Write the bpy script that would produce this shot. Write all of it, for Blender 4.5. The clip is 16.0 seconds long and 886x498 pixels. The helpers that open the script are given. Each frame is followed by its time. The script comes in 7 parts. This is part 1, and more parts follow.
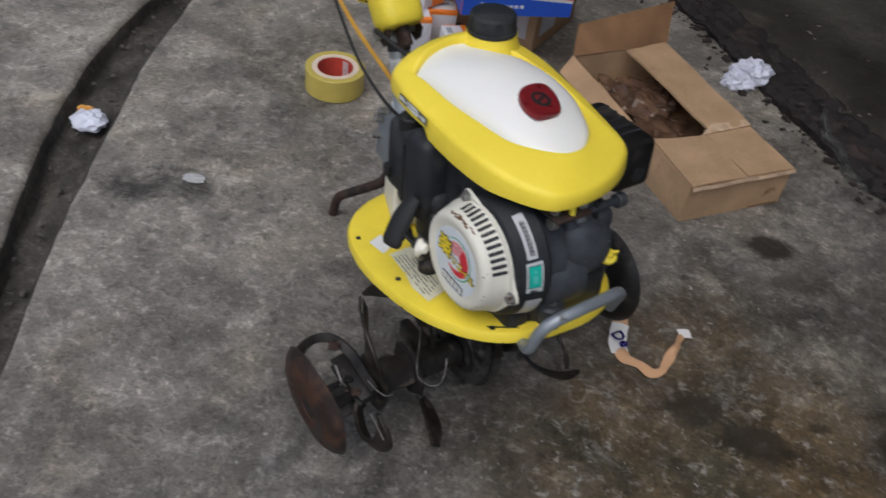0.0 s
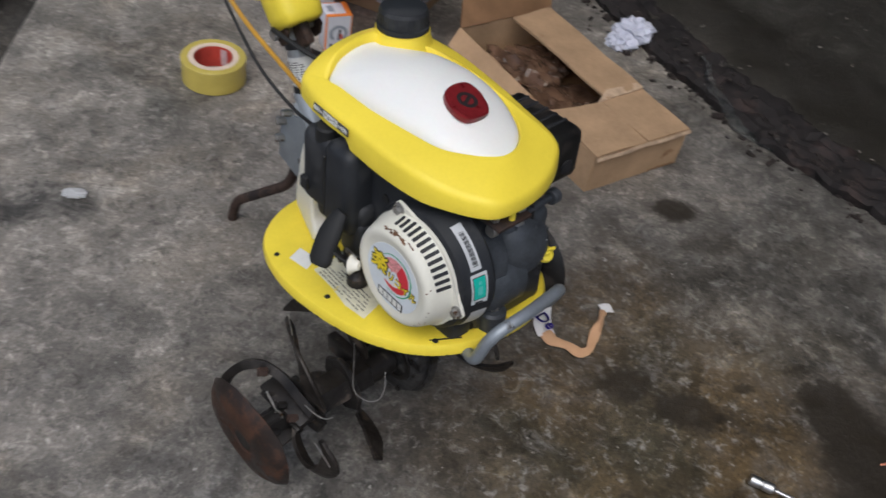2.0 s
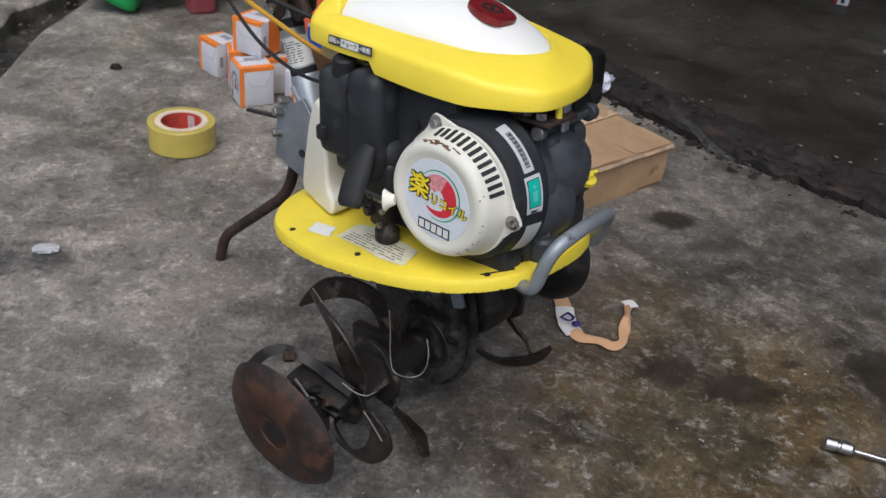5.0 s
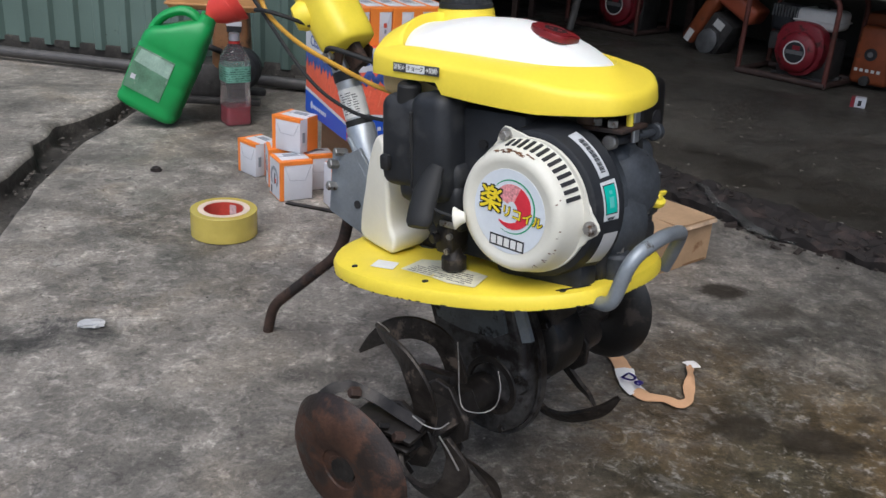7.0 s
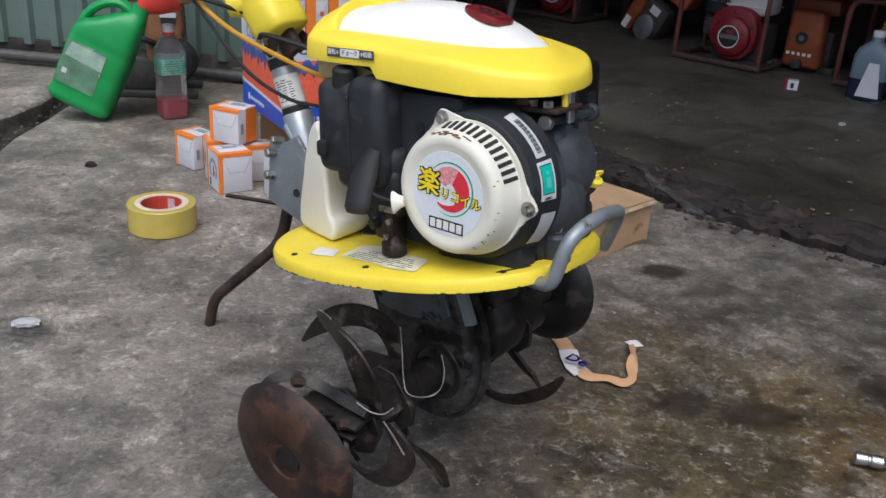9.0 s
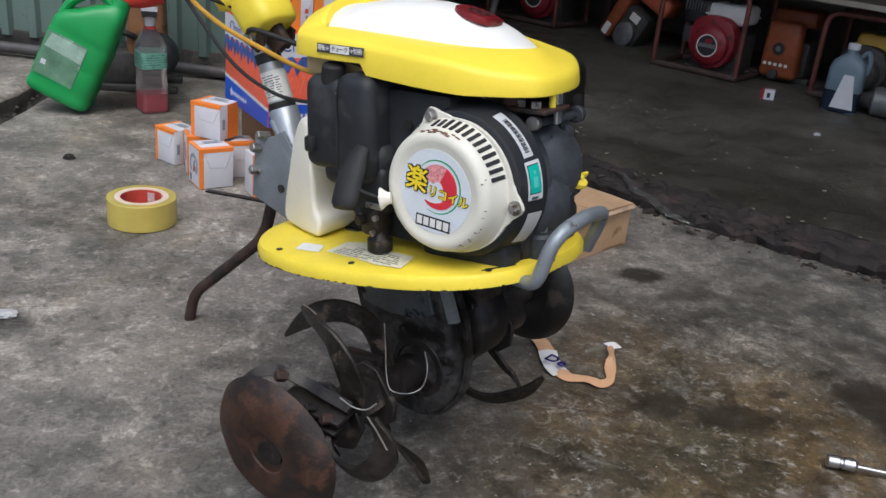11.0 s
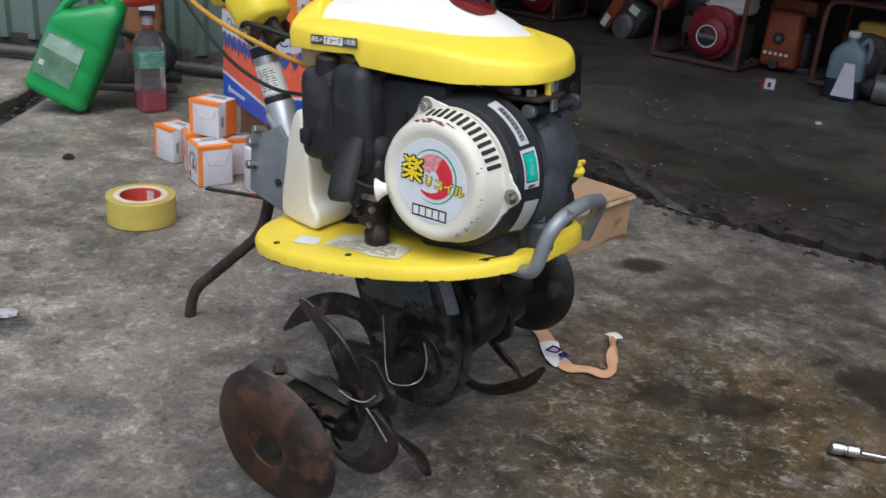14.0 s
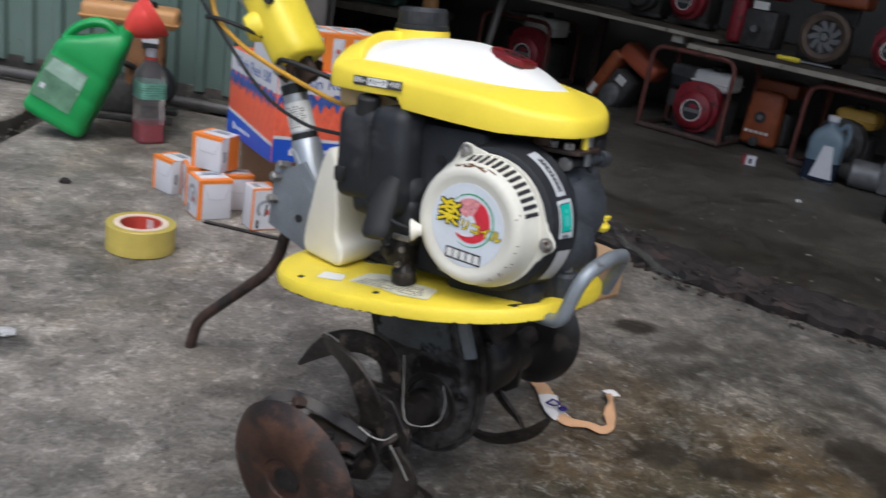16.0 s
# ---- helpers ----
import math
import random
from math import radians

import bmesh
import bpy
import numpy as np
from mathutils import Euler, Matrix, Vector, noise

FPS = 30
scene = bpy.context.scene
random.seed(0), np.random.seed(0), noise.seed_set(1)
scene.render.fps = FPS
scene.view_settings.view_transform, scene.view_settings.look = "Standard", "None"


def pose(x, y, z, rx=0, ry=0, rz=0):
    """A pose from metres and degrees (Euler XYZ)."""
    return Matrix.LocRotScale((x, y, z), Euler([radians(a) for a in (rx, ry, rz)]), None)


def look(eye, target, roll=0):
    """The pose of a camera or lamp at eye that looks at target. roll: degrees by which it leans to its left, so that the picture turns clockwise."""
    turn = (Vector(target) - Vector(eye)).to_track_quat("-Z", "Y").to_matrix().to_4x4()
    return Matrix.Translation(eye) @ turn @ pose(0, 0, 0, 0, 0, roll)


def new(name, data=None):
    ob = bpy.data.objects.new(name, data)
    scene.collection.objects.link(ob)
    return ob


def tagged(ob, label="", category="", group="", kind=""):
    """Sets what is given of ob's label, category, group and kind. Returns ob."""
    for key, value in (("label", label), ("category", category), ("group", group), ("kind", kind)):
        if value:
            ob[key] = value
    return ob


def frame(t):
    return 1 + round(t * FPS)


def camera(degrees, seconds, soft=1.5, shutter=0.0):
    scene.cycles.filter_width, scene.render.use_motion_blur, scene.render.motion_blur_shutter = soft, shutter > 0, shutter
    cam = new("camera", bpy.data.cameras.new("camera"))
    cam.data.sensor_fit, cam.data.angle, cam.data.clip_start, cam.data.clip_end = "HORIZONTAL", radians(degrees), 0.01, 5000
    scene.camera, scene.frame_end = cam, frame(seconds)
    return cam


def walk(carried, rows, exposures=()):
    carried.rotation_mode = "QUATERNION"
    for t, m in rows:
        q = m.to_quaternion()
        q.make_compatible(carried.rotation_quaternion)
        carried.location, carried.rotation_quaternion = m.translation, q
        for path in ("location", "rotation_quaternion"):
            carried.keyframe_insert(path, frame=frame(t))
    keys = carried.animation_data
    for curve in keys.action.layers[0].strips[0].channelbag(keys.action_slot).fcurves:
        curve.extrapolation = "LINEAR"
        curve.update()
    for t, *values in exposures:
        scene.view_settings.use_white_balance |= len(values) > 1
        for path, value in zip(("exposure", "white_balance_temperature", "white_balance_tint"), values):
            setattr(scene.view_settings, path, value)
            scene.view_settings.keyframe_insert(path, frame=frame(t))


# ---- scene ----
cam = camera(52.0, 16.0, shutter=0.5)
PATH = [
    (0, (0.046, 0.106, 0.984), (0.068, 1.587, -0.36), 8.8),
    (0.5, (0.089, 0.096, 0.98), (0.175, 1.573, -0.365), 8.8),
    (1, (0.091, 0.109, 0.971), (0.237, 1.584, -0.372), 8.1),
    (1.5, (0.043, 0.133, 0.978), (0.178, 1.576, -0.4), 7.3),
    (2, (-0.021, 0.182, 0.987), (0.291, 1.594, -0.395), 11.3),
    (2.5, (-0.064, 0.218, 0.963), (0.416, 1.517, -0.48), 15.3),
    (3, (-0.038, 0.184, 0.956), (0.265, 1.554, -0.468), 11.1),
    (3.5, (0.033, 0.156, 0.887), (0.191, 1.59, -0.498), 3.5),
    (4, (-0.03, 0.143, 0.808), (0.303, 1.694, -0.41), 6.7),
    (4.2, (-0.052, 0.135, 0.802), (0.313, 1.698, -0.391), 7.3),
    (6.3, (-0.135, 0.082, 0.613), (0.413, 1.841, -0.165), 3.5),
    (6.5, (-0.136, 0.081, 0.612), (0.416, 1.847, -0.148), 3.5),
    (7, (-0.158, 0.08, 0.614), (0.272, 1.876, -0.153), 4.0),
    (7.5, (-0.14, 0.072, 0.61), (0.399, 1.835, -0.165), 3.4),
    (8, (-0.139, 0.075, 0.605), (0.396, 1.834, -0.182), 2.9),
    (8.5, (-0.14, 0.076, 0.606), (0.41, 1.832, -0.177), 3.3),
    (8.7, (-0.144, 0.078, 0.607), (0.401, 1.838, -0.171), 3.6),
    (10.8, (-0.165, 0.074, 0.607), (0.409, 1.83, -0.161), 5.4),
    (11, (-0.163, 0.074, 0.604), (0.433, 1.822, -0.163), 5.6),
    (11.5, (-0.161, 0.063, 0.61), (0.433, 1.831, -0.112), 4.9),
    (12, (-0.168, 0.065, 0.612), (0.387, 1.849, -0.102), 4.7),
    (12.5, (-0.164, 0.065, 0.612), (0.399, 1.843, -0.111), 4.3),
    (13, (-0.163, 0.062, 0.611), (0.385, 1.843, -0.113), 3.9),
    (13.5, (-0.161, 0.064, 0.607), (0.382, 1.841, -0.131), 3.8),
    (14, (-0.156, 0.073, 0.597), (0.431, 1.821, -0.176), 4.6),
    (14.5, (-0.199, 0.064, 0.584), (0.422, 1.841, -0.092), 6.3),
    (15, (-0.229, 0.058, 0.588), (0.365, 1.865, -0.028), 7.8),
    (15.5, (-0.232, 0.06, 0.584), (0.313, 1.875, -0.054), 8.6),
    (16, (-0.221, 0.076, 0.584), (0.448, 1.845, -0.067), 9.2),
]
walk(cam, [(t, look(eye, target, roll)) for t, eye, target, roll in PATH],
     exposures=[(0.0, 0.05, 5880, 8), (0.5, 0.5, 5880, 8), (1.0, 0.24, 5880, 8), (1.5, 0.18, 5880, 8), (2.5, 0.18, 5880, 8), (4.0, 0.24, 5880, 8), (6.5, 0.58, 5800, 8), (16.0, 0.56, 5800, 8)])

# ---- world and sun: an overcast day, open yard ----
world = bpy.data.worlds.new("overcast_sky")
scene.world = world
world.use_nodes = True
wn = world.node_tree
sky = wn.nodes.new("ShaderNodeTexSky")
sky.sky_type, sky.sun_disc = "NISHITA", False
sky.sun_elevation, sky.sun_rotation = radians(62), radians(200)
sky.air_density, sky.dust_density, sky.ozone_density = 1.0, 6.0, 1.0
wn.links.new(sky.outputs[0], wn.nodes["Background"].inputs[0])
wn.nodes["Background"].inputs[1].default_value = 0.10
sun_data = bpy.data.lights.new("sun", "SUN")
sun_data.energy, sun_data.angle, sun_data.color = 1.0, radians(60), (1.0, 0.98, 0.95)
sun = new("sun", sun_data)
sun.matrix_world = look((-2, -4, 9), (0, 0.5, 0))

# ---- materials ----


def col(c):
    return (*c, 1.0) if len(c) == 3 else c


def mat(name, base, rough=0.5, metal=0.0, var=0.12, scale=30.0, bump=0.15, grain=300.0, wear=None, wear_at=0.62, wear_scale=25.0,
        wear_rough=0.8, coat=0.0, spec=0.5, trans=0.0, ior=1.45, sss=0.0):
    """A painted, plastic, metal or paper surface: two scales of variation, fine relief, and stains or rust in blotches."""
    m = bpy.data.materials.new(name)
    m.use_nodes = True
    n, l = m.node_tree.nodes, m.node_tree.links
    b = n["Principled BSDF"]
    geo = n.new("ShaderNodeTexCoord")
    big = n.new("ShaderNodeTexNoise")
    big.inputs["Scale"].default_value, big.inputs["Detail"].default_value = scale, 4
    fine = n.new("ShaderNodeTexNoise")
    fine.inputs["Scale"].default_value, fine.inputs["Detail"].default_value = grain, 3
    l.new(geo.outputs["Object"], big.inputs["Vector"])
    l.new(geo.outputs["Object"], fine.inputs["Vector"])
    mix = n.new("ShaderNodeMix")
    mix.data_type = "RGBA"
    mix.inputs[6].default_value = col([c * (1 - var) for c in base])
    mix.inputs[7].default_value = col([min(1, c * (1 + var)) for c in base])
    add = n.new("ShaderNodeMath")
    add.operation = "MULTIPLY_ADD"
    l.new(fine.outputs["Fac"], add.inputs[0])
    add.inputs[1].default_value = 0.35
    l.new(big.outputs["Fac"], add.inputs[2])
    ramp = n.new("ShaderNodeMapRange")
    ramp.inputs["From Min"].default_value, ramp.inputs["From Max"].default_value = 0.45, 0.9
    l.new(add.outputs[0], ramp.inputs["Value"])
    l.new(ramp.outputs[0], mix.inputs[0])
    colour = mix.outputs[2]
    rsock = None
    if wear:
        spots = n.new("ShaderNodeTexNoise")
        spots.inputs["Scale"].default_value, spots.inputs["Detail"].default_value, spots.inputs["Roughness"].default_value = wear_scale, 8, 0.7
        l.new(geo.outputs["Object"], spots.inputs["Vector"])
        edge = n.new("ShaderNodeMapRange")
        edge.inputs["From Min"].default_value, edge.inputs["From Max"].default_value = wear_at, wear_at + 0.07
        l.new(spots.outputs["Fac"], edge.inputs["Value"])
        mix2 = n.new("ShaderNodeMix")
        mix2.data_type = "RGBA"
        l.new(edge.outputs[0], mix2.inputs[0])
        l.new(colour, mix2.inputs[6])
        mix2.inputs[7].default_value = col(wear)
        colour = mix2.outputs[2]
        rr = n.new("ShaderNodeMapRange")
        rr.inputs["To Min"].default_value, rr.inputs["To Max"].default_value = rough, wear_rough
        l.new(edge.outputs[0], rr.inputs["Value"])
        rsock = rr.outputs[0]
    l.new(colour, b.inputs["Base Color"])
    if rsock:
        l.new(rsock, b.inputs["Roughness"])
    else:
        rr = n.new("ShaderNodeMapRange")
        rr.inputs["To Min"].default_value, rr.inputs["To Max"].default_value = max(0, rough - 0.08), min(1, rough + 0.1)
        l.new(big.outputs["Fac"], rr.inputs["Value"])
        l.new(rr.outputs[0], b.inputs["Roughness"])
    b.inputs["Metallic"].default_value = metal
    b.inputs["Coat Weight"].default_value = coat
    b.inputs["Specular IOR Level"].default_value = spec
    b.inputs["IOR"].default_value = ior
    b.inputs["Transmission Weight"].default_value = trans
    if sss:
        b.inputs["Subsurface Weight"].default_value = sss
        b.inputs["Subsurface Scale"].default_value = 0.01
    if bump:
        bm_ = n.new("ShaderNodeBump")
        bm_.inputs["Strength"].default_value, bm_.inputs["Distance"].default_value = bump, 0.002
        l.new(add.outputs[0], bm_.inputs["Height"])
        l.new(bm_.outputs[0], b.inputs["Normal"])
    return m


YELLOW = mat("yellow_paint", (0.84, 0.66, 0.055), 0.38, spec=0.35, var=0.05, scale=14, bump=0.03, wear=(0.35, 0.25, 0.05), wear_at=0.74, wear_scale=40)
YELLOW_PLATE = mat("yellow_plate_paint", (0.82, 0.645, 0.05), 0.4, var=0.07, scale=18, bump=0.04, wear=(0.05, 0.035, 0.02), wear_at=0.71, wear_scale=60)
YELLOW_PLASTIC = mat("yellow_plastic", (0.8, 0.645, 0.05), 0.42, var=0.06, scale=30, bump=0.05)
TANK_WHITE = mat("tank_white", (0.8, 0.79, 0.75), 0.38, var=0.03, scale=12, bump=0.03, sss=0.05)
CREAM = mat("cream_paint", (0.68, 0.66, 0.57), 0.4, var=0.05, scale=20, bump=0.05, wear=(0.16, 0.08, 0.03), wear_at=0.7, wear_scale=55)
CREAM_PLASTIC = mat("cream_plastic", (0.77, 0.74, 0.635), 0.45, var=0.05, scale=22, bump=0.05, wear=(0.4, 0.35, 0.25), wear_at=0.68, wear_scale=25)
BLACK = mat("black_plastic", (0.0145, 0.016, 0.019), 0.55, var=0.35, scale=25, bump=0.1, wear=(0.033, 0.034, 0.036), wear_at=0.56, wear_scale=18, wear_rough=0.75)
BLACK_GLOSS = mat("black_metal_paint", (0.0095, 0.009, 0.0088), 0.4, var=0.45, scale=20, bump=0.25, wear=(0.036, 0.029, 0.025), wear_at=0.55, wear_scale=24, wear_rough=0.6)
RUBBER = mat("black_rubber", (0.012, 0.012, 0.012), 0.65, var=0.25, scale=60, bump=0.1)
CASTING = mat("dusty_grey_casting", (0.055, 0.061, 0.07), 0.5, metal=0.25, var=0.4, scale=40, bump=0.4, wear=(0.13, 0.14, 0.15), wear_at=0.6, wear_scale=22)
GREY_PAINT = mat("grey_paint", (0.24, 0.265, 0.29), 0.38, metal=0.35, var=0.18, scale=25, bump=0.08, wear=(0.07, 0.06, 0.05), wear_at=0.62, wear_scale=35)
DARK_STEEL = mat("oily_dark_steel", (0.022, 0.019, 0.017), 0.45, metal=0.35, var=0.55, scale=40, bump=0.55, grain=180, wear=(0.1, 0.08, 0.065), wear_at=0.58, wear_scale=38)
TINE_STEEL = mat("tine_steel", (0.03, 0.025, 0.021), 0.45, metal=0.5, var=0.6, scale=45, bump=0.6, grain=180, wear=(0.13, 0.1, 0.078), wear_at=0.56, wear_scale=38)
BARE_EDGE = mat("worn_bright_steel", (0.42, 0.4, 0.37), 0.4, metal=0.8, var=0.25, scale=60, bump=0.2)
RUST = mat("rusty_disc", (0.062, 0.029, 0.017), 0.6, metal=0.2, var=0.55, scale=18, bump=0.5, wear=(0.022, 0.015, 0.012), wear_at=0.46, wear_scale=19, wear_rough=0.4)
RUST_ROD = mat("rusty_rod", (0.052, 0.031, 0.023), 0.65, metal=0.2, var=0.4, scale=40, bump=0.3, wear=(0.025, 0.02, 0.018), wear_at=0.52, wear_scale=25)
BOLT = mat("zinc_bolt", (0.35, 0.34, 0.32), 0.4, metal=0.8, var=0.25, scale=80, bump=0.15, wear=(0.12, 0.07, 0.04), wear_at=0.55, wear_scale=90)
STEEL_TUBE = mat("galvanised_tube", (0.46, 0.48, 0.5), 0.35, metal=0.7, var=0.15, scale=30, bump=0.08, wear=(0.12, 0.11, 0.1), wear_at=0.66, wear_scale=30)
PAPER = mat("white_label_paper", (0.72, 0.72, 0.69), 0.5, var=0.06, scale=60, bump=0.03)
INK = mat("black_ink", (0.02, 0.02, 0.022), 0.5, var=0.1, bump=0)
GREEN_STICKER = mat("green_sticker", (0.02, 0.42, 0.33), 0.35, var=0.08, scale=90, bump=0.02)
STICKER_RED = mat("red_sticker", (0.62, 0.03, 0.05), 0.4, var=0.12, scale=120, bump=0.02)
STICKER_GREEN = mat("dark_green_stripe", (0.03, 0.3, 0.14), 0.4, var=0.1, scale=120, bump=0.02)
BADGE_RED = mat("red_badge", (0.17, 0.013, 0.016), 0.3, var=0.25, scale=120, bump=0.05)
CARDBOARD = mat("brown_cardboard", (0.4, 0.265, 0.155), 0.85, var=0.16, scale=16, bump=0.12, grain=120, wear=(0.24, 0.13, 0.065), wear_at=0.64, wear_scale=9, spec=0.2)
# the same board at half brightness: the carton's inner shade put into colour
CARDBOARD_SHADED = mat("shaded_cardboard", (0.22, 0.125, 0.065), 0.9, var=0.18, scale=20, bump=0.12, spec=0.2)

# ---- mesh helpers ----


def mesh_from(bm, name, sharp=35):
    me = bpy.data.meshes.new(name)
    bmesh.ops.recalc_face_normals(bm, faces=bm.faces)
    bm.to_mesh(me)
    bm.free()
    for p in me.polygons:
        p.use_smooth = True
    me.set_sharp_from_angle(angle=radians(sharp))
    return me


def part(name, bm, material, parent=None, label="", m=None, sharp=35):
    ob = new(name, mesh_from(bm, name, sharp))
    ob.data.materials.append(material)
    if parent is not None:
        ob.parent = parent
    if m is not None:
        ob.matrix_basis = m
    if label:
        ob["label"] = label
    return ob


def thing(name, label, category, m=None, group="", kind=""):
    ob = new(name)
    ob.empty_display_size = 0.05
    if m is not None:
        ob.matrix_world = m
    return tagged(ob, label, category, group, kind)


def structure(ob, label="", category=""):
    return tagged(ob, label, category, kind="structure")


def box(size, centre=(0, 0, 0), m=None, bevel=0.0, seg=2, bm=None, taper=None):
    """A bevelled box. taper: scale of its top face in x and y."""
    b = bmesh.new()
    bmesh.ops.create_cube(b, size=1.0)
    for v in b.verts:
        t = taper if taper and v.co.z > 0 else (1, 1)
        v.co = Vector((v.co.x * size[0] * t[0], v.co.y * size[1] * t[1], v.co.z * size[2]))
    if bevel:
        bmesh.ops.bevel(b, geom=b.edges[:], offset=bevel, segments=seg, profile=0.5, affect="EDGES")
    mm = Matrix.Translation(centre) if m is None else m @ Matrix.Translation(centre)
    bmesh.ops.transform(b, matrix=mm, verts=b.verts)
    return join(bm, b)


def join(bm, b):
    if bm is None:
        return b
    me = bpy.data.meshes.new("tmp")
    b.to_mesh(me)
    b.free()
    bm.from_mesh(me)
    bpy.data.meshes.remove(me)
    return bm


def frame_to(d):
    """A rotation whose z axis is d."""
    return Vector(d).normalized().to_track_quat("Z", "Y").to_matrix().to_4x4()


def cyl(p0, p1, r0, r1=None, seg=20, bevel=0.0, bm=None):
    p0, p1 = Vector(p0), Vector(p1)
    r1 = r0 if r1 is None else r1
    h = (p1 - p0).length
    prof = [(0, 0), (r0, 0), (r1, h), (0, h)]
    if bevel:
        prof = [(0, 0), (r0 - bevel, 0), (r0, bevel), (r1, h - bevel), (r1 - bevel, h), (0, h)]
    return lathe(prof, Matrix.Translation(p0) @ frame_to(p1 - p0), seg, bm)


def lathe(prof, m=None, seg=24, bm=None, arc=(0, 360)):
    """Turns a profile of (radius, height) about the z axis of m."""
    b = bmesh.new()
    full = abs(arc[1] - arc[0]) >= 359.9
    n = seg if full else seg + 1
    rings = []
    for r, h in prof:
        if r <= 1e-7 and full:
            rings.append([b.verts.new((0, 0, h))])
            continue
        ring = []
        for i in range(n):
            a = radians(arc[0] + (arc[1] - arc[0]) * i / seg)
            ring.append(b.verts.new((r * math.cos(a), r * math.sin(a), h)))
        rings.append(ring)
    for A, B in zip(rings, rings[1:]):
        for i in range(seg):
            j = (i + 1) % n
            if len(A) == 1 and len(B) == 1:
                continue
            if len(A) == 1:
                b.faces.new((A[0], B[i], B[j]))
            elif len(B) == 1:
                b.faces.new((A[i], A[j], B[0]))
            else:
                b.faces.new((A[i], A[j], B[j], B[i]))
    if m is not None:
        bmesh.ops.transform(b, matrix=m, verts=b.verts)
    return join(bm, b)


def loft(rings, caps=True, closed=True, bm=None):
    """Faces between rings of the same number of points."""
    b = bmesh.new()
    vs = [[b.verts.new(p) for p in ring] for ring in rings]
    n = len(vs[0])
    for A, B in zip(vs, vs[1:]):
        for i in range(n if closed else n - 1):
            j = (i + 1) % n
            b.faces.new((A[i], A[j], B[j], B[i]))
    if caps:
        b.faces.new(list(reversed(vs[0])))
        b.faces.new(vs[-1])
    return join(bm, b)


def smooth_path(pts, n=6):
    """Catmull-Rom points through pts."""
    P = [Vector(p) for p in pts]
    P = [P[0] * 2 - P[1], *P, P[-1] * 2 - P[-2]]
    out = []
    for i in range(1, len(P) - 2):
        a, b, c, d = P[i - 1:i + 3]
        for k in range(n):
            t = k / n
            out.append(0.5 * (2 * b + (c - a) * t + (2 * a - 5 * b + 4 * c - d) * t * t + (3 * b - a - 3 * c + d) * t ** 3))
    out.append(P[-2])
    return out


def round_path(pts, r=0.02, n=5):
    """Straight runs with rounded corners."""
    P = [Vector(p) for p in pts]
    out = [P[0]]
    for a, b, c in zip(P, P[1:], P[2:]):
        rr = min(r, (a - b).length * 0.45, (c - b).length * 0.45)
        p, q = b + (a - b).normalized() * rr, b + (c - b).normalized() * rr
        out += [p.lerp(b, t).lerp(b.lerp(q, t), t) for t in [i / n for i in range(n + 1)]]
    return out + [P[-1]]


def sweep(pts, r, seg=10, bm=None, section=None, up=None, radii=None):
    """A tube, or a section of (across, up) points, along a path."""
    P = [Vector(p) for p in pts]
    sec = section or [(r * math.cos(2 * math.pi * i / seg), r * math.sin(2 * math.pi * i / seg)) for i in range(seg)]
    d = (P[1] - P[0]).normalized()
    u = Vector(up) if up else (Vector((0, 0, 1)) if abs(d.z) < 0.9 else Vector((1, 0, 0)))
    rings = []
    for i, p in enumerate(P):
        d = (P[min(i + 1, len(P) - 1)] - P[max(i - 1, 0)]).normalized()
        u = (u - d * u.dot(d)).normalized()
        s = d.cross(u)
        k = radii[i] if radii else 1.0
        rings.append([p + s * x * k + u * y * k for x, y in sec])
    return loft(rings, bm=bm)


def prism(outline, h0, h1, m=None, bevel=0.0, seg=2, bm=None):
    """A flat outline of (x, y) given thickness."""
    b = bmesh.new()
    lo = [b.verts.new((x, y, h0)) for x, y in outline]
    hi = [b.verts.new((x, y, h1)) for x, y in outline]
    n = len(lo)
    ends = [b.faces.new(list(reversed(lo))), b.faces.new(hi)]
    for i in range(n):
        b.faces.new((lo[i], lo[(i + 1) % n], hi[(i + 1) % n], hi[i]))
    if bevel:
        bmesh.ops.bevel(b, geom=[e for f in ends for e in f.edges], offset=bevel, segments=seg, profile=0.5, affect="EDGES")
    if m is not None:
        bmesh.ops.transform(b, matrix=m, verts=b.verts)
    return join(bm, b)


def words(name, text, size, material, parent, m, label="", depth=0.0002, align="CENTER", squeeze=1.0):
    """Letters as a thin mesh, in the xy plane of m."""
    cu = bpy.data.curves.new(name, "FONT")
    cu.body, cu.size, cu.align_x, cu.align_y, cu.extrude = text, size, align, "CENTER", depth
    cu.resolution_u = 3
    tmp = bpy.data.objects.new("tmp_text", cu)
    scene.collection.objects.link(tmp)
    dg = bpy.context.evaluated_depsgraph_get()
    me = bpy.data.meshes.new_from_object(tmp.evaluated_get(dg))
    bpy.data.objects.remove(tmp)
    me.transform(Matrix.Diagonal((squeeze, 1, 1, 1)))
    me.materials.clear()
    me.materials.append(material)
    ob = new(name, me)
    ob.parent = parent
    ob.matrix_basis = m
    if label:
        ob["label"] = label
    return ob


def face_m(origin, x_dir, up_dir):
    """A pose at origin with x along x_dir, y along up_dir and z out of the face."""
    x = Vector(x_dir).normalized()
    y = Vector(up_dir)
    y = (y - x * y.dot(x)).normalized()
    z = x.cross(y)
    m = Matrix((x, y, z)).transposed().to_4x4()
    m.translation = Vector(origin)
    return m


# ---- ground, drain, shop slab, sheet wall ----


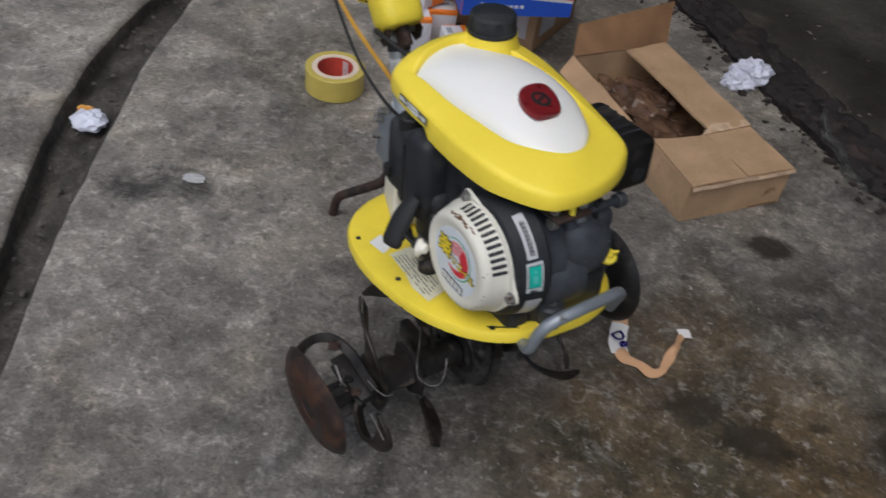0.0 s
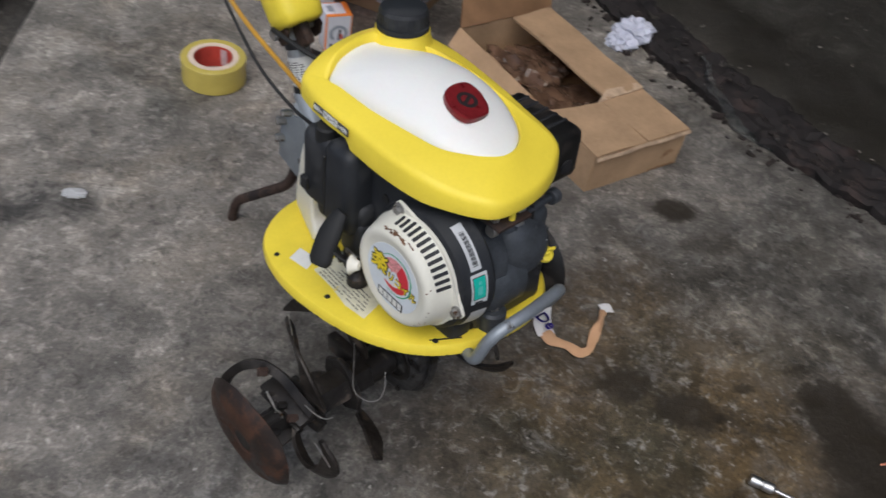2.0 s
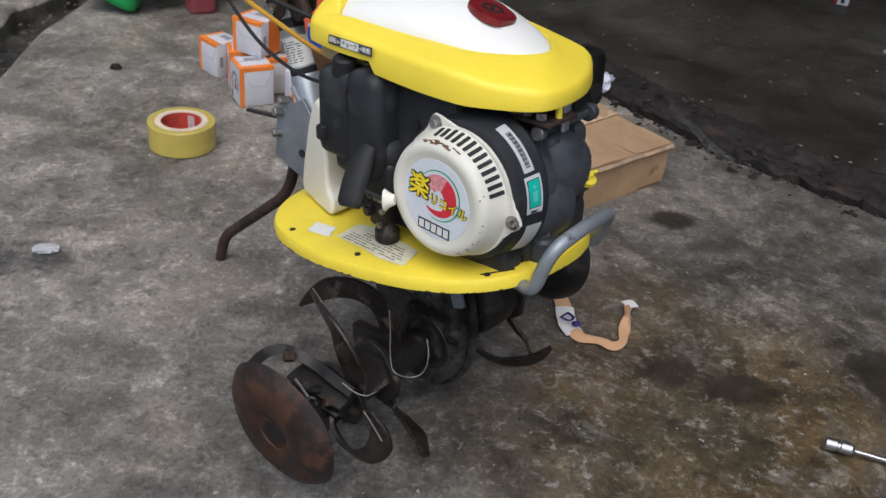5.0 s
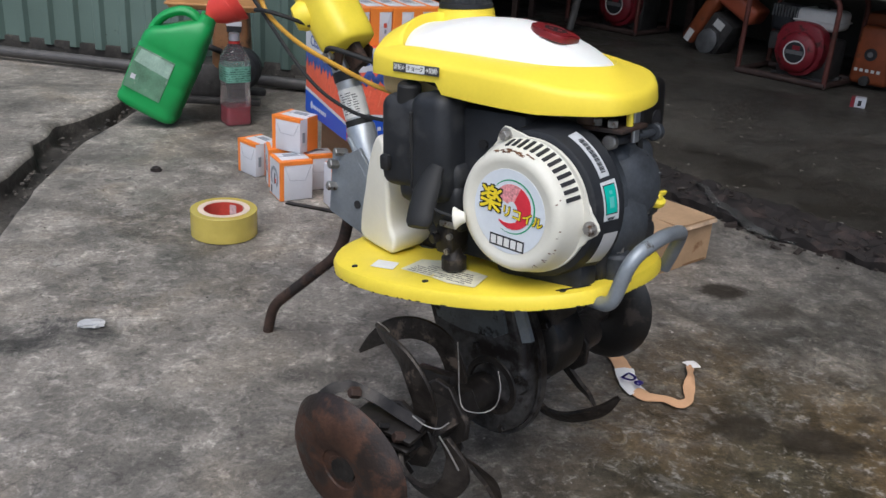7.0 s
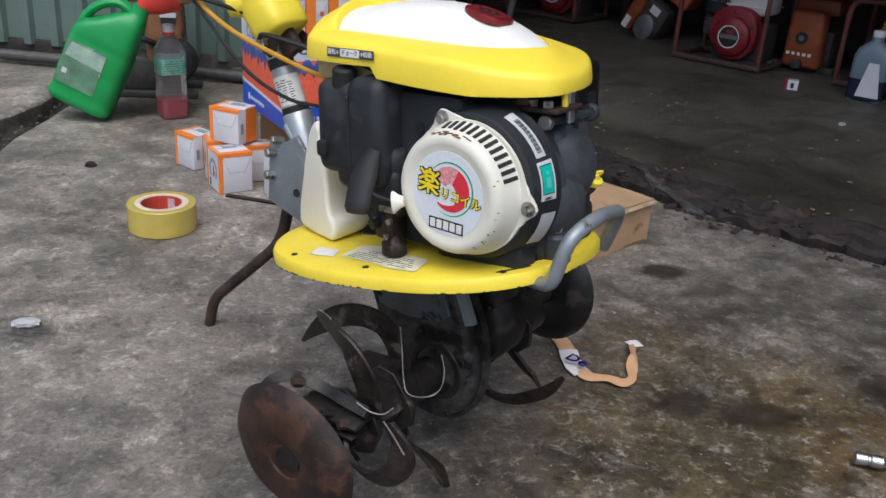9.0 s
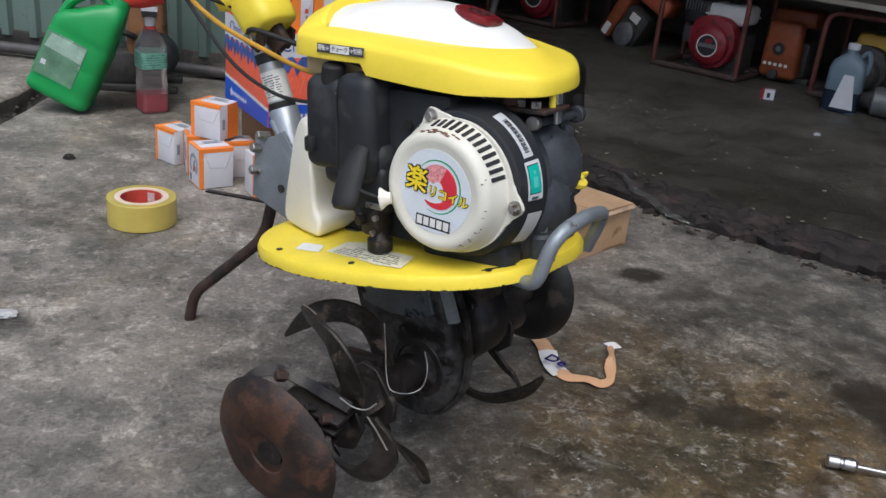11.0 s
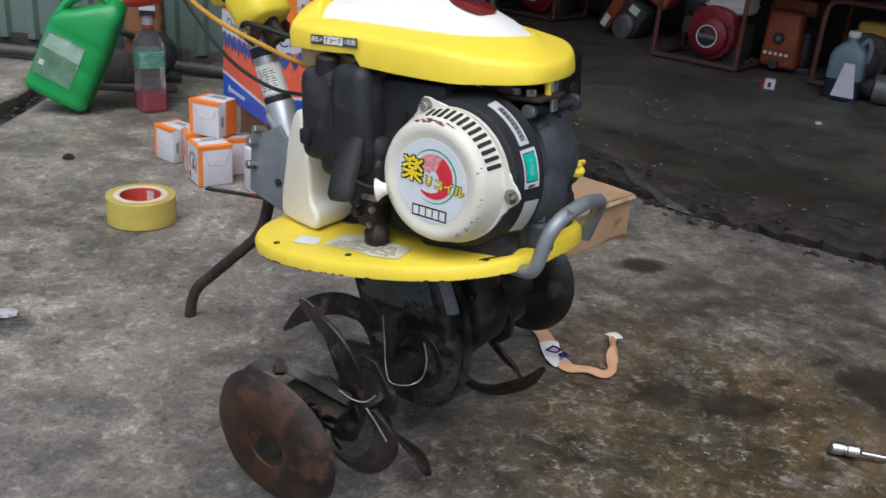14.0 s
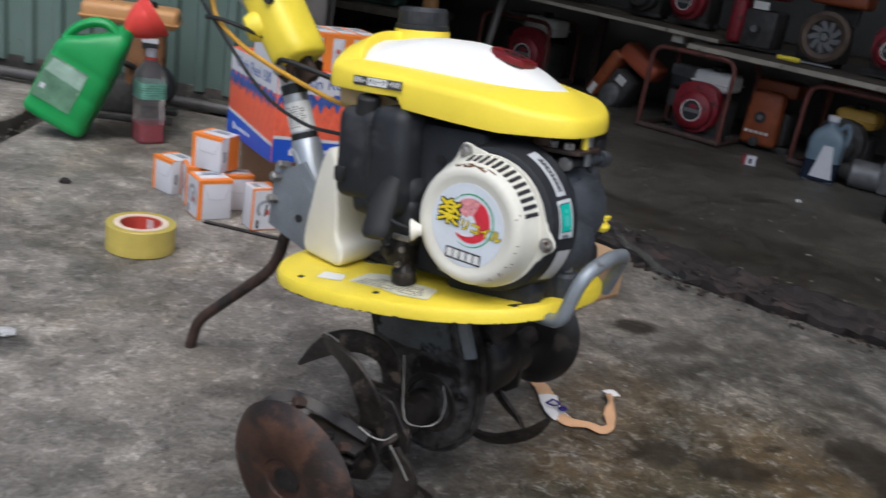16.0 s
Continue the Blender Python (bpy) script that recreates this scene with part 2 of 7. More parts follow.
# The ellipses hold stain colours and, in the yard, shade painted into the concrete.
def concrete(name, light, dark, blots=(), rough=(0.45, 0.8), bright=None, tint=None, mottle=0.74, flakes=()):
    m = bpy.data.materials.new(name)
    m.use_nodes = True
    n, l = m.node_tree.nodes, m.node_tree.links
    b = n["Principled BSDF"]
    pos = n.new("ShaderNodeNewGeometry").outputs["Position"]

    def noise_tex(scale, detail=6, rough_=0.6, dist=0.0):
        t = n.new("ShaderNodeTexNoise")
        t.inputs["Scale"].default_value, t.inputs["Detail"].default_value = scale, detail
        t.inputs["Roughness"].default_value, t.inputs["Distortion"].default_value = rough_, dist
        l.new(pos, t.inputs["Vector"])
        return t

    def span(sock, a, b_, lo=0.0, hi=1.0, smooth=True):
        r = n.new("ShaderNodeMapRange")
        r.interpolation_type = "SMOOTHSTEP" if smooth else "LINEAR"
        r.inputs["From Min"].default_value, r.inputs["From Max"].default_value = a, b_
        r.inputs["To Min"].default_value, r.inputs["To Max"].default_value = lo, hi
        l.new(sock, r.inputs["Value"])
        return r.outputs[0]

    def mixc(fac, a, c):
        x = n.new("ShaderNodeMix")
        x.data_type = "RGBA"
        l.new(fac, x.inputs[0])
        if isinstance(a, tuple):
            x.inputs[6].default_value = col(a)
        else:
            l.new(a, x.inputs[6])
        if isinstance(c, tuple):
            x.inputs[7].default_value = col(c)
        else:
            l.new(c, x.inputs[7])
        return x.outputs[2]

    def mul(a, c):
        x = n.new("ShaderNodeMath")
        x.operation = "MULTIPLY"
        l.new(a, x.inputs[0])
        if isinstance(c, float):
            x.inputs[1].default_value = c
        else:
            l.new(c, x.inputs[1])
        return x.outputs[0]

    broad, mid_, fine, grit = noise_tex(2.2, 5), noise_tex(11, 8, 0.68, 0.4), noise_tex(60, 6, 0.7), noise_tex(420, 2)
    c = mixc(span(broad.outputs["Fac"], 0.35, 0.65), dark, light)
    if tint:
        c = mixc(mul(span(noise_tex(4.5, 6, 0.6, 0.8).outputs["Fac"], 0.5, 0.7), 0.55), c, tint)
    warp, warp2 = noise_tex(9, 8, 0.7, 0.6), noise_tex(34, 6, 0.75, 1.0)
    rag = n.new("ShaderNodeMath")
    rag.operation = "MULTIPLY_ADD"
    l.new(warp2.outputs["Fac"], rag.inputs[0])
    rag.inputs[1].default_value = 0.4
    l.new(warp.outputs["Fac"], rag.inputs[2])
    ragged = span(rag.outputs[0], 0.2, 1.2, smooth=False)
    wet = None

    def ellipse(sx, sy, rx, ry, ang, soft):
        mp = n.new("ShaderNodeMapping")
        mp.vector_type = "TEXTURE"
        mp.inputs["Location"].default_value = (sx, sy, 0)
        mp.inputs["Rotation"].default_value = (0, 0, radians(ang))
        mp.inputs["Scale"].default_value = (rx, ry, 1000)
        l.new(pos, mp.inputs["Vector"])
        ln = n.new("ShaderNodeVectorMath")
        ln.operation = "LENGTH"
        l.new(mp.outputs[0], ln.inputs[0])
        ad = n.new("ShaderNodeMath")
        ad.operation = "MULTIPLY_ADD"
        l.new(ragged, ad.inputs[0])
        ad.inputs[1].default_value = 1.7
        l.new(ln.outputs["Value"], ad.inputs[2])
        return span(ad.outputs[0], 1.85 + soft, 1.85 - soft)

    wet = [q for q in blots if sum(q[5]) < 0.06]
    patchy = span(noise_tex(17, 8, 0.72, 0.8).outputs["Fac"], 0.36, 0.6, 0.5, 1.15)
    for (sx, sy, rx, ry, ang, colour, amount, soft) in blots:
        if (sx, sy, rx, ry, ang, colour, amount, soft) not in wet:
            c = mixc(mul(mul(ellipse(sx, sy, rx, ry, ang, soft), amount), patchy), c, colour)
    # worn patches, pale scale and dark pits over all of it
    gain = span(noise_tex(6.5, 10, 0.7, 0.3).outputs["Fac"], 0.42, 0.6, 1 + 0.22 * mottle, 1 - 0.28 * mottle)
    gain = mul(gain, span(mid_.outputs["Fac"], 0.4, 0.6, 1 + 0.24 * mottle, 1 - 0.26 * mottle))
    gain = mul(gain, span(noise_tex(23, 10, 0.78, 0.6).outputs["Fac"], 0.5, 0.62, 1 - 0.1 * mottle, 1 + 0.5 * mottle))
    gain = mul(gain, span(noise_tex(55, 9, 0.74, 0.5).outputs["Fac"], 0.53, 0.63, 1 - 0.05 * mottle, 1 + 0.75 * mottle))
    gain = mul(gain, span(noise_tex(34, 9, 0.78, 0.7).outputs["Fac"], 0.53, 0.62, 1.04, 1 - 0.5 * mottle))
    gain = mul(gain, span(noise_tex(95, 6, 0.74, 0.3).outputs["Fac"], 0.54, 0.66, 1.03, 1 - 0.45 * mottle))
    gain = mul(gain, span(noise_tex(170, 5, 0.7).outputs["Fac"], 0.35, 0.68, 0.84, 1.2))
    sc = n.new("ShaderNodeVectorMath")
    sc.operation = "SCALE"
    l.new(c, sc.inputs[0])
    l.new(gain, sc.inputs["Scale"])
    c = sc.outputs[0]
    if bright:
        c = mixc(mul(span(noise_tex(13, 10, 0.74, 0.4).outputs["Fac"], 0.55, 0.66), 0.22), c, bright)
        c = mixc(mul(span(noise_tex(38, 9, 0.76, 0.7).outputs["Fac"], 0.56, 0.66), 0.3), c, bright)
        c = mixc(mul(span(noise_tex(85, 4, 0.6).outputs["Fac"], 0.67, 0.71), 0.65), c, bright)
    for (sx, sy, rx, ry, ang, soft, amount) in flakes:
        chips_ = mul(span(noise_tex(46, 8, 0.7, 0.4).outputs["Fac"], 0.53, 0.66), span(noise_tex(120, 4, 0.6).outputs["Fac"], 0.38, 0.6))
        c = mixc(mul(mul(chips_, ellipse(sx, sy, rx, ry, ang, soft)), amount), c, bright)
    for (sx, sy, rx, ry, ang, colour, amount, soft) in wet:
        c = mixc(mul(ellipse(sx, sy, rx, ry, ang, soft), amount), c, colour)
    l.new(c, b.inputs["Base Color"])
    l.new(span(mid_.outputs["Fac"], 0.35, 0.65, rough[1], rough[0]), b.inputs["Roughness"])
    b.inputs["Specular IOR Level"].default_value = 0.35
    hsum = n.new("ShaderNodeMath")
    hsum.operation = "MULTIPLY_ADD"
    l.new(grit.outputs["Fac"], hsum.inputs[0])
    hsum.inputs[1].default_value = 0.25
    l.new(fine.outputs["Fac"], hsum.inputs[2])
    bp = n.new("ShaderNodeBump")
    bp.inputs["Strength"].default_value, bp.inputs["Distance"].default_value = 0.5, 0.004
    l.new(hsum.outputs[0], bp.inputs["Height"])
    l.new(bp.outputs[0], b.inputs["Normal"])
    return m


# black of the oil spots, also painted as the shade of a dent
OIL_AND_SHADE = (0.022, 0.017, 0.011)
RUSTY = (0.084, 0.055, 0.024)
OLIVE = (0.034, 0.03, 0.018)
# grimy dark concrete, also used to paint shade around the tiller
STAIN_AND_SHADE = (0.062, 0.058, 0.052)
YARD = concrete("yard_concrete", flakes=[(0.2, 0.72, 0.5, 0.24, 10, 0.4, 0.3), (0.5, 0.88, 0.42, 0.26, 15, 0.5, 0.38)], light=(0.232, 0.21, 0.182), dark=(0.15, 0.137, 0.119), bright=(0.4, 0.38, 0.35), tint=(0.2, 0.168, 0.126), blots=[
    # broad ellipses: shade painted over the near and right-hand yard, with some grime
    (1.12, 0.66, 0.62, 0.8, 0, STAIN_AND_SHADE, 0.75, 0.5), (0.62, 1.3, 0.4, 0.3, 30, STAIN_AND_SHADE, 0.42, 0.7), (0.3, 0.62, 0.75, 0.32, 0, STAIN_AND_SHADE, 0.62, 0.6), (0.9, 1.4, 0.4, 0.12, 125, STAIN_AND_SHADE, 0.4, 0.5), (0.3, 0.98, 0.3, 0.22, 20, STAIN_AND_SHADE, 0.4, 0.7),
    (0.5, 0.83, 0.34, 0.25, 10, RUSTY, 0.88, 0.5), (0.64, 1.03, 0.28, 0.17, 30, (0.088, 0.078, 0.06), 0.55, 0.6), (0.8, 0.8, 0.2, 0.25, 0, STAIN_AND_SHADE, 0.5, 0.6), (0.32, 0.8, 0.16, 0.1, 10, (0.08, 0.06, 0.03), 0.7, 0.5), (0.56, 0.84, 0.15, 0.12, 40, (0.095, 0.063, 0.026), 0.7, 0.5), (0.46, 1.1, 0.08, 0.12, -20, RUSTY, 0.5, 0.6), (0.78, 1.2, 0.18, 0.1, 30, (0.1, 0.09, 0.075), 0.4, 0.6),
    (0.527, 0.89, 0.05, 0.032, -15, OIL_AND_SHADE, 0.85, 0.3), (0.44, 0.935, 0.038, 0.028, 10, OIL_AND_SHADE, 0.75, 0.4), (0.49, 0.95, 0.06, 0.05, 20, OLIVE, 0.55, 0.6), (0.432, 0.849, 0.075, 0.05, 30, OLIVE, 0.75, 0.5), (0.477, 0.815, 0.08, 0.055, 60, OLIVE, 0.7, 0.5), (0.303, 0.809, 0.06, 0.04, 0, OLIVE, 0.7, 0.5), (0.257, 0.868, 0.045, 0.026, 10, OLIVE, 0.65, 0.5), (0.5, 1.02, 0.05, 0.04, 40, OLIVE, 0.45, 0.6),
    (0.765, 0.84, 0.125, 0.06, -68, OIL_AND_SHADE, 0.92, 0.2), (0.79, 0.78, 0.1, 0.09, 0, OIL_AND_SHADE, 0.85, 0.3), (0.567, 0.879, 0.012, 0.008, 0, OIL_AND_SHADE, 0.7, 0.4), (0.62, 0.93, 0.014, 0.008, 0, OIL_AND_SHADE, 0.7, 0.4), (0.73, 1.0, 0.09, 0.03, 20, OLIVE, 0.35, 0.6),
    # painted first: shade in a dent, then the white scrap's shadow; marks follow
    (0.618, 1.313, 0.045, 0.028, -15, OIL_AND_SHADE, 0.95, 0.3), (-0.41, 1.255, 0.085, 0.05, 10, (0.045, 0.042, 0.038), 0.9, 0.3), (0.66, 1.23, 0.05, 0.03, 10, OIL_AND_SHADE, 0.5, 0.5), (0.7, 1.15, 0.1, 0.035, 20, (0.05, 0.046, 0.04), 0.55, 0.4), (0.82, 1.12, 0.12, 0.04, 15, (0.05, 0.046, 0.04), 0.5, 0.5),
    # the last ellipse paints the tiller's contact shadow along its own axis
    (-0.21, 2.45, 0.14, 0.1, 20, OIL_AND_SHADE, 0.9, 0.3), (-0.25, 1.75, 0.1, 0.06, 30, (0.09, 0.075, 0.058), 0.6, 0.4), (-0.3, 1.62, 0.16, 0.05, -40, (0.085, 0.072, 0.056), 0.6, 0.4), (-0.1, 2.25, 0.25, 0.12, -20, (0.09, 0.078, 0.06), 0.5, 0.5), (0.05, 0.88, 0.24, 0.15, -50, STAIN_AND_SHADE, 0.6, 0.6)])
DRAIN = concrete("drain_dirt", (0.06, 0.054, 0.046), (0.024, 0.021, 0.018), rough=(0.6, 0.9))
SHOP = concrete("shop_floor", (0.078, 0.071, 0.058), (0.05, 0.046, 0.037), rough=(0.35, 0.7), mottle=0.5, bright=(0.2, 0.188, 0.165), blots=[
    (1.25, 2.0, 0.3, 0.2, -40, (0.04, 0.036, 0.03), 0.6, 0.5), (1.3, 2.6, 0.3, 0.2, -40, (0.045, 0.04, 0.033), 0.5, 0.5), (1.1, 1.6, 0.8, 0.15, 125, (0.02, 0.017, 0.013), 0.75, 0.5)])


def wobble(s, seed, amp=0.02):
    return amp * (noise.noise((s * 3.1, seed, 0)) + 0.6 * noise.noise((s * 9.7, seed, 5)) + 0.35 * noise.noise((s * 31, seed, 9)))


def drain_left(y):
    return float(np.interp(y, (0.2, 1.09, 1.28, 1.5, 1.7, 1.87, 2.05, 2.13, 2.18, 2.27, 2.34, 2.44, 2.75), (-0.44, -0.593, -0.635, -0.648, -0.636, -0.609, -0.583, -0.598, -0.577, -0.578, -0.53, -0.485, -0.4))) + wobble(y, 1.5, 0.009)


def drain_right(y):
    return float(np.interp(y, (0.2, 0.95, 1.17, 1.57, 1.85, 2.0, 2.18, 2.35, 2.75), (-0.4, -0.5, -0.533, -0.556, -0.547, -0.53, -0.497, -0.44, -0.34))) + wobble(y, 4.5, 0.006)


def sill_x(y):
    """The shop slab's broken edge: x as it runs from the sheet wall to the near right."""
    return float(np.interp(y, (-1.0, 0.9, 1.3, 1.39, 1.5, 1.65, 1.8, 2.1, 2.7), (3.2, 1.44, 1.045, 0.965, 0.882, 0.805, 0.735, 0.6, 0.26))) + wobble(y, 8.2, 0.024) + 0.006 * noise.noise((y * 70, 1.1, 3))


# one ground sheet, fine near the subject, sunk along the drain
def axis_pts(a, b, step, far):
    fine = [a + i * step for i in range(int((b - a) / step) + 1)]
    lo, hi, g = [], [], step * 2
    x, y = a, b
    while y < far:
        g *= 1.6
        x, y = x - g, y + g
        lo.append(x)
        hi.append(y)
    return list(reversed(lo)) + fine + hi


gx = sorted(set([round(v, 4) for v in axis_pts(-1.0, 1.4, 0.02, 300)] + [round(-0.74 + i * 0.006, 4) for i in range(42)]))
gy = axis_pts(0.2, 3.2, 0.025, 300)
# columns XL and XR of the sheet follow the drain's two edges
XL, XR = -0.644, -0.548


def bent(c, y):
    if not -1.0 < c < 0.0 or not -2.0 < y < 5.0:
        return c
    yy = min(max(y, 0.2), 2.75)
    return float(np.interp(c, (-1.0, XL, XR, 0.0), (-1.0, drain_left(yy), drain_right(yy), 0.0)))


gb = bmesh.new()
grid = []
for y in gy:
    row = []
    fade = max(0.0, min(1.0, (y - 0.2) / 0.3, (2.75 - y) / 0.15))
    for c in gx:
        x = bent(c, y)
        z = 0.0015 * noise.noise((x * 3, y * 3, 1)) + 0.001 * noise.noise((x * 13, y * 13, 4)) if -2 < x < 3 and -1 < y < 5 else 0.0
        if fade > 0 and XL + 0.001 < c < XR - 0.001:
            t = min(1, (c - XL) / 0.008) * min(1, (XR - c) / 0.025)
            z -= 0.036 * fade * t * (0.85 + 0.5 * noise.noise((x * 22, y * 22, 7)))
        elif fade > 0 and -1.0 < c <= XL + 0.001:
            z += fade * (0.014 * min(1, 0.45 + (XL - c) / 0.012) + 0.002 * noise.noise((x * 30, y * 30, 2)))
        row.append(gb.verts.new((x, y, z)))
    grid.append(row)
for k, (A, B) in enumerate(zip(grid, grid[1:])):
    for i in range(len(gx) - 1):
        fc = gb.faces.new((A[i], A[i + 1], B[i + 1], B[i]))
        if 0.22 < gy[k] < 2.72 and XL - 0.001 < gx[i] and gx[i + 1] < XR - 0.003:
            fc.material_index = 1
ground = part("ground", gb, YARD, sharp=60)
ground.data.materials.append(DRAIN)
ground = structure(ground, "worn grey concrete yard with oil stains", "ground")

# raised shop slab with a broken front edge
ys = [2.6 - i * 0.02 for i in range(106)]
edge = [(sill_x(y), y) for y in ys]
far_x = 7.5
sl = bmesh.new()
rows_ = [[], [], [], []]
for x, y in edge:
    j = 0.012 * noise.noise((y * 12, 3, 3))
    rows_[0].append(sl.verts.new((x + 0.02, y + 0.01, -0.01)))
    rows_[1].append(sl.verts.new((x + j, y, 0.004)))
    rows_[2].append(sl.verts.new((x + 0.02 - j, y + 0.014, 0.01 + 0.004 * noise.noise((y * 8, 1, 1)))))
    rows_[3].append(sl.verts.new((x + 0.1 + j, y + 0.07, 0.035)))
for A, B in zip(rows_, rows_[1:]):
    for i in range(len(ys) - 1):
        sl.faces.new((A[i], A[i + 1], B[i + 1], B[i]))
back = [sl.verts.new((far_x, 2.6 - i * 0.02 + 4.0, 0.035)) for i in range(106)]
for i in range(len(ys) - 1):
    sl.faces.new((rows_[3][i], rows_[3][i + 1], back[i + 1], back[i]))
back2 = [sl.verts.new((0.0, 6.6, 0.035)), sl.verts.new((0.0, 2.7, 0.035))]
sl.faces.new((rows_[3][0], back[0], back2[0], back2[1]))
structure(part("shop_floor", sl, SHOP, sharp=40), "dark oily raised shop floor", "floor")
# dirty timber strip lying along the slab edge
SILL = mat("rotten_timber", (0.017, 0.0135, 0.0125), 0.85, var=0.6, scale=30, bump=0.6, wear=(0.042, 0.028, 0.024), wear_at=0.55, wear_scale=12)
tb = []
for i in range(180):
    y = 2.5 - i * 0.01
    tb.append(Vector((sill_x(y) + 0.016 + 0.006 * noise.noise((y * 21, 6, 1)), y + 0.004, 0.014 + 0.007 * noise.noise((y * 13, 2, 2)))))
strip_b = sweep(tb, 0, section=[(-0.088, -0.014), (0.03, -0.02), (0.035, 0.002), (0.024, 0.009), (0.012, 0.005), (0.0, 0.01), (-0.016, 0.008), (-0.03, 0.014), (-0.046, 0.012), (-0.06, 0.019), (-0.076, 0.018), (-0.088, 0.012)], up=(0, 0, 1))
for v in strip_b.verts:
    q = v.co.copy()
    v.co += Vector((0.012 * noise.noise(q * 45), 0.012 * noise.noise(q * 45 + Vector((7, 0, 0))), 0.011 * noise.noise(q * 38 + Vector((0, 9, 0))) - 0.001))
structure(part("sill_strip", strip_b, SILL, sharp=20), "dark rotten timber edging strip", "sill")
# crumbs of rotten timber and concrete along the edge
rs_ = random.Random(21)
RUBBLE = mat("sill_rubble", (0.032, 0.024, 0.02), 0.85, var=0.6, scale=40, bump=0.4, wear=(0.16, 0.15, 0.14), wear_at=0.56, wear_scale=14)
rub = bmesh.new()
for k in range(420):
    y = rs_.uniform(0.95, 2.45)
    x = sill_x(y) + rs_.gauss(-0.006, 0.04)
    w_ = rs_.uniform(0.002, 0.007) * (2.2 if rs_.random() < 0.12 else 1)
    z_ = 0.032 if x > sill_x(y) + 0.05 else 0.02 if x > sill_x(y) else 0.0
    rub = box((w_ * rs_.uniform(1, 3), w_, w_ * 0.6), m=pose(x, y, z_ + w_ * 0.25, rs_.uniform(-20, 20), rs_.uniform(-20, 20), rs_.uniform(0, 180)), bm=rub)
tagged(part("sill_rubble", rub, RUBBLE), "dark crumbs of rotten timber and concrete", "rubble", kind="stuff")

# pale chips of concrete strewn over the shop floor
CHIPS = mat("pale_chips", (0.17, 0.155, 0.13), 0.8, var=0.5, scale=30, bump=0.2)
chips = bmesh.new()
for k in range(90):
    y = rs_.uniform(0.9, 3.0)
    x = sill_x(y) + 0.09 + rs_.uniform(0, 1) ** 1.6 * 0.75
    w_ = rs_.uniform(0.002, 0.006)
    chips = box((w_ * rs_.uniform(1.2, 2.6), w_, 0.0016), m=pose(x, y, 0.0362, rs_.uniform(-6, 6), rs_.uniform(-6, 6), rs_.uniform(0, 180)), bm=chips, taper=(0.7, 0.6))
tagged(part("floor_chips", chips, CHIPS), "small pale chips strewn over the shop floor", "rubble", kind="stuff")

# green corrugated sheet wall
SHEET = mat("green_painted_sheet", (0.116, 0.166, 0.144), 0.45, metal=0.12, var=0.14, scale=5, bump=0.06, wear=(0.05, 0.052, 0.043), wear_at=0.66, wear_scale=24)
WA, WB = Vector((-3.4, 4.2, 0)), Vector((0.24, 2.66, 0))
wd = (WB - WA).normalized()
wn_ = Vector((-wd.y, wd.x, 0))
if wn_.y > 0:
    wn_ = -wn_
L_ = (WB - WA).length
prof_w = []
s = 0.0
while s < L_:
    for ds, o in ((0, 0), (0.036, 0), (0.045, 0.014), (0.066, 0.014), (0.075, 0)):
        if s + ds <= L_:
            prof_w.append((s + ds, o))
    s += 0.084
wb = bmesh.new()
cols = [[wb.verts.new(WA + wd * s + wn_ * (o + q) + Vector((0, 0, z))) for q, z in ((0, 0.05), (0, 2.6), (-0.003, 2.6), (-0.003, 0.05))] for s, o in prof_w]
for A, B in zip(cols, cols[1:]):
    for i in range(4):
        wb.faces.new((A[i], A[(i + 1) % 4], B[(i + 1) % 4], B[i]))
structure(part("wall_sheet", wb, SHEET, sharp=25), "faded green corrugated metal sheet wall", "wall")
structure(part("wall_kerb", box((L_, 0.08, 0.07), m=face_m(WA + wd * L_ / 2 - wn_ * 0.035 + Vector((0, 0, 0.03)), wd, -wn_), bevel=0.006), DRAIN), "dark concrete kerb under the sheet wall", "kerb")
PIPE = mat("grey_pipe", (0.085, 0.08, 0.077), 0.5, metal=0.3, var=0.2, scale=30, bump=0.1)
tagged(part("steel_pipe", sweep([WA + wd * 1.5 + wn_ * 0.06 + Vector((0, 0, 0.03)), WA + wd * 3.86 + wn_ * 0.06 + Vector((0, 0, 0.022))], 0.016, 14), PIPE), "long grey steel pipe lying along the sheet wall", "pipe")
POST = mat("dull_post", (0.14, 0.13, 0.12), 0.6, metal=0.3, var=0.25, scale=20, bump=0.15)
structure(part("door_post", box((0.07, 0.07, 2.6), m=face_m(WB + Vector((0.03, 0.0, 1.3)), wd, wn_), bevel=0.004), POST), "grey steel door post", "post")

# shop shell: back and side walls, roof
DARKWALL = mat("sooty_wall", (0.085, 0.08, 0.072), 0.85, var=0.3, scale=3, bump=0.2, wear=(0.09, 0.08, 0.068), wear_at=0.62, wear_scale=5)


def wall_between(name, a, b, h, t=0.12, label="", z0=0.0):
    a, b = Vector((*a, 0)), Vector((*b, 0))
    d = (b - a).normalized()
    m = Matrix.Translation((a + b) / 2 + Vector((0, 0, z0 + h / 2))) @ Matrix.Rotation(math.atan2(d.y, d.x), 4, "Z")
    return structure(part(name, box(((b - a).length, t, h), m=m), DARKWALL), label, "wall")


SD = Vector((0.53, -0.848, 0))
SN = Vector((0.848, 0.53, 0))
S0 = Vector((1.54, 2.935, 0))
p0, p1 = S0 + SN * 0.85 - SD * 3.2, S0 + SN * 0.85 + SD * 3.0
wall_between("wall_back", p0[:2], p1[:2], 2.7, label="sooty dark back wall of the shop")
wall_between("wall_side", (0.27, 2.72), p0[:2], 2.7, label="sooty dark side wall of the shop")
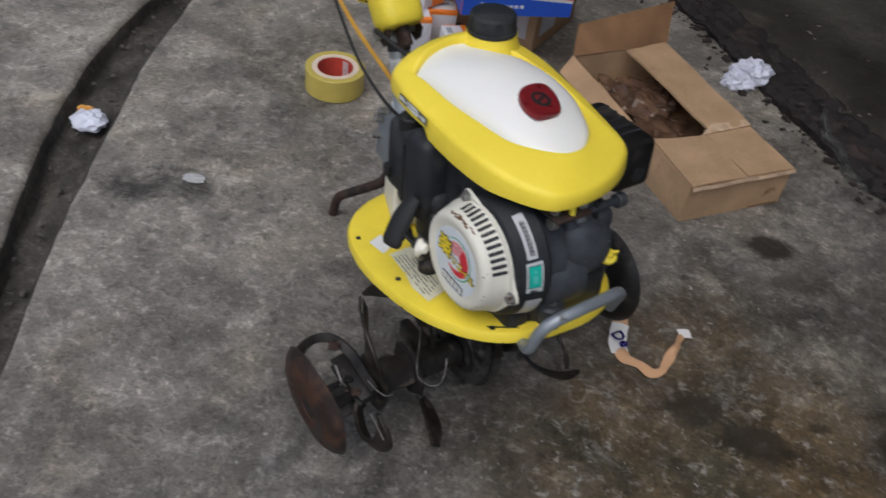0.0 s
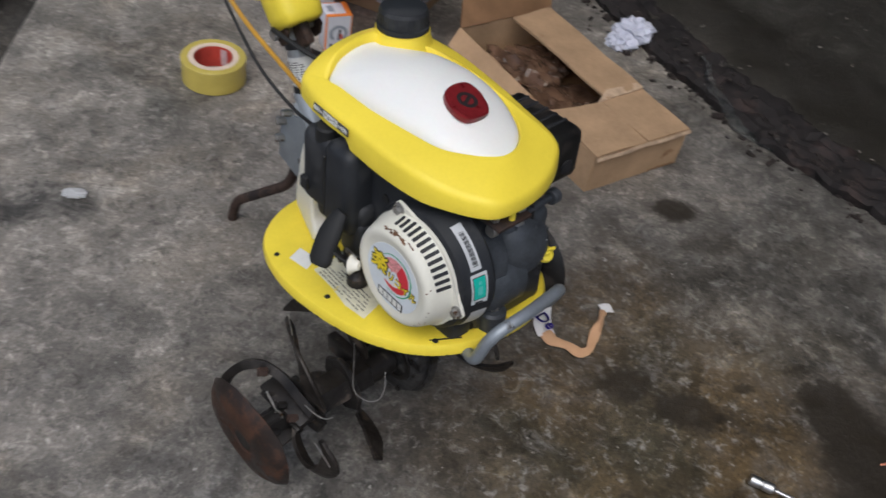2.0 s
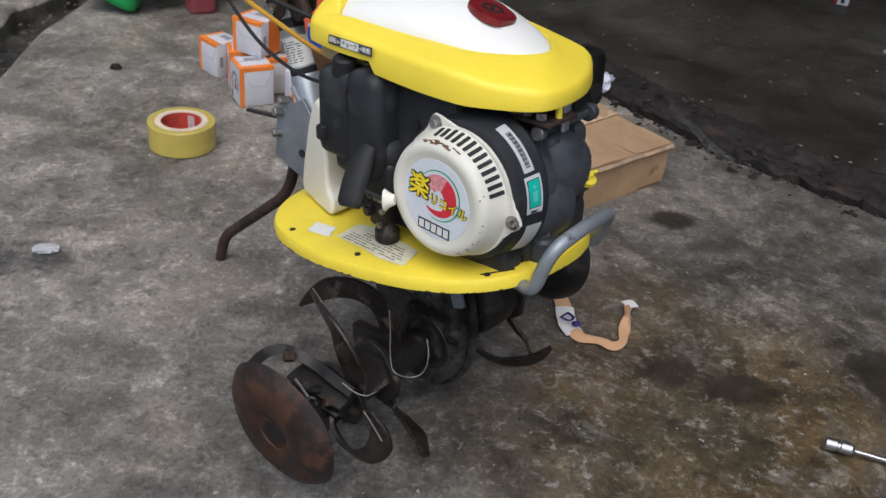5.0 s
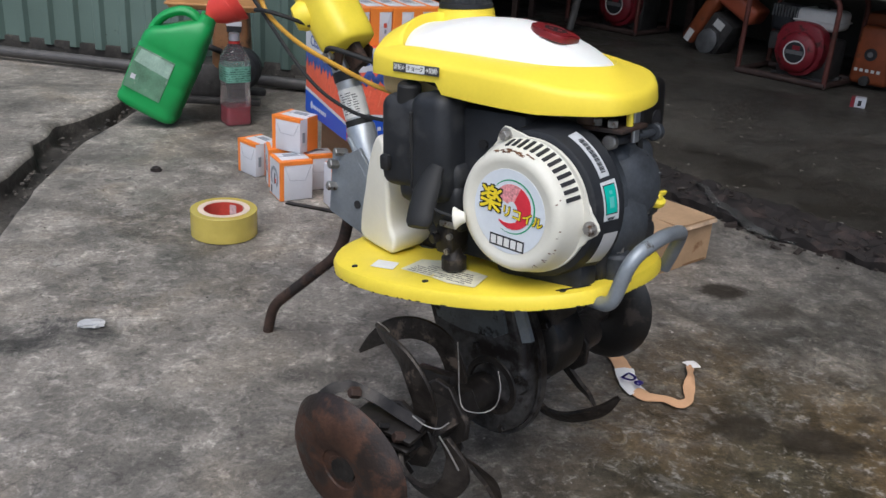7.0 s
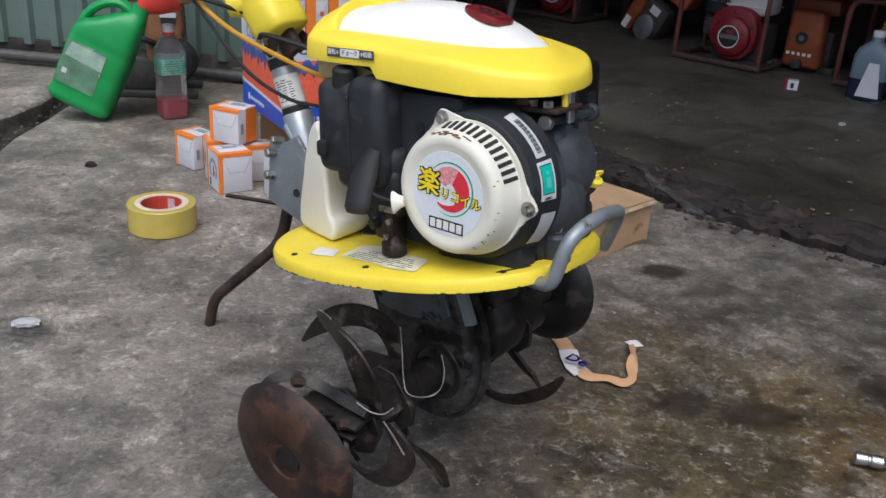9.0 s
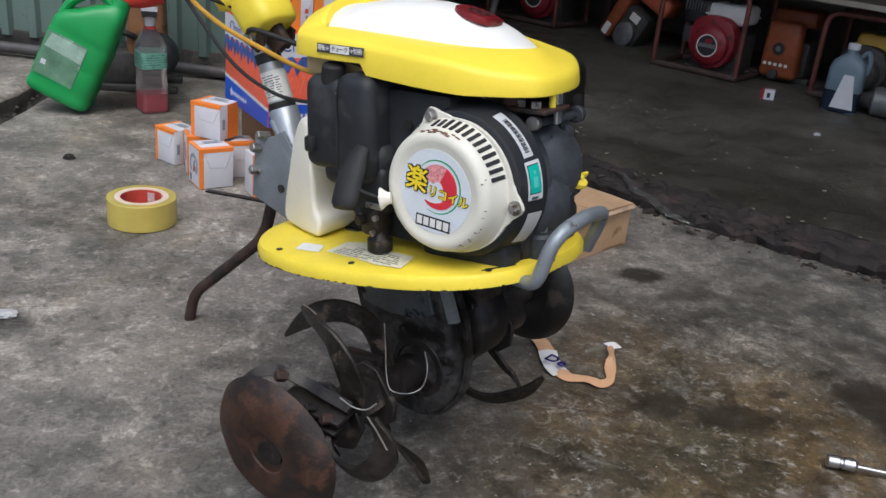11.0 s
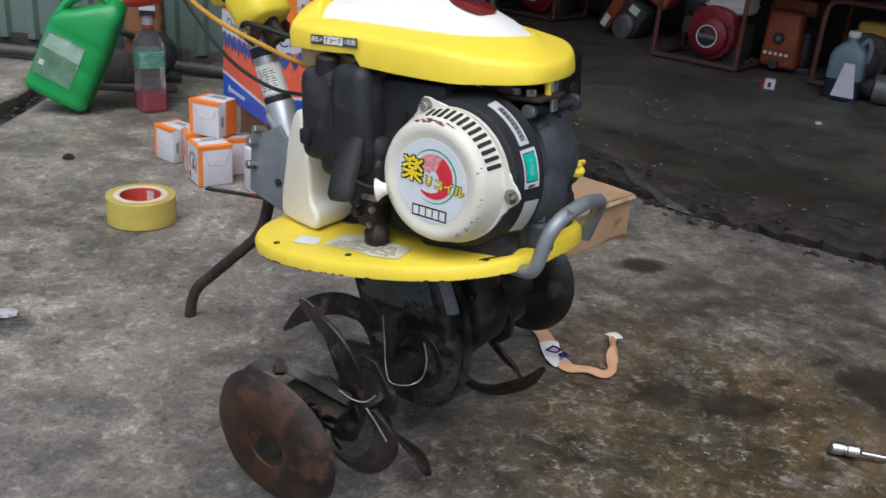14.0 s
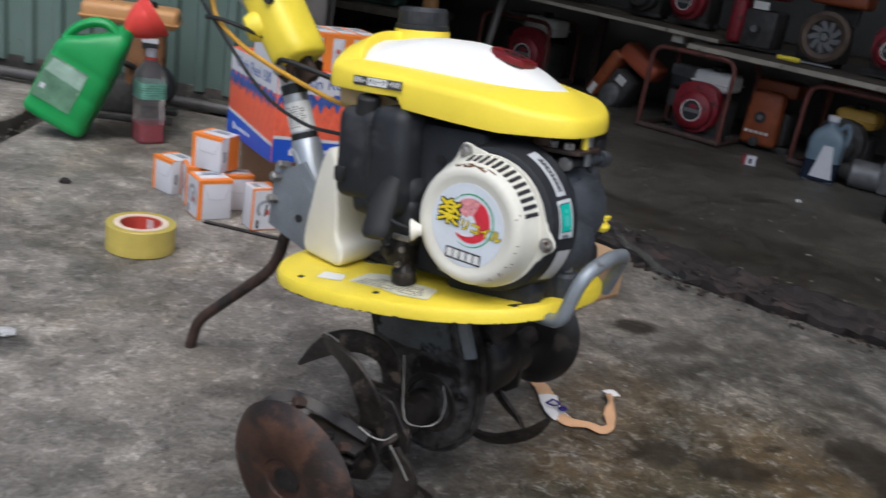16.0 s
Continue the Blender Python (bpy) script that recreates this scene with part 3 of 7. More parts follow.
wall_between("wall_end", p1[:2], (p1 - SN * 2.1)[:2], 2.7, label="sooty dark end wall of the shop")
rf = bmesh.new()
q0, q1 = Vector((-0.35, 2.2, 2.5)), Vector((*(p1 - SN * 2.6)[:2], 2.5))
corners = [(*q0[:2], 2.5), (-0.2, 3.0, 2.62), (*p0[:2], 2.75), (*p1[:2], 2.75), (*q1[:2], 2.5)]
lo = [rf.verts.new(c) for c in corners]
hi = [rf.verts.new((c[0], c[1], c[2] + 0.08)) for c in corners]
rf.faces.new(lo), rf.faces.new(hi)
for i in range(5):
    rf.faces.new((lo[i], lo[(i + 1) % 5], hi[(i + 1) % 5], hi[i]))
structure(part("ceiling", rf, DARKWALL), "dark shop roof", "ceiling")

# ---- the tiller ----
# Its own axes: x ahead, y to its left, z up; the body is pitched nose-up on its tines.
tiller = thing("mini_tiller", "small yellow and white petrol tiller with rusty tines standing on concrete", "tiller",
               pose(0.1, 0.85, 0, 0, 0, -53.13))
TB = Matrix.Translation((0, 0, 0.25)) @ Matrix.Rotation(radians(-5.5), 4, "Y")


def body(name, bm, material, label="", sharp=35, off=(0, 0, 0), pitch=0.0):
    return part(name, bm, material, tiller, label, m=TB @ pose(*off, 0, -pitch, 0), sharp=sharp)


def closed_curve(pts, n=6):
    P = [Vector(p) for p in pts]
    k = len(P)
    out = []
    for i in range(k):
        a, b, c, d = P[i - 1], P[i], P[(i + 1) % k], P[(i + 2) % k]
        for j in range(n):
            t = j / n
            out.append(0.5 * (2 * b + (c - a) * t + (2 * a - 5 * b + 4 * c - d) * t * t + (3 * b - a - 3 * c + d) * t ** 3))
    return out


# deck plate with a turned-down rim
deck_line = closed_curve([(-0.24, 0.06, 0), (-0.238, 0.02, 0), (-0.228, -0.018, 0), (-0.204, -0.053, 0), (-0.167, -0.077, 0), (-0.11, -0.0895, 0), (-0.05, -0.0885, 0), (0.0, -0.08, 0), (0.036, -0.067, 0), (0.066, -0.048, 0), (0.09, -0.02, 0),
                          (0.104, 0.016, 0), (0.108, 0.055, 0), (0.105, 0.09, 0), (0.092, 0.12, 0), (0.055, 0.15, 0), (-0.01, 0.17, 0), (-0.09, 0.175, 0), (-0.17, 0.165, 0), (-0.222, 0.12, 0)])
mid = Vector((-0.07, 0.06, 0))


def ring_at(line, grow, h):
    out = []
    k = len(line)
    for i, p in enumerate(line):
        tan = (line[(i + 1) % k] - line[i - 1]).normalized()
        nor = Vector((tan.y, -tan.x, 0))
        if nor.dot(p - mid) < 0:
            nor = -nor
        out.append(p + nor * grow + Vector((0, 0, h)))
    return out


deck = body("deck_plate", loft([ring_at(deck_line, -0.004, -0.013), ring_at(deck_line, -0.0005, -0.013), ring_at(deck_line, 0.0, -0.005), ring_at(deck_line, -0.0025, -0.0005),
                                ring_at(deck_line, -0.007, 0.001), ring_at(deck_line, -0.03, 0.0015)]), YELLOW_PLATE, "yellow painted steel deck with chipped rim", off=(0, 0, 0.0095), pitch=4.6)
for x, y in ((-0.153, -0.069), (-0.054, -0.07), (0.075, -0.028), (0.06, 0.13)):
    part("deck_hole", cyl((x, y, 0.0012), (x, y, 0.0022), 0.0032, seg=12), INK, deck)


part("deck_seam", box((0.034, 0.0016, 0.0006), m=face_m((0.08, -0.018, 0.0019), (0.55, 0.84, 0), (-0.84, 0.55, 0))), INK, deck, "dark split in the deck")
rim = random.Random(31)
CHIP = mat("chipped_rim", (0.035, 0.026, 0.018), 0.8, var=0.4, scale=120, bump=0.2)
for k in range(60):
    i = rim.randrange(len(deck_line))
    p, q = deck_line[i], deck_line[(i + 1) % len(deck_line)]
    if p.y > 0.06:
        continue
    d = (q - p).normalized()
    part("paint_chip", box((rim.uniform(0.0012, 0.006) * rim.random() + 0.001, 0.0009, rim.uniform(0.0006, 0.0011)), m=face_m(p.lerp(q, rim.random()) + Vector((0, 0, rim.choice((-0.0128, -0.0127, -0.0125, -0.0124)))), d, (0, 0, 1))), CHIP, deck)


def flat_label(name, corners, material, parent, h, label=""):
    return part(name, prism(corners, h, h + 0.0003), material, parent, label)


lab = flat_label("warning_label", [(-0.1015, -0.054), (-0.104, -0.02), (-0.085, -0.013), (-0.05, -0.022), (-0.009, -0.03), (0.001, -0.063), (-0.03, -0.065), (-0.06, -0.058)], mat("cream_label", (0.7, 0.67, 0.5), 0.55, var=0.12, scale=70, wear=(0.72, 0.55, 0.06), wear_at=0.6, wear_scale=45), deck, 0.0022, "torn cream printed paper label")
rng = random.Random(4)
FAINT = mat("faded_grey_print", (0.17, 0.16, 0.13), 0.6, var=0.3, scale=90, bump=0)
dx, dy = Vector((1, -0.1, 0)).normalized(), Vector((0.1, 1, 0)).normalized()
for row in range(6):
    q = 0.0 if row < 4 else 0.012
    while q < 0.086 - row * 0.003:
        w = rng.uniform(0.003, 0.009)
        c = Vector((-0.094, -0.0515, 0)) + dx * (q + w / 2) + dy * (row * 0.0043)
        if rng.random() < 0.82:
            part("print_bar", box((w, 0.0014, 0.0002), m=face_m((c.x, c.y, 0.00265), dx, dy)), FAINT, lab)
        q += w + 0.0016
flat_label("white_sticker", [(-0.137, -0.0625), (-0.145, -0.042), (-0.117, -0.04), (-0.107, -0.06)], PAPER, deck, 0.0022)

# tank cover: a shell with a drooped lip, a notch for the choke, and the white tank showing through its top
# each row: the lip's (x, y), the height of the shoulder, and the brim's (x, y, z), from the near rear corner round the nose
COVER = (((-0.166, -0.02), 0.216, (-0.1345, -0.0105, 0.219)), ((-0.146, -0.0295), 0.2145, (-0.112, -0.0098, 0.2175)), ((-0.105, -0.036), 0.2125, (-0.085, -0.0095, 0.2162)), ((-0.0615, -0.0365), 0.21, (-0.058, -0.008, 0.2148)),
         ((-0.0147, -0.0355), 0.206, (-0.0196, -0.0006, 0.2118)), ((0.0281, -0.029), 0.2015, (0.018, 0.0084, 0.209)), ((0.0591, -0.0165), 0.1955, (0.0414, 0.0266, 0.2072)), ((0.085, -0.001), 0.193, (0.056, 0.044, 0.2065)),
         ((0.0985, 0.016), 0.191, (0.0605, 0.058, 0.206)), ((0.1015, 0.045), 0.19, (0.057, 0.075, 0.2055)), ((0.0965, 0.078), 0.1905, (0.044, 0.094, 0.2057)), ((0.082, 0.111), 0.1935, (0.0225, 0.109, 0.2072)),
         ((0.058, 0.135), 0.198, (-0.018, 0.121, 0.213)), ((0.0035, 0.1427), 0.205, (-0.0635, 0.1176, 0.223)), ((-0.04, 0.142), 0.214, (-0.0973, 0.1028, 0.2335)), ((-0.095, 0.137), 0.225, (-0.1176, 0.084, 0.239)),
         ((-0.14, 0.122), 0.233, (-0.134, 0.07, 0.242)), ((-0.164, 0.095), 0.2395, (-0.146, 0.055, 0.2445)), ((-0.172, 0.053), 0.239, (-0.1465, 0.03, 0.243)), ((-0.171, 0.01), 0.231, (-0.1435, 0.006, 0.2345)))
cover_line = closed_curve([(*r[0], 0) for r in COVER], 6)
cover_h = [p.z for p in closed_curve([(*r[0], r[1]) for r in COVER], 6)]
brim = closed_curve([r[2] for r in COVER], 6)
mid = Vector((-0.03, 0.055, 0))


def lip(p):
    if p.y < 0.03 and p.x < -0.0625:
        return 0.1895
    return max(0.1705, 0.179 - 0.085 * max(0.0, p.x + 0.0615))


def cover_ring(grow, h):
    return [Vector((p.x, p.y, lip(q) + h)) for p, q in zip(ring_at(cover_line, grow, 0), cover_line)]


def shoulder(grow, drop):
    return [Vector((p.x, p.y, h - drop)) for p, h in zip(ring_at(cover_line, grow, 0), cover_h)]


def between(f, lift):
    return [Vector(a).lerp(b, f) + Vector((0, 0, lift)) for a, b in zip(shoulder(-0.011, 0.0), brim)]


def inward(s, h):
    """The brim's line drawn in towards its middle."""
    c = Vector((-0.038, 0.056, 0))
    return [Vector((c.x + (p.x - c.x) * s, c.y + (p.y - c.y) * s, p.z + h)) for p in brim]


cover = body("tank_cover", loft([cover_ring(-0.004, 0.004), cover_ring(-0.003, 0.0), cover_ring(-0.0005, 0.0005), cover_ring(0.0, 0.004), shoulder(-0.001, 0.0085), shoulder(-0.0022, 0.005),
                                 shoulder(-0.0048, 0.0021), shoulder(-0.0085, 0.0004), between(0.3, 0.001), between(0.75, 0.001), inward(1.0, 0.0), inward(0.985, -0.0012), inward(0.975, -0.011)], caps=False),
             YELLOW, "glossy yellow fuel tank cover", sharp=50)
part("underside", loft([cover_ring(-0.005, 0.004), inward(0.97, -0.012)], caps=True), BLACK, cover)
part("tank_underbody", box((0.09, 0.1, 0.04), (-0.118, 0.035, 0.188), bevel=0.01, seg=3), mat("amber_tank_bottom", (0.5, 0.38, 0.19), 0.45, var=0.15, scale=20, sss=0.1), cover)


def crest(x):
    return float(np.interp(x, (-0.157, -0.118, -0.085, -0.05, -0.015, 0.02, 0.043, 0.057), (0.229, 0.2415, 0.2442, 0.2425, 0.2375, 0.2285, 0.2175, 0.2075)))


tank_rings = []
for k in range(13):
    s = k / 12
    sc = 0.976 * math.cos(s * math.pi / 2 * 0.985)
    up = math.sin(s * math.pi / 2) ** 1.1
    ring = inward(sc, 0.0)
    tank_rings.append([Vector((p.x, p.y, (q.z - 0.003 - 0.006 * max(0.0, min(1.0, (q.z - 0.21) / 0.02))) * (1 - up) + crest(p.x) * up)) for p, q in zip(ring, brim)])
tank = body("fuel_tank", loft(tank_rings), TANK_WHITE, "white translucent fuel tank", sharp=60)
# badge with a dark emblem and pale edge
bm_m = face_m((-0.001, 0.0595, 0.2352), (1, 0.0, -0.27), (0, 1, -0.1))
hexa = closed_curve([Vector(q_) * 0.9 for q_ in [(-0.026, 0.0, 0), (-0.025, 0.02, 0), (-0.012, 0.026, 0), (0.008, 0.022, 0), (0.024, 0.012, 0), (0.026, -0.008, 0), (0.022, -0.022, 0), (0.004, -0.027, 0), (-0.018, -0.019, 0)]], 3)
badge = part("badge", prism([(p.x, p.y) for p in hexa], -0.007, -0.001, bm_m, 0.0006), BADGE_RED, tank, "dark red raised badge with worn emblem")
part("badge_face", prism([(p.x * 0.88, p.y * 0.86) for p in hexa], -0.001, -0.0004, bm_m), BADGE_RED, badge)
emb = lathe([(0.007, -0.0004), (0.011, -0.0004), (0.011, 0.0), (0.007, 0.0)], bm_m, 20)
emb = box((0.004, 0.018, 0.0005), (0, 0, -0.0002), bm_m @ Matrix.Rotation(0.5, 4, "Z"), bm=emb)
part("emblem", emb, RUBBER, badge)
# filler neck and ribbed cap
body("filler_neck", lathe([(0.034, 0.0), (0.032, 0.006), (0.03, 0.012), (0.0295, 0.018), (0, 0.018)], Matrix.Translation((-0.136, 0.09, 0.229)), 28), YELLOW)
ribs = []
for h, r in ((0, 0.0285), (0.005, 0.0285), (0.0055, 0.0272), (0.0185, 0.0268), (0.0225, 0.0245), (0.0232, 0.0)):
    ribs.append((r, h))
cap = lathe(ribs, Matrix.Translation((-0.136, 0.09, 0.2475)), 48)
for v in cap.verts:
    d = Vector((v.co.x + 0.136, v.co.y - 0.09, 0))
    if 0.026 < d.length < 0.028 and round(math.degrees(math.atan2(d.y, d.x)) / 7.5) % 2:
        v.co -= d.normalized() * 0.0007
body("fuel_cap", cap, BLACK, "ribbed black fuel cap", sharp=20)
# choke label on the notched side
ch_m = face_m((-0.092, -0.0368, 0.2005), (1, -0.06, 0.0), (0, 0.08, 1))
part("choke_plate", prism([(-0.031, -0.0043), (0.031, -0.0043), (0.031, 0.0043), (-0.031, 0.0043)], 0, 0.0008, ch_m, 0.0003), mat("faded_black_label", (0.055, 0.055, 0.055), 0.5, var=0.15, scale=80), cover, "black and white choke label")
part("choke_panel", prism([(-0.0125, -0.0036), (0.0125, -0.0036), (0.0125, 0.0036), (-0.0125, 0.0036)], 0.0008, 0.0011, ch_m), PAPER, cover)
for txt, x, ma in (("運転", -0.024, PAPER), ("チョーク", 0.0, INK), ("始動", 0.024, PAPER), ("←", -0.0155, PAPER), ("→", 0.0155, PAPER)):
    words("choke_word", txt, 0.0058 if len(txt) < 3 else 0.0056, ma, cover, ch_m @ Matrix.Translation((x, 0, 0.0013)))

# engine: black fan housing, recoil starter, casting, head
EC = (0.037, 0.0, 0.09)
EM = face_m(EC, (1, 0, 0), (0, 0, 1))
housing = body("fan_housing", lathe([(0, 0.027), (0.064, 0.027), (0.067, 0.025), (0.0705, 0.012), (0.0735, -0.005), (0.0742, -0.0085), (0.0725, -0.012), (0, -0.012)], EM, 56), BLACK, "dull black fan housing")
part("side_panel", box((0.115, 0.055, 0.15), (-0.035, 0.01, 0.093), bevel=0.008), BLACK, housing)
part("housing_base", box((0.1, 0.03, 0.03), (0.036, 0.0, 0.024), bevel=0.008), BLACK, housing)
part("panel_bolt", cyl((-0.025, -0.018, 0.135), (-0.025, -0.0195, 0.135), 0.005, seg=12), RUBBER, housing)


def cone_patch(a0, a1, h0, h1, off, n=8):
    """A thin sheet on the housing between two angles and two heights."""
    def rad(h):
        return float(np.interp(-h, (-0.025, -0.012, 0.005, 0.025), (0.067, 0.0705, 0.0735, 0.077)))
    rings = []
    for i in range(n + 1):
        a = radians(a0 + (a1 - a0) * i / n)
        c, s = math.cos(a), math.sin(a)
        rings.append([EM @ Vector(((rad(h) + o) * c, (rad(h) + o) * s, h)) for h, o in ((h0, off), (h1, off), (h1, off - 0.0003), (h0, off - 0.0003))])
    return loft(rings)


bar = part("barcode_label", cone_patch(66, 27, 0.015, 0.0035, 0.0008), mat("grey_label", (0.5, 0.51, 0.52), 0.45, var=0.06, scale=60), housing, "grey barcode label")
for i in range(26):
    a = 59 - i * 1.12
    part("code_bar", cone_patch(a, a - (0.75 if i % 3 else 0.4), 0.0118, 0.0062, 0.0011, 1), INK, bar)
gs = part("emission_sticker", cone_patch(24, -4, 0.017, -0.001, 0.0008), mat("pale_edge", (0.55, 0.57, 0.57), 0.45, var=0.06, scale=60), housing, "green square sticker with pale edge")
part("dark_edge", cone_patch(21.5, 0.5, 0.0152, 0.0012, 0.001), INK, gs)
part("green_field", cone_patch(20.8, 1.2, 0.0146, 0.0018, 0.0012), GREEN_STICKER, gs)
for a0, a1, h0, h1 in ((17, 14.5, 0.0095, 0.0065), (12.5, 5, 0.0105, 0.0055)):
    part("sticker_mark", cone_patch(a0, a1, h0, h1, 0.0014, 2), mat("pale_teal", (0.12, 0.5, 0.45), 0.4) if a0 == 17 else bpy.data.materials["pale_teal"], gs)
for i in range(4):
    part("print_bar", cone_patch(-1.6 - 0.5 * i, -1.85 - 0.5 * i, 0.013, 0.004 + 0.002 * (i % 2), 0.0011, 1), INK, gs)
part("plain_label", cone_patch(-14, -42, 0.014, -0.004, 0.0008), mat("silver_label", (0.5, 0.5, 0.5), 0.35, var=0.08), housing, "plain silver label")

recoil_flange = []
for i in range(96):
    a = 360 * i / 96
    r = 0.0615
    for b in (113, -7.5, 232):
        dd = abs((a - b + 180) % 360 - 180)
        r += 0.0125 * math.exp(-(dd / 9.5) ** 2)
    recoil_flange.append((r * math.cos(radians(a)), r * math.sin(radians(a))))
recoil = body("recoil_starter", prism(recoil_flange, 0.0272, 0.031, EM, 0.0012), CREAM, "cream enamel recoil starter cover with rust nicks")
DM = EM @ Matrix.Translation((-0.0035, -0.001, 0))
part("starter_drum", lathe([(0.062, 0.0305), (0.0605, 0.034), (0.0568, 0.046), (0.0558, 0.0498), (0.0532, 0.0545), (0.0495, 0.0565), (0.0445, 0.0562), (0.0415, 0.0549), (0, 0.0547)], DM, 72), CREAM, recoil)
for i in range(13):
    a = 101 - i * 6.9
    c, s = math.cos(radians(a)), math.sin(radians(a))
    long = 0.016 if i > 1 else 0.013
    p = DM @ Vector((0.059 * c, 0.059 * s, 0.0395))
    out = EM.to_3x3() @ Vector((c * 0.965, s * 0.965, 0.26))
    ax = EM.to_3x3() @ Vector((-c * 0.26, -s * 0.26, 0.965))
    part("vent_slot", box((0.0038, long, 0.0016), m=face_m(p, ax.cross(out), ax), bevel=0.0005, seg=1), INK, recoil)
rr = random.Random(12)
NICK = mat("brown_rust_nick", (0.13, 0.06, 0.025), 0.75, var=0.5, scale=90, bump=0.2)
for k in range(36):
    a = rr.gauss(82, 12) if k < 22 else rr.uniform(-60, 20)
    w_ = rr.uniform(1.5, 8.0) if k < 22 else rr.uniform(0.5, 1.6)
    h_ = rr.uniform(-0.0008, 0.0026) if k < 22 else rr.uniform(0.0, 0.004)
    part("rust_fleck", lathe([(0.0548 - h_ * 0.5, 0.051 + h_ * 0.8), (0.0541 - h_ * 0.7, 0.0523 + h_), (0.0545 - h_ * 0.7, 0.0527 + h_), (0.0552 - h_ * 0.5, 0.0512 + h_ * 0.8)], DM, 4, arc=(a, a + w_)), NICK, recoil)
for a in (113, -7.5, 232):
    p0 = EM @ Vector((0.066 * math.cos(radians(a)), 0.066 * math.sin(radians(a)), 0.031))
    d = EM.to_3x3() @ Vector((0, 0, 1))
    bb = cyl(p0, p0 + d * 0.0012, 0.0068, seg=20)
    part("starter_bolt", cyl(p0, p0 + d * 0.006, 0.0048, seg=6, bevel=0.0006, bm=bb), BOLT, recoil)
# round sticker: red swirl, green rim, characters
FM = DM @ Matrix.Translation((0, 0, 0.0549))
stick = part("round_sticker", cyl((0, 0, 0), (0, 0, 0.0004), 0.0385, seg=64), mat("sticker_pale", (0.66, 0.7, 0.74), 0.35, var=0.05, scale=60), recoil, "round pale sticker with red swirl and writing", m=FM)


def crescent(r0, r1, a0, a1, h, dx=0.0, dy=0.0, n=24, tip=True):
    pts = []
    for i in range(n + 1):
        a = radians(a0 + (a1 - a0) * i / n)
        pts.append((dx + r1 * math.cos(a), dy + r1 * math.sin(a)))
    for i in range(n, -1, -1):
        s = i / n
        a = radians(a0 + (a1 - a0) * s)
        r = r0 + (r1 - r0) * 0.85 * abs(2 * s - 1) ** 3 if tip else r0
        pts.append((dx + r * math.cos(a), dy + r * math.sin(a)))
    return prism(pts, h, h + 0.0002)


part("green_arc", crescent(0.0232, 0.0248, 150, -120, 0.0004, 0.0035, 0.005), STICKER_GREEN, stick)
fade = mat("faded_red_dots", (0.66, 0.27, 0.28), 0.4, var=0.4, scale=500)
part("pink_arc", crescent(0.005, 0.0205, 155, 62, 0.0004, 0.0035, 0.005, tip=False), fade, stick)
sw = [(0.0035 + 0.0205 * math.cos(radians(a)), 0.005 + 0.0205 * math.sin(radians(a))) for a in range(62, -141, -7)]
si = [(0.0035 + r * math.cos(radians(a)), 0.005 + r * math.sin(radians(a))) for a, r in ((-138, 0.0196), (-120, 0.0175), (-100, 0.0155), (-75, 0.014), (-50, 0.0115), (-25, 0.008), (0, 0.0055), (30, 0.005), (62, 0.005))]
part("red_swirl", prism(sw + si, 0.0005, 0.0008), STICKER_RED, stick)
YINK = mat("yellow_ink", (0.8, 0.62, 0.02), 0.4, var=0.05, bump=0)
wm = Matrix.Rotation(radians(-8), 4, "Z")
for txt, size, x, y in (("楽", 0.0245, -0.0195, 0.008), ("リコイル", 0.0112, 0.0145, -0.0025)):
    e_ = size * 0.058
    for ddx, ddy in ((-e_, 0), (e_, 0), (0, -e_), (0, e_), (-e_, -e_), (e_, e_), (-e_, e_), (e_, -e_)):
        words("lettering", txt, size, INK, stick, Matrix.Translation((x + ddx, y + ddy, 0.0009)) @ wm)
    for k, (ddx, ddy) in enumerate(((-e_ * 0.4, 0), (e_ * 0.4, 0), (0, -e_ * 0.35), (0, e_ * 0.35))):
        words("lettering", txt, size, YINK, stick, Matrix.Translation((x + ddx, y + ddy, 0.0013 + k * 0.00002)) @ wm)
part("logo_block", prism([(-0.019, -0.0345), (0.019, -0.0345), (0.019, -0.0235), (-0.019, -0.0235)], 0.0004, 0.0006, Matrix.Rotation(radians(-4), 4, "Z")), INK, stick, "black maker's block with pale bars")
for i in range(5):
    part("logo_bar", box((0.0056, 0.0078, 0.0003), (-0.0146 + i * 0.0073, -0.029, 0.00075), Matrix.Rotation(radians(-4), 4, "Z")), PAPER, stick)

# casting and cylinder head in front of the fan
block = body("engine_block", box((0.075, 0.1, 0.12), (0.014, 0.085, 0.07), bevel=0.012), CASTING, "dusty grey engine casting", off=(0.011, -0.022, 0.005))
cylm = Matrix.Translation((0.048, 0.1, 0.095)) @ Matrix.Rotation(radians(10), 4, "Y")
fins = None
for i in range(6):
    fins = box((0.05, 0.08, 0.003), (0, -0.004, -0.034 + i * 0.0085), cylm, 0.001, 1, fins)
part("cooling_fins", fins, CASTING, block)
part("cylinder_head", box((0.046, 0.072, 0.056), (0.0, 0.006, 0.008), cylm, 0.014, 4, taper=(0.86, 0.92)), CASTING, block)
hm = Matrix.Translation((0.052, 0.1, 0.088)) @ frame_to((0.93, -0.3, 0.12))
part("head_cover", lathe([(0, 0.034), (0.014, 0.0335), (0.026, 0.03), (0.034, 0.023), (0.0385, 0.012), (0.04, 0.0), (0.043, -0.004), (0.043, -0.03), (0, -0.03)], hm, 28), CASTING, block, "rounded dusty cylinder head cover")
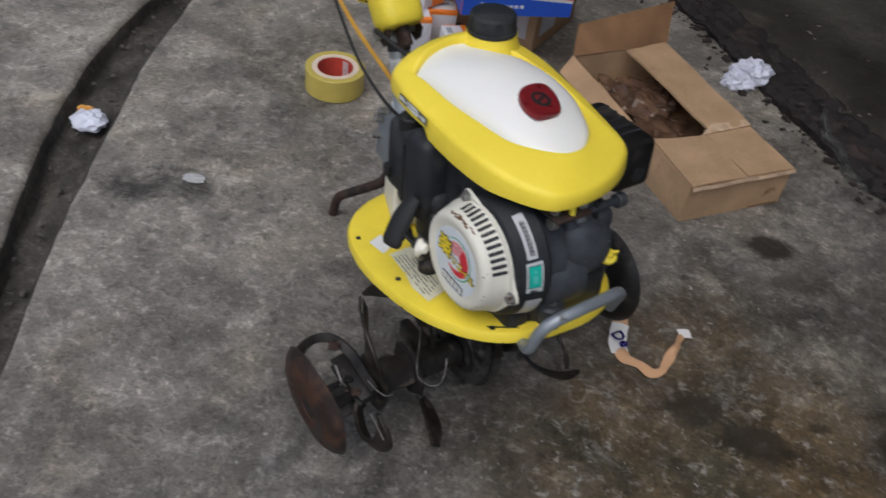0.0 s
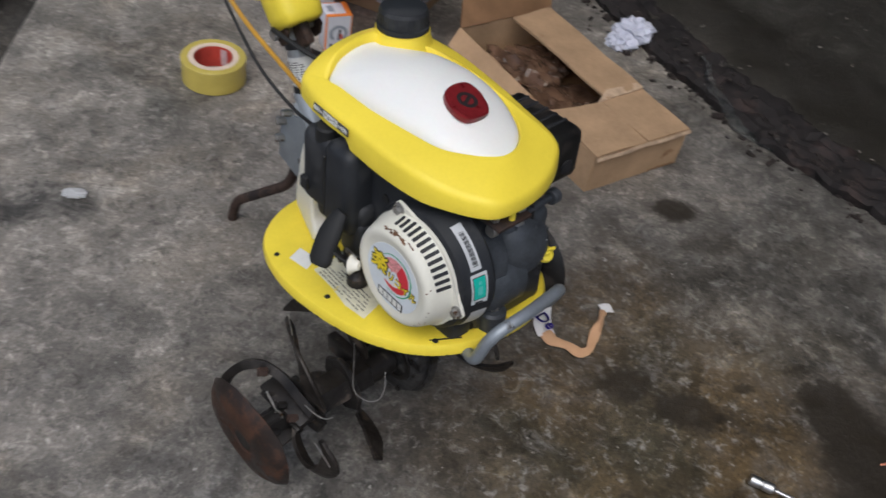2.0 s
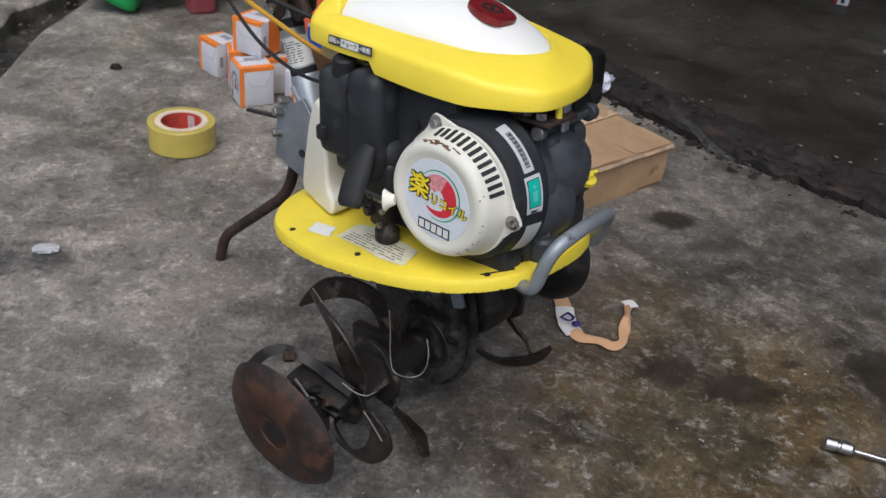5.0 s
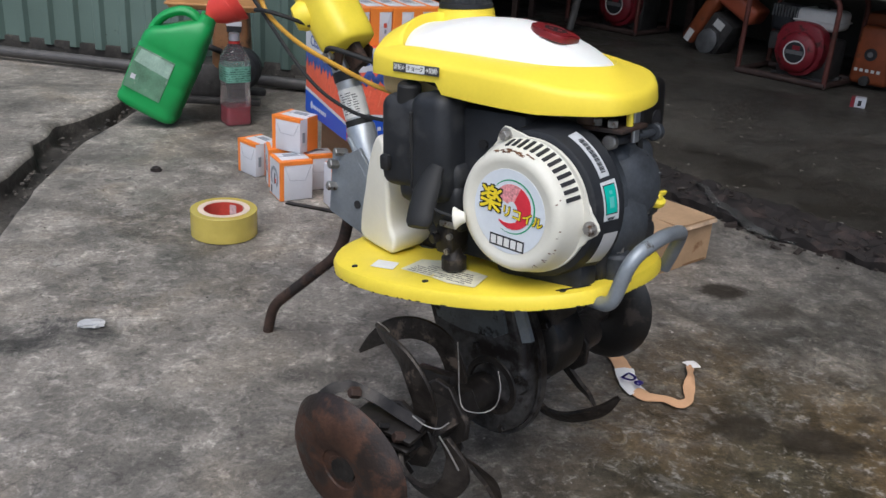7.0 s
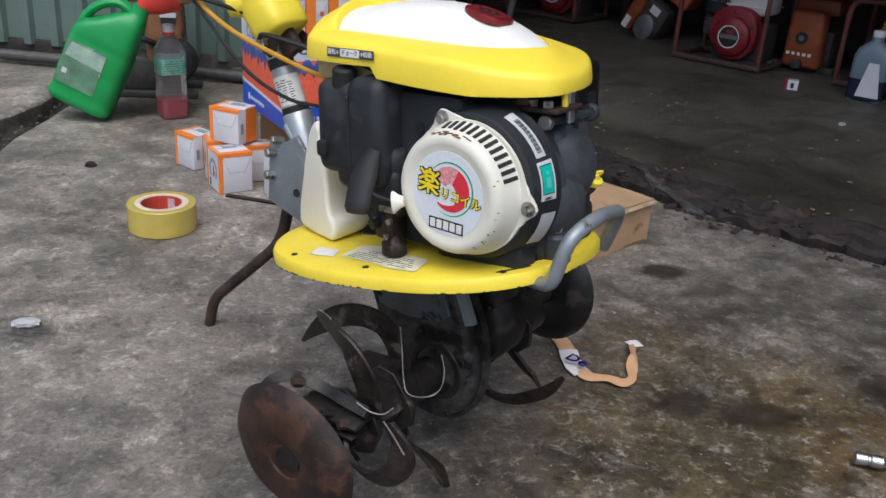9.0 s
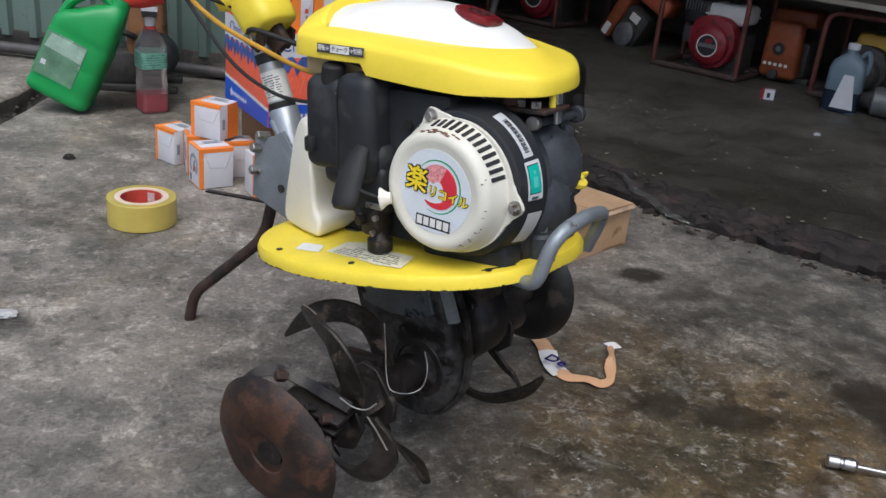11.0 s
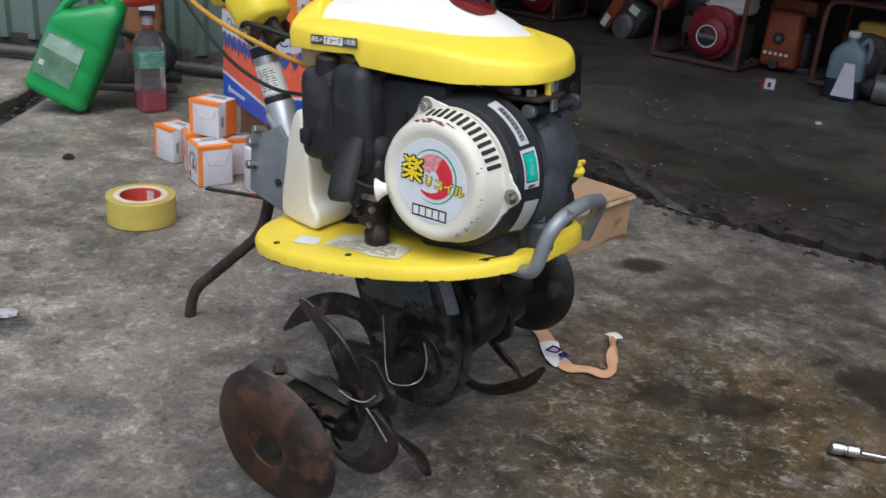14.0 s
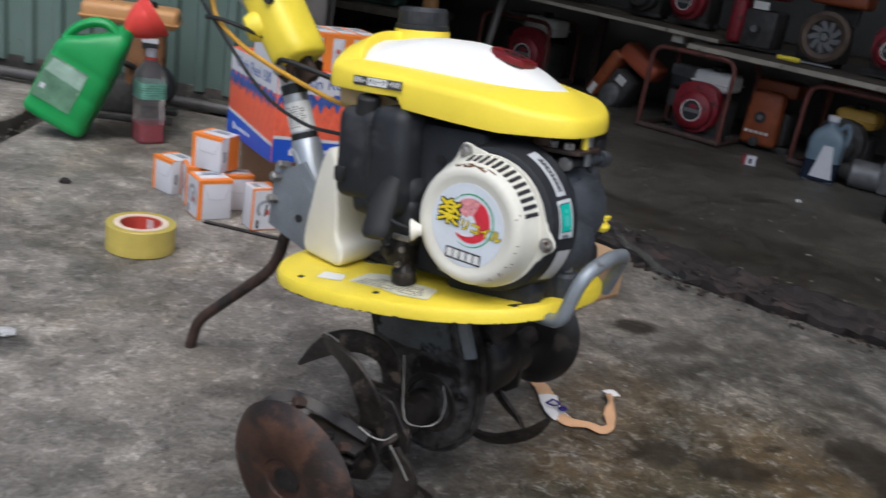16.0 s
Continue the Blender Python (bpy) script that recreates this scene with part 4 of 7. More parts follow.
for a in (15, 60, 105, 150, 195, 240, 285, 330):
    part("head_rib", box((0.008, 0.0026, 0.022), (0.0345, 0, 0.006), hm @ Matrix.Rotation(radians(a), 4, "Z") @ Matrix.Rotation(radians(-18), 4, "Y"), 0.001, 1), CASTING, block)
part("lower_case", box((0.05, 0.1, 0.06), (0.046, 0.1, 0.04), bevel=0.018, seg=5, taper=(1.08, 1)), CASTING, block)
part("case_joint", box((0.054, 0.006, 0.08), (0.042, 0.062, 0.05), bevel=0.002, seg=1), CASTING, block)
part("front_wall", lathe([(0, 0.0), (0.05, 0.0), (0.06, -0.006), (0.062, -0.03), (0, -0.03)], face_m((0.022, 0.036, 0.082), (1, 0, 0), (0, 0, 1)), 36), CASTING, block)
part("crank_boss", lathe([(0, 0), (0.04, 0), (0.045, -0.008), (0.045, -0.05), (0, -0.05)], face_m((0.045, 0.045, 0.055), (1, 0, 0), (0, 0, 1)), 28), CASTING, block)
rod = cyl((0.0735, 0.05, 0.1395), (0.064, 0.14, 0.1325), 0.0042, seg=14)
part("tie_rod", rod, CASTING, block)
for p0, p1 in (((0.074, 0.042, 0.1402), (0.0735, 0.05, 0.1395)), ((0.0655, 0.138, 0.133), (0.064, 0.149, 0.132))):
    part("head_bolt", cyl(p0, p1, 0.0068 if p0[1] < 0.1 else 0.0085, seg=18, bevel=0.001), BOLT if p0[1] < 0.1 else CASTING, block)
part("tank_bracket", box((0.04, 0.045, 0.004), (0.07, 0.06, 0.1515), bevel=0.001), RUST_ROD, block)
part("bracket_web", box((0.005, 0.012, 0.03), (0.066, 0.1, 0.15), bevel=0.001), CASTING, block)
for x, y, z in ((0.073, 0.08, 0.06), (0.073, 0.12, 0.06), (0.073, 0.1, 0.035)):
    part("cover_screw", cyl((x - 0.004, y, z), (x + 0.003, y, z), 0.004, seg=6), BOLT, block)
for x, y in ((0.06, 0.045), (0.076, 0.045)):
    part("bracket_nut", cyl((x, y, 0.1535), (x, y, 0.16), 0.005, seg=6, bevel=0.0006), BOLT, block)
part("post_strap", box((0.004, 0.01, 0.046), (0.08, 0.078, 0.158), bevel=0.001, seg=1), STEEL_TUBE, block)
part("tank_post", cyl((0.084, 0.06, 0.1535), (0.084, 0.06, 0.182), 0.0032, seg=12), YELLOW_PLASTIC, block)
part("rubber_mount", cyl((0.05, 0.045, 0.1535), (0.05, 0.045, 0.178), 0.01, seg=16, bevel=0.002), RUST_ROD, block)
part("spark_lead", sweep(smooth_path([(0.03, 0.05, 0.165), (0.05, 0.09, 0.16), (0.066, 0.105, 0.145), (0.068, 0.11, 0.12)]), 0.0035, 8), RUBBER, block)
foot_b = body("crankcase_foot", box((0.05, 0.12, 0.02), (0.045, 0.07, 0.012), bevel=0.006), CASTING, off=(0.008, -0.016, 0.005))
part("sump", box((0.062, 0.1, 0.042), (0.052, 0.078, 0.03), bevel=0.009, seg=3), mat("oily_sump", (0.03, 0.03, 0.032), 0.45, metal=0.2, var=0.4, scale=30, bump=0.3), foot_b)
part("sump_boss", cyl((0.084, 0.05, 0.006), (0.084, 0.05, 0.036), 0.015, seg=20, bevel=0.003), CASTING, foot_b)
part("mount_bolt", cyl((0.084, 0.05, 0.036), (0.084, 0.05, 0.043), 0.007, seg=6, bevel=0.001), BOLT, foot_b)
part("drain_bolt", cyl((0.068, 0.04, 0.017), (0.0705, 0.026, 0.016), 0.0085, seg=18, bevel=0.001), BLACK_GLOSS, foot_b)
part("drain_hex", cyl((0.0705, 0.026, 0.016), (0.071, 0.022, 0.016), 0.005, seg=6), RUBBER, foot_b)
# oil filler with a yellow wing cap
capm = Matrix.Translation((0.078, 0.128, 0.066)) @ frame_to((0.45, -0.1, 1))
oc = lathe([(0, 0), (0.0085, 0), (0.01, 0.002), (0.01, 0.006), (0.006, 0.008), (0.004, 0.012), (0, 0.013)], capm, 20)
oc = box((0.018, 0.0038, 0.006), (0.002, 0, 0.011), capm, 0.0018, 2, oc)
body("oil_cap", oc, YELLOW_PLASTIC, "bright yellow wing oil cap", off=(0.008, -0.018, 0.004))
body("filler_spout", cyl((0.062, 0.126, 0.05), (0.0775, 0.128, 0.065), 0.008, seg=16, bevel=0.001), CASTING, off=(0.008, -0.018, 0.004))
# exhaust silencer on the far side
muf = body("silencer", box((0.1, 0.055, 0.062), (0.0, 0.166, 0.15), bevel=0.01, seg=3), BLACK_GLOSS, "black heat-shielded silencer")
for i in range(5):
    part("louvre", box((0.004, 0.03, 0.004), (-0.03 + i * 0.014, 0.172, 0.181), bevel=0.001, seg=1), INK, muf)
part("outlet", cyl((0.046, 0.17, 0.14), (0.0512, 0.17, 0.14), 0.009, seg=14), INK, muf)

# air cleaner, carburettor, starter grip
ac = body("air_cleaner", box((0.054, 0.058, 0.092), (-0.112, -0.016, 0.129), bevel=0.013, seg=4, taper=(0.94, 0.95)), BLACK, "dusty black air cleaner box")
part("cleaner_front", box((0.05, 0.06, 0.104), (-0.072, -0.019, 0.128), bevel=0.013, seg=4, taper=(0.9, 0.95)), BLACK, ac)
part("cleaner_tongue", box((0.026, 0.044, 0.05), (-0.055, -0.014, 0.09), bevel=0.01, seg=3), BLACK, ac)
part("cleaner_seam", box((0.004, 0.05, 0.075), (-0.09, -0.024, 0.125), bevel=0.0015, seg=1), RUBBER, ac)
part("clip_lug", box((0.012, 0.01, 0.016), (-0.126, -0.045, 0.108), bevel=0.003), RUBBER, ac)
part("duct_skirt", box((0.04, 0.04, 0.05), (-0.06, -0.018, 0.07), bevel=0.01, seg=3), BLACK, ac)
part("cleaner_knob", cyl((-0.108, -0.03, 0.163), (-0.105, -0.032, 0.186), 0.0125, 0.0115, 20, 0.002), RUBBER, ac)
part("lower_shell", box((0.044, 0.046, 0.03), (-0.097, -0.018, 0.083), bevel=0.012, seg=3), BLACK, ac)
grip_path = smooth_path([(-0.052, -0.052, 0.116), (-0.053, -0.06, 0.106), (-0.051, -0.074, 0.086), (-0.047, -0.086, 0.066)], 5)
ov = [(0.0125 * math.cos(t), 0.0075 * math.sin(t)) for t in [2 * math.pi * i / 16 for i in range(16)]]
body("starter_grip", sweep(grip_path, 0, section=ov, up=(0, 1, 0), radii=[0.6 + 0.5 * min(1, i / 8) - (0.25 if i == len(grip_path) - 1 else 0) for i in range(len(grip_path))]), RUBBER, "black rubber starter grip")
body("rope_guide", lathe([(0.0, 0), (0.005, 0), (0.006, 0.003), (0.008, 0.006), (0.0105, 0.009), (0.01, 0.01), (0.0, 0.008)], Matrix.Translation((-0.011, -0.062, 0.077)) @ frame_to((-0.8, -0.5, -0.1)), 24), CREAM_PLASTIC)
body("starter_rope", sweep(smooth_path([(-0.02, -0.068, 0.077), (-0.036, -0.074, 0.082), (-0.048, -0.068, 0.088)]), 0.0018, 8), RUBBER)
carb = body("carburettor", box((0.024, 0.026, 0.03), (-0.056, -0.028, 0.04), bevel=0.005), DARK_STEEL, "oily carburettor and fuel cock")
part("float_bowl", lathe([(0, 0), (0.009, 0), (0.0125, 0.003), (0.0125, 0.014), (0.009, 0.017), (0.007, 0.024), (0, 0.024)], Matrix.Translation((-0.05, -0.032, 0.008)), 22), DARK_STEEL, carb)
part("fuel_cock", cyl((-0.064, -0.038, 0.042), (-0.066, -0.047, 0.041), 0.0055, seg=14, bevel=0.001), DARK_STEEL, carb)
for x, z in ((-0.046, 0.046), (-0.066, 0.046), (-0.05, 0.03)):
    part("carb_screw", cyl((x, -0.041, z), (x, -0.045, z), 0.003, seg=10), BOLT, carb)
part("throttle_arm", box((0.02, 0.003, 0.006), (-0.048, -0.043, 0.058), bevel=0.001), BOLT, carb)
part("fuel_hose", sweep(smooth_path([(-0.06, -0.05, 0.05), (-0.074, -0.05, 0.075), (-0.08, -0.03, 0.11), (-0.08, 0.0, 0.15)]), 0.0038, 8), RUBBER, carb)
# cream guard at the back
prof = closed_curve([(-0.2, 0.004, 0), (-0.195, 0.06, 0), (-0.175, 0.108, 0), (-0.158, 0.124, 0), (-0.146, 0.114, 0), (-0.141, 0.078, 0), (-0.136, 0.048, 0), (-0.129, 0.03, 0), (-0.119, 0.021, 0), (-0.117, 0.008, 0), (-0.124, 0.001, 0), (-0.145, -0.001, 0), (-0.17, -0.002, 0)], 4)
gm = Matrix(((1, 0, 0, 0), (0, 0, -1, 0), (0, 1, 0, 0), (0, 0, 0, 1)))


def shrink(line, d):
    k = len(line)
    area = sum(line[i - 1].x * line[i].y - line[i].x * line[i - 1].y for i in range(k))
    out = []
    for i, p in enumerate(line):
        t = (line[(i + 1) % k] - line[i - 1]).normalized() * (1 if area > 0 else -1)
        out.append(p + Vector((-t.y, t.x, 0)) * d)
    return out


def rounding(z0, z1, r):
    steps = [radians(a) for a in (0, 22.5, 45, 67.5, 90)]
    return [(r * (1 - math.sin(a)), z0 + r * (1 - math.cos(a))) for a in steps] + [(r * (1 - math.sin(a)), z1 - r * (1 - math.cos(a))) for a in reversed(steps)]


guard = loft([[gm @ (q + Vector((0, 0, z))) for q in shrink(prof, d)] for d, z in rounding(-0.09, 0.035, 0.006)])
bmesh.ops.recalc_face_normals(guard, faces=guard.faces[:])
for v in guard.verts:
    v.co.x -= 0.01 + 0.012 * max(0.0, 1 - v.co.z / 0.06)
    v.co.y += max(0, -0.117 - v.co.x) * 0.38
body("rear_guard", guard, CREAM_PLASTIC, "cream plastic rear guard")

# bumper bar
body("bumper_bar", sweep(round_path([(0.086, 0.002, 0.002), (0.113, -0.008, 0.005), (0.129, -0.006, 0.054), (0.135, 0.038, 0.064), (0.119, 0.112, 0.048), (0.096, 0.122, 0.002)], 0.022, 6), 0.0068, 14), GREY_PAINT, "grey painted tube bumper")

# column, bracket, stand, throttle case
br_line = [(-0.314, 0.222), (-0.311, 0.296), (-0.298, 0.3), (-0.283, 0.3), (-0.266, 0.312), (-0.24, 0.285), (-0.2, 0.25), (-0.2, 0.225), (-0.25, 0.206)]
bracket = part("column_bracket", prism(br_line, -0.048, -0.044, gm, 0.001), GREY_PAINT, tiller, "grey steel column bracket")
part("bracket_side", prism(br_line, -0.09, -0.086, gm, 0.001), GREY_PAINT, bracket)
part("bracket_hole", cyl((-0.265, 0.0445, 0.243), (-0.265, 0.0425, 0.243), 0.005, seg=14), INK, bracket)
for x, z, r in ((-0.304, 0.255, 0.0055), (-0.302, 0.283, 0.006), (-0.293, 0.3, 0.005)):
    part("bracket_bolt", cyl((x, 0.05, z), (x - 0.004, 0.034, z + 0.002), r, seg=6, bevel=0.001), BOLT, bracket)
SLEEVE = mat("sleeve_grey_paint", (0.36, 0.39, 0.42), 0.32, metal=0.45, var=0.12, scale=25, bump=0.06, wear=(0.12, 0.11, 0.1), wear_at=0.68, wear_scale=40)
c0, c1, c2 = Vector((-0.252, 0.066, 0.255)), Vector((-0.343, 0.066, 0.448)), Vector((-0.62, 0.066, 0.588))
column = part("handle_column", sweep([c0, c0.lerp(c1, 0.385), c0.lerp(c1, 0.395)], 0.0175, 20, radii=[1, 1, 0.92]), SLEEVE, tiller, "grey steel steering column")
part("inner_tube", sweep([c0.lerp(c1, 0.3), c1], 0.0145, 20), STEEL_TUBE, column)
part("upper_tube", sweep([c1, c2], 0.0125, 20), STEEL_TUBE, column)
part("column_label", sweep([c0.lerp(c1, 0.44), c0.lerp(c1, 0.6)], 0.015, 24), PAPER, column)
part("label_band", sweep([c0.lerp(c1, 0.645), c0.lerp(c1, 0.7)], 0.0153, 24), INK, column)
lr, ax_ = random.Random(8), (c1 - c0).normalized()
for k in range(26):
    p = c0.lerp(c1, 0.465 + 0.0135 * (k // 3))
    an = radians(-2 + 30 * (k % 3) + lr.uniform(-5, 5))
    nrm = (Vector((0, -1, 0)) * math.cos(an) + ax_.cross(Vector((0, -1, 0))) * math.sin(an)).normalized()
    part("print_bar", box((lr.uniform(0.003, 0.007), 0.0009, 0.0003), m=face_m(p + nrm * 0.0151, ax_.cross(nrm), ax_)), INK, column)
part("clamp_ring", sweep([c0.lerp(c1, 0.395), c0.lerp(c1, 0.43)], 0.016, 20), RUBBER, column)
part("weld_bead", sweep([c0.lerp(c1, 0.33) + Vector((-0.006, -0.018, 0)), c0.lerp(c1, 0.12) + Vector((0.012, -0.02, 0))], 0.003, 8), GREY_PAINT, column)
h0, h1 = Vector((-0.374, 0.056, 0.507)), Vector((-0.298, 0.056, 0.424))
hd = (h1 - h0).normalized()
hs = Vector((-hd.z, 0, hd.x))
cas = []
for k, sx, sy in ((0.1, 0.82, 0.85), (0.12, 0.95, 0.95), (0.2, 1, 1), (0.5, 1.02, 1.02), (0.9, 1.0, 1.0), (1.0, 0.97, 0.95), (1.03, 0.85, 0.8)):
    ring = []
    for i in range(24):
        t = 2 * math.pi * i / 24
        cx, cy = math.cos(t), math.sin(t)
        cx, cy = math.copysign(abs(cx) ** 0.6, cx), math.copysign(abs(cy) ** 0.6, cy)
        ring.append(h0.lerp(h1, k) + hs * (0.027 * sx * cx) + Vector((0, 0.029 * sy * cy, 0)))
    cas.append(ring)
case = part("throttle_case", loft(cas), YELLOW_PLASTIC, tiller, "yellow plastic hinge cover", sharp=50)
part("case_boss", lathe([(0, 0), (0.017, 0), (0.0175, 0.008), (0.013, 0.017), (0, 0.019)], Matrix.Translation(h0.lerp(h1, 0.52) - hs * 0.016 + Vector((0, -0.02, 0))) @ frame_to(Vector((-0.5, -0.75, -0.35))), 20), YELLOW_PLASTIC, case)
part("case_screw", cyl(h0.lerp(h1, 0.42) + hs * 0.018 + Vector((0, -0.026, 0)), h0.lerp(h1, 0.42) + hs * 0.02 + Vector((0, -0.032, 0)), 0.0055, seg=12), RUBBER, case)
part("case_collar", cyl(c1.lerp(c0, 0.02), c1.lerp(c0, 0.1), 0.0175, 0.0165, 18, 0.002), DARK_STEEL, case)
part("case_hinge", box((0.026, 0.046, 0.012), m=face_m(h1 + hd * 0.006, hs, hd), bevel=0.004), RUST_ROD, case)
for sy in (0.036, 0.082):
    part("clevis_plate", prism([(-0.013, -0.012), (0.011, -0.012), (0.016, 0.0), (0.012, 0.014), (-0.01, 0.014)], -0.002, 0.002, face_m((h1.x - 0.006, sy, h1.z - 0.012), (1, 0, -0.4), (0.4, 0, 1)), 0.0008, 1), RUST_ROD, case)
part("clevis_pin", cyl((h1.x - 0.006, 0.028, h1.z - 0.012), (h1.x - 0.006, 0.09, h1.z - 0.012), 0.0045, seg=12, bevel=0.001), BOLT, case)
part("clevis_nut", cyl((h1.x - 0.006, 0.024, h1.z - 0.012), (h1.x - 0.006, 0.03, h1.z - 0.012), 0.0075, seg=6, bevel=0.001), BOLT, case)
part("throttle_cable", sweep(smooth_path([(-0.43, 0.0, 0.6), (-0.4, 0.0, 0.53), (-0.392, 0.0, 0.49), (-0.378, 0.0, 0.455), (-0.322, 0.0, 0.428), (-0.24, 0.0, 0.41), (-0.186, 0.0, 0.402), (-0.15, 0.01, 0.4)], 8), 0.0027, 8),
     mat("amber_sheath", (0.45, 0.24, 0.02), 0.45, var=0.15), tiller, "amber sheathed throttle cable")
part("stop_cable", sweep(smooth_path([(-0.5, 0.0, 0.56), (-0.435, 0.0, 0.496), (-0.382, -0.002, 0.453), (-0.3, -0.002, 0.391), (-0.235, 0.0, 0.369), (-0.181, 0.0, 0.37), (-0.13, 0.01, 0.37)], 8), 0.0021, 8), RUBBER, tiller, "black stop cable")
part("cable_tie", sweep(smooth_path([(-0.392, -0.004, 0.454), (-0.372, -0.006, 0.456), (-0.35, 0.005, 0.452), (-0.335, 0.03, 0.442)], 6), 0.0024, 8), RUBBER, tiller)
part("switch_lead", sweep(smooth_path([(-0.31, 0.03, 0.415), (-0.29, 0.02, 0.425), (-0.25, 0.03, 0.42), (-0.21, 0.05, 0.41)], 6), 0.003, 8), RUBBER, tiller)
part("rear_stand", sweep(round_path([(-0.3, 0.068, 0.23), (-0.316, 0.067, 0.158), (-0.437, 0.054, 0.042), (-0.446, 0.052, 0.0)], 0.03, 6), 0.0074, 14), RUST_ROD, tiller, "bent rusty steel rear stand")

# chain case and belt covers under the deck
AX = Vector((-0.034, 0, 0.106))
CASE_STEEL = mat("scuffed_case_steel", (0.055, 0.053, 0.052), 0.42, metal=0.35, var=0.6, scale=40, bump=0.6, grain=160, wear=(0.016, 0.013, 0.012), wear_at=0.47, wear_scale=22, wear_rough=0.35)
case_line = [(-0.152, 0.245), (-0.032, 0.252), (-0.016, 0.214), (0.003, 0.178), (0.013, 0.142)] + [(-0.041 + 0.0575 * math.cos(radians(a)), 0.1065 + 0.0575 * math.sin(radians(a))) for a in range(22, -170, -12)] + [(-0.106, 0.135), (-0.121, 0.172)]
chain = part("chain_case", prism(case_line, -0.052, -0.02, gm, 0.009, 4), CASE_STEEL, tiller, "oily dark steel chain case")
lit_line = [(-0.139, 0.238), (-0.045, 0.246), (-0.026, 0.212), (-0.014, 0.18), (-0.03, 0.168), (-0.07, 0.162), (-0.108, 0.163)]
part("case_panel", prism(lit_line, -0.021, -0.0165, gm, 0.0012), mat("smeared_grey_paint", (0.1, 0.11, 0.115), 0.42, metal=0.3, var=0.35, scale=25, bump=0.15, wear=(0.012, 0.011, 0.01), wear_at=0.53, wear_scale=26), chain, "grey painted panel smeared with oil")
seam = [Vector((x, 0.041, z)) for x, z in ((-0.022, 0.242), (-0.009, 0.212), (0.009, 0.178), (0.019, 0.142), (0.02, 0.107), (0.01, 0.074), (-0.012, 0.052), (-0.043, 0.044), (-0.076, 0.056), (-0.096, 0.086))]
part("case_seam", sweep(smooth_path(seam, 5), 0, section=[(-0.005, -0.002), (0.005, -0.002), (0.005, 0.002), (-0.005, 0.002)], up=(1, 0, 0.5)), CASE_STEEL, chain, "bare worn seam of the case")
part("case_flange", sweep([(-0.02, 0.024, 0.252), (-0.004, 0.022, 0.208), (0.01, 0.022, 0.178)], 0, section=[(-0.003, -0.006), (0.003, -0.006), (0.003, 0.006), (-0.003, 0.006)]), GREY_PAINT, chain)
part("axle_boss", lathe([(0.02, 0.0), (0.032, 0.0), (0.034, 0.002), (0.033, 0.0035), (0.027, 0.004), (0.025, 0.001), (0.0, 0.001)], Matrix.Translation((AX.x + 0.004, 0.022, AX.z + 0.004)) @ frame_to((0, -1, 0)), 32), DARK_STEEL, chain)
for a in (35, 115, 205, 300):
    x, z = AX.x + 0.047 * math.cos(radians(a)), AX.z + 0.047 * math.sin(radians(a))
    part("case_bolt", cyl((x, 0.021, z), (x, 0.0165, z), 0.0042, seg=6, bevel=0.0008), DARK_STEEL, chain)
for (x, y0, y1, z, r) in ((-0.024, 0.058, 0.105, 0.153, 0.05),):
    cvr = part("belt_cover", lathe([(0, 0.003), (r - 0.026, 0.003), (r - 0.022, 0), (r - 0.014, 0), (r - 0.004, 0.006), (r, 0.016), (r, y1 - y0), (0, y1 - y0)], Matrix.Translation((x, y0, z)) @ frame_to((0, 1, 0)), 40), BLACK_GLOSS, tiller, "black pressed belt cover")
    part("cover_neck", box((r * 1.7, y1 - y0, 0.07), (x - 0.005, (y0 + y1) / 2 + 0.004, z + 0.04), bevel=0.008), BLACK_GLOSS, cvr)
    part("cover_brace", box((0.006, 0.004, 0.075), m=Matrix.Translation((x + 0.012, y0 - 0.002, z + 0.01)) @ Matrix.Rotation(radians(-18), 4, "Y"), bevel=0.001, seg=1), BLACK_GLOSS, cvr)
    for dx_, dz_ in ((0.03, 0.03), (0.004, -0.036)):
        part("cover_bolt", cyl((x + dx_, y0 + 0.004, z + dz_), (x + dx_, y0 - 0.004, z + dz_), 0.005, seg=6, bevel=0.001), DARK_STEEL, cvr)

# rotor: axle, hubs, curved tines, side discs
part("axle", cyl((AX.x, -0.19, AX.z), (-0.05, 0.278, 0.108), 0.0125, seg=18), DARK_STEEL, tiller)
for y0, y1, r, n_ in ((-0.128, -0.02, 0.0235, 6), (0.06, 0.22, 0.021, 20), (-0.03, 0.018, 0.02, 20)):
    part("rotor_hub", cyl((AX.x, y0, AX.z), (AX.x, y1, AX.z), r, seg=n_, bevel=0.003), DARK_STEEL, tiller)
for y, a in ((-0.105, 20), (-0.052, 50), (0.1, 125), (0.165, 180)):
    part("tine_flange", prism([(-0.034, -0.014), (-0.02, -0.027), (0.02, -0.027), (0.034, -0.014), (0.034, 0.014), (0.02, 0.027), (-0.02, 0.027), (-0.034, 0.014)], -0.0035, 0.0035, Matrix.Translation((AX.x, y, AX.z)) @ Matrix.Rotation(radians(a), 4, "Y") @ gm, 0.0012, 1), DARK_STEEL, tiller)
part("root_bracket", box((0.05, 0.014, 0.026), m=Matrix.Translation((-0.064, -0.03, 0.121)) @ Matrix.Rotation(radians(-8), 4, "Y"), bevel=0.003), DARK_STEEL, tiller)


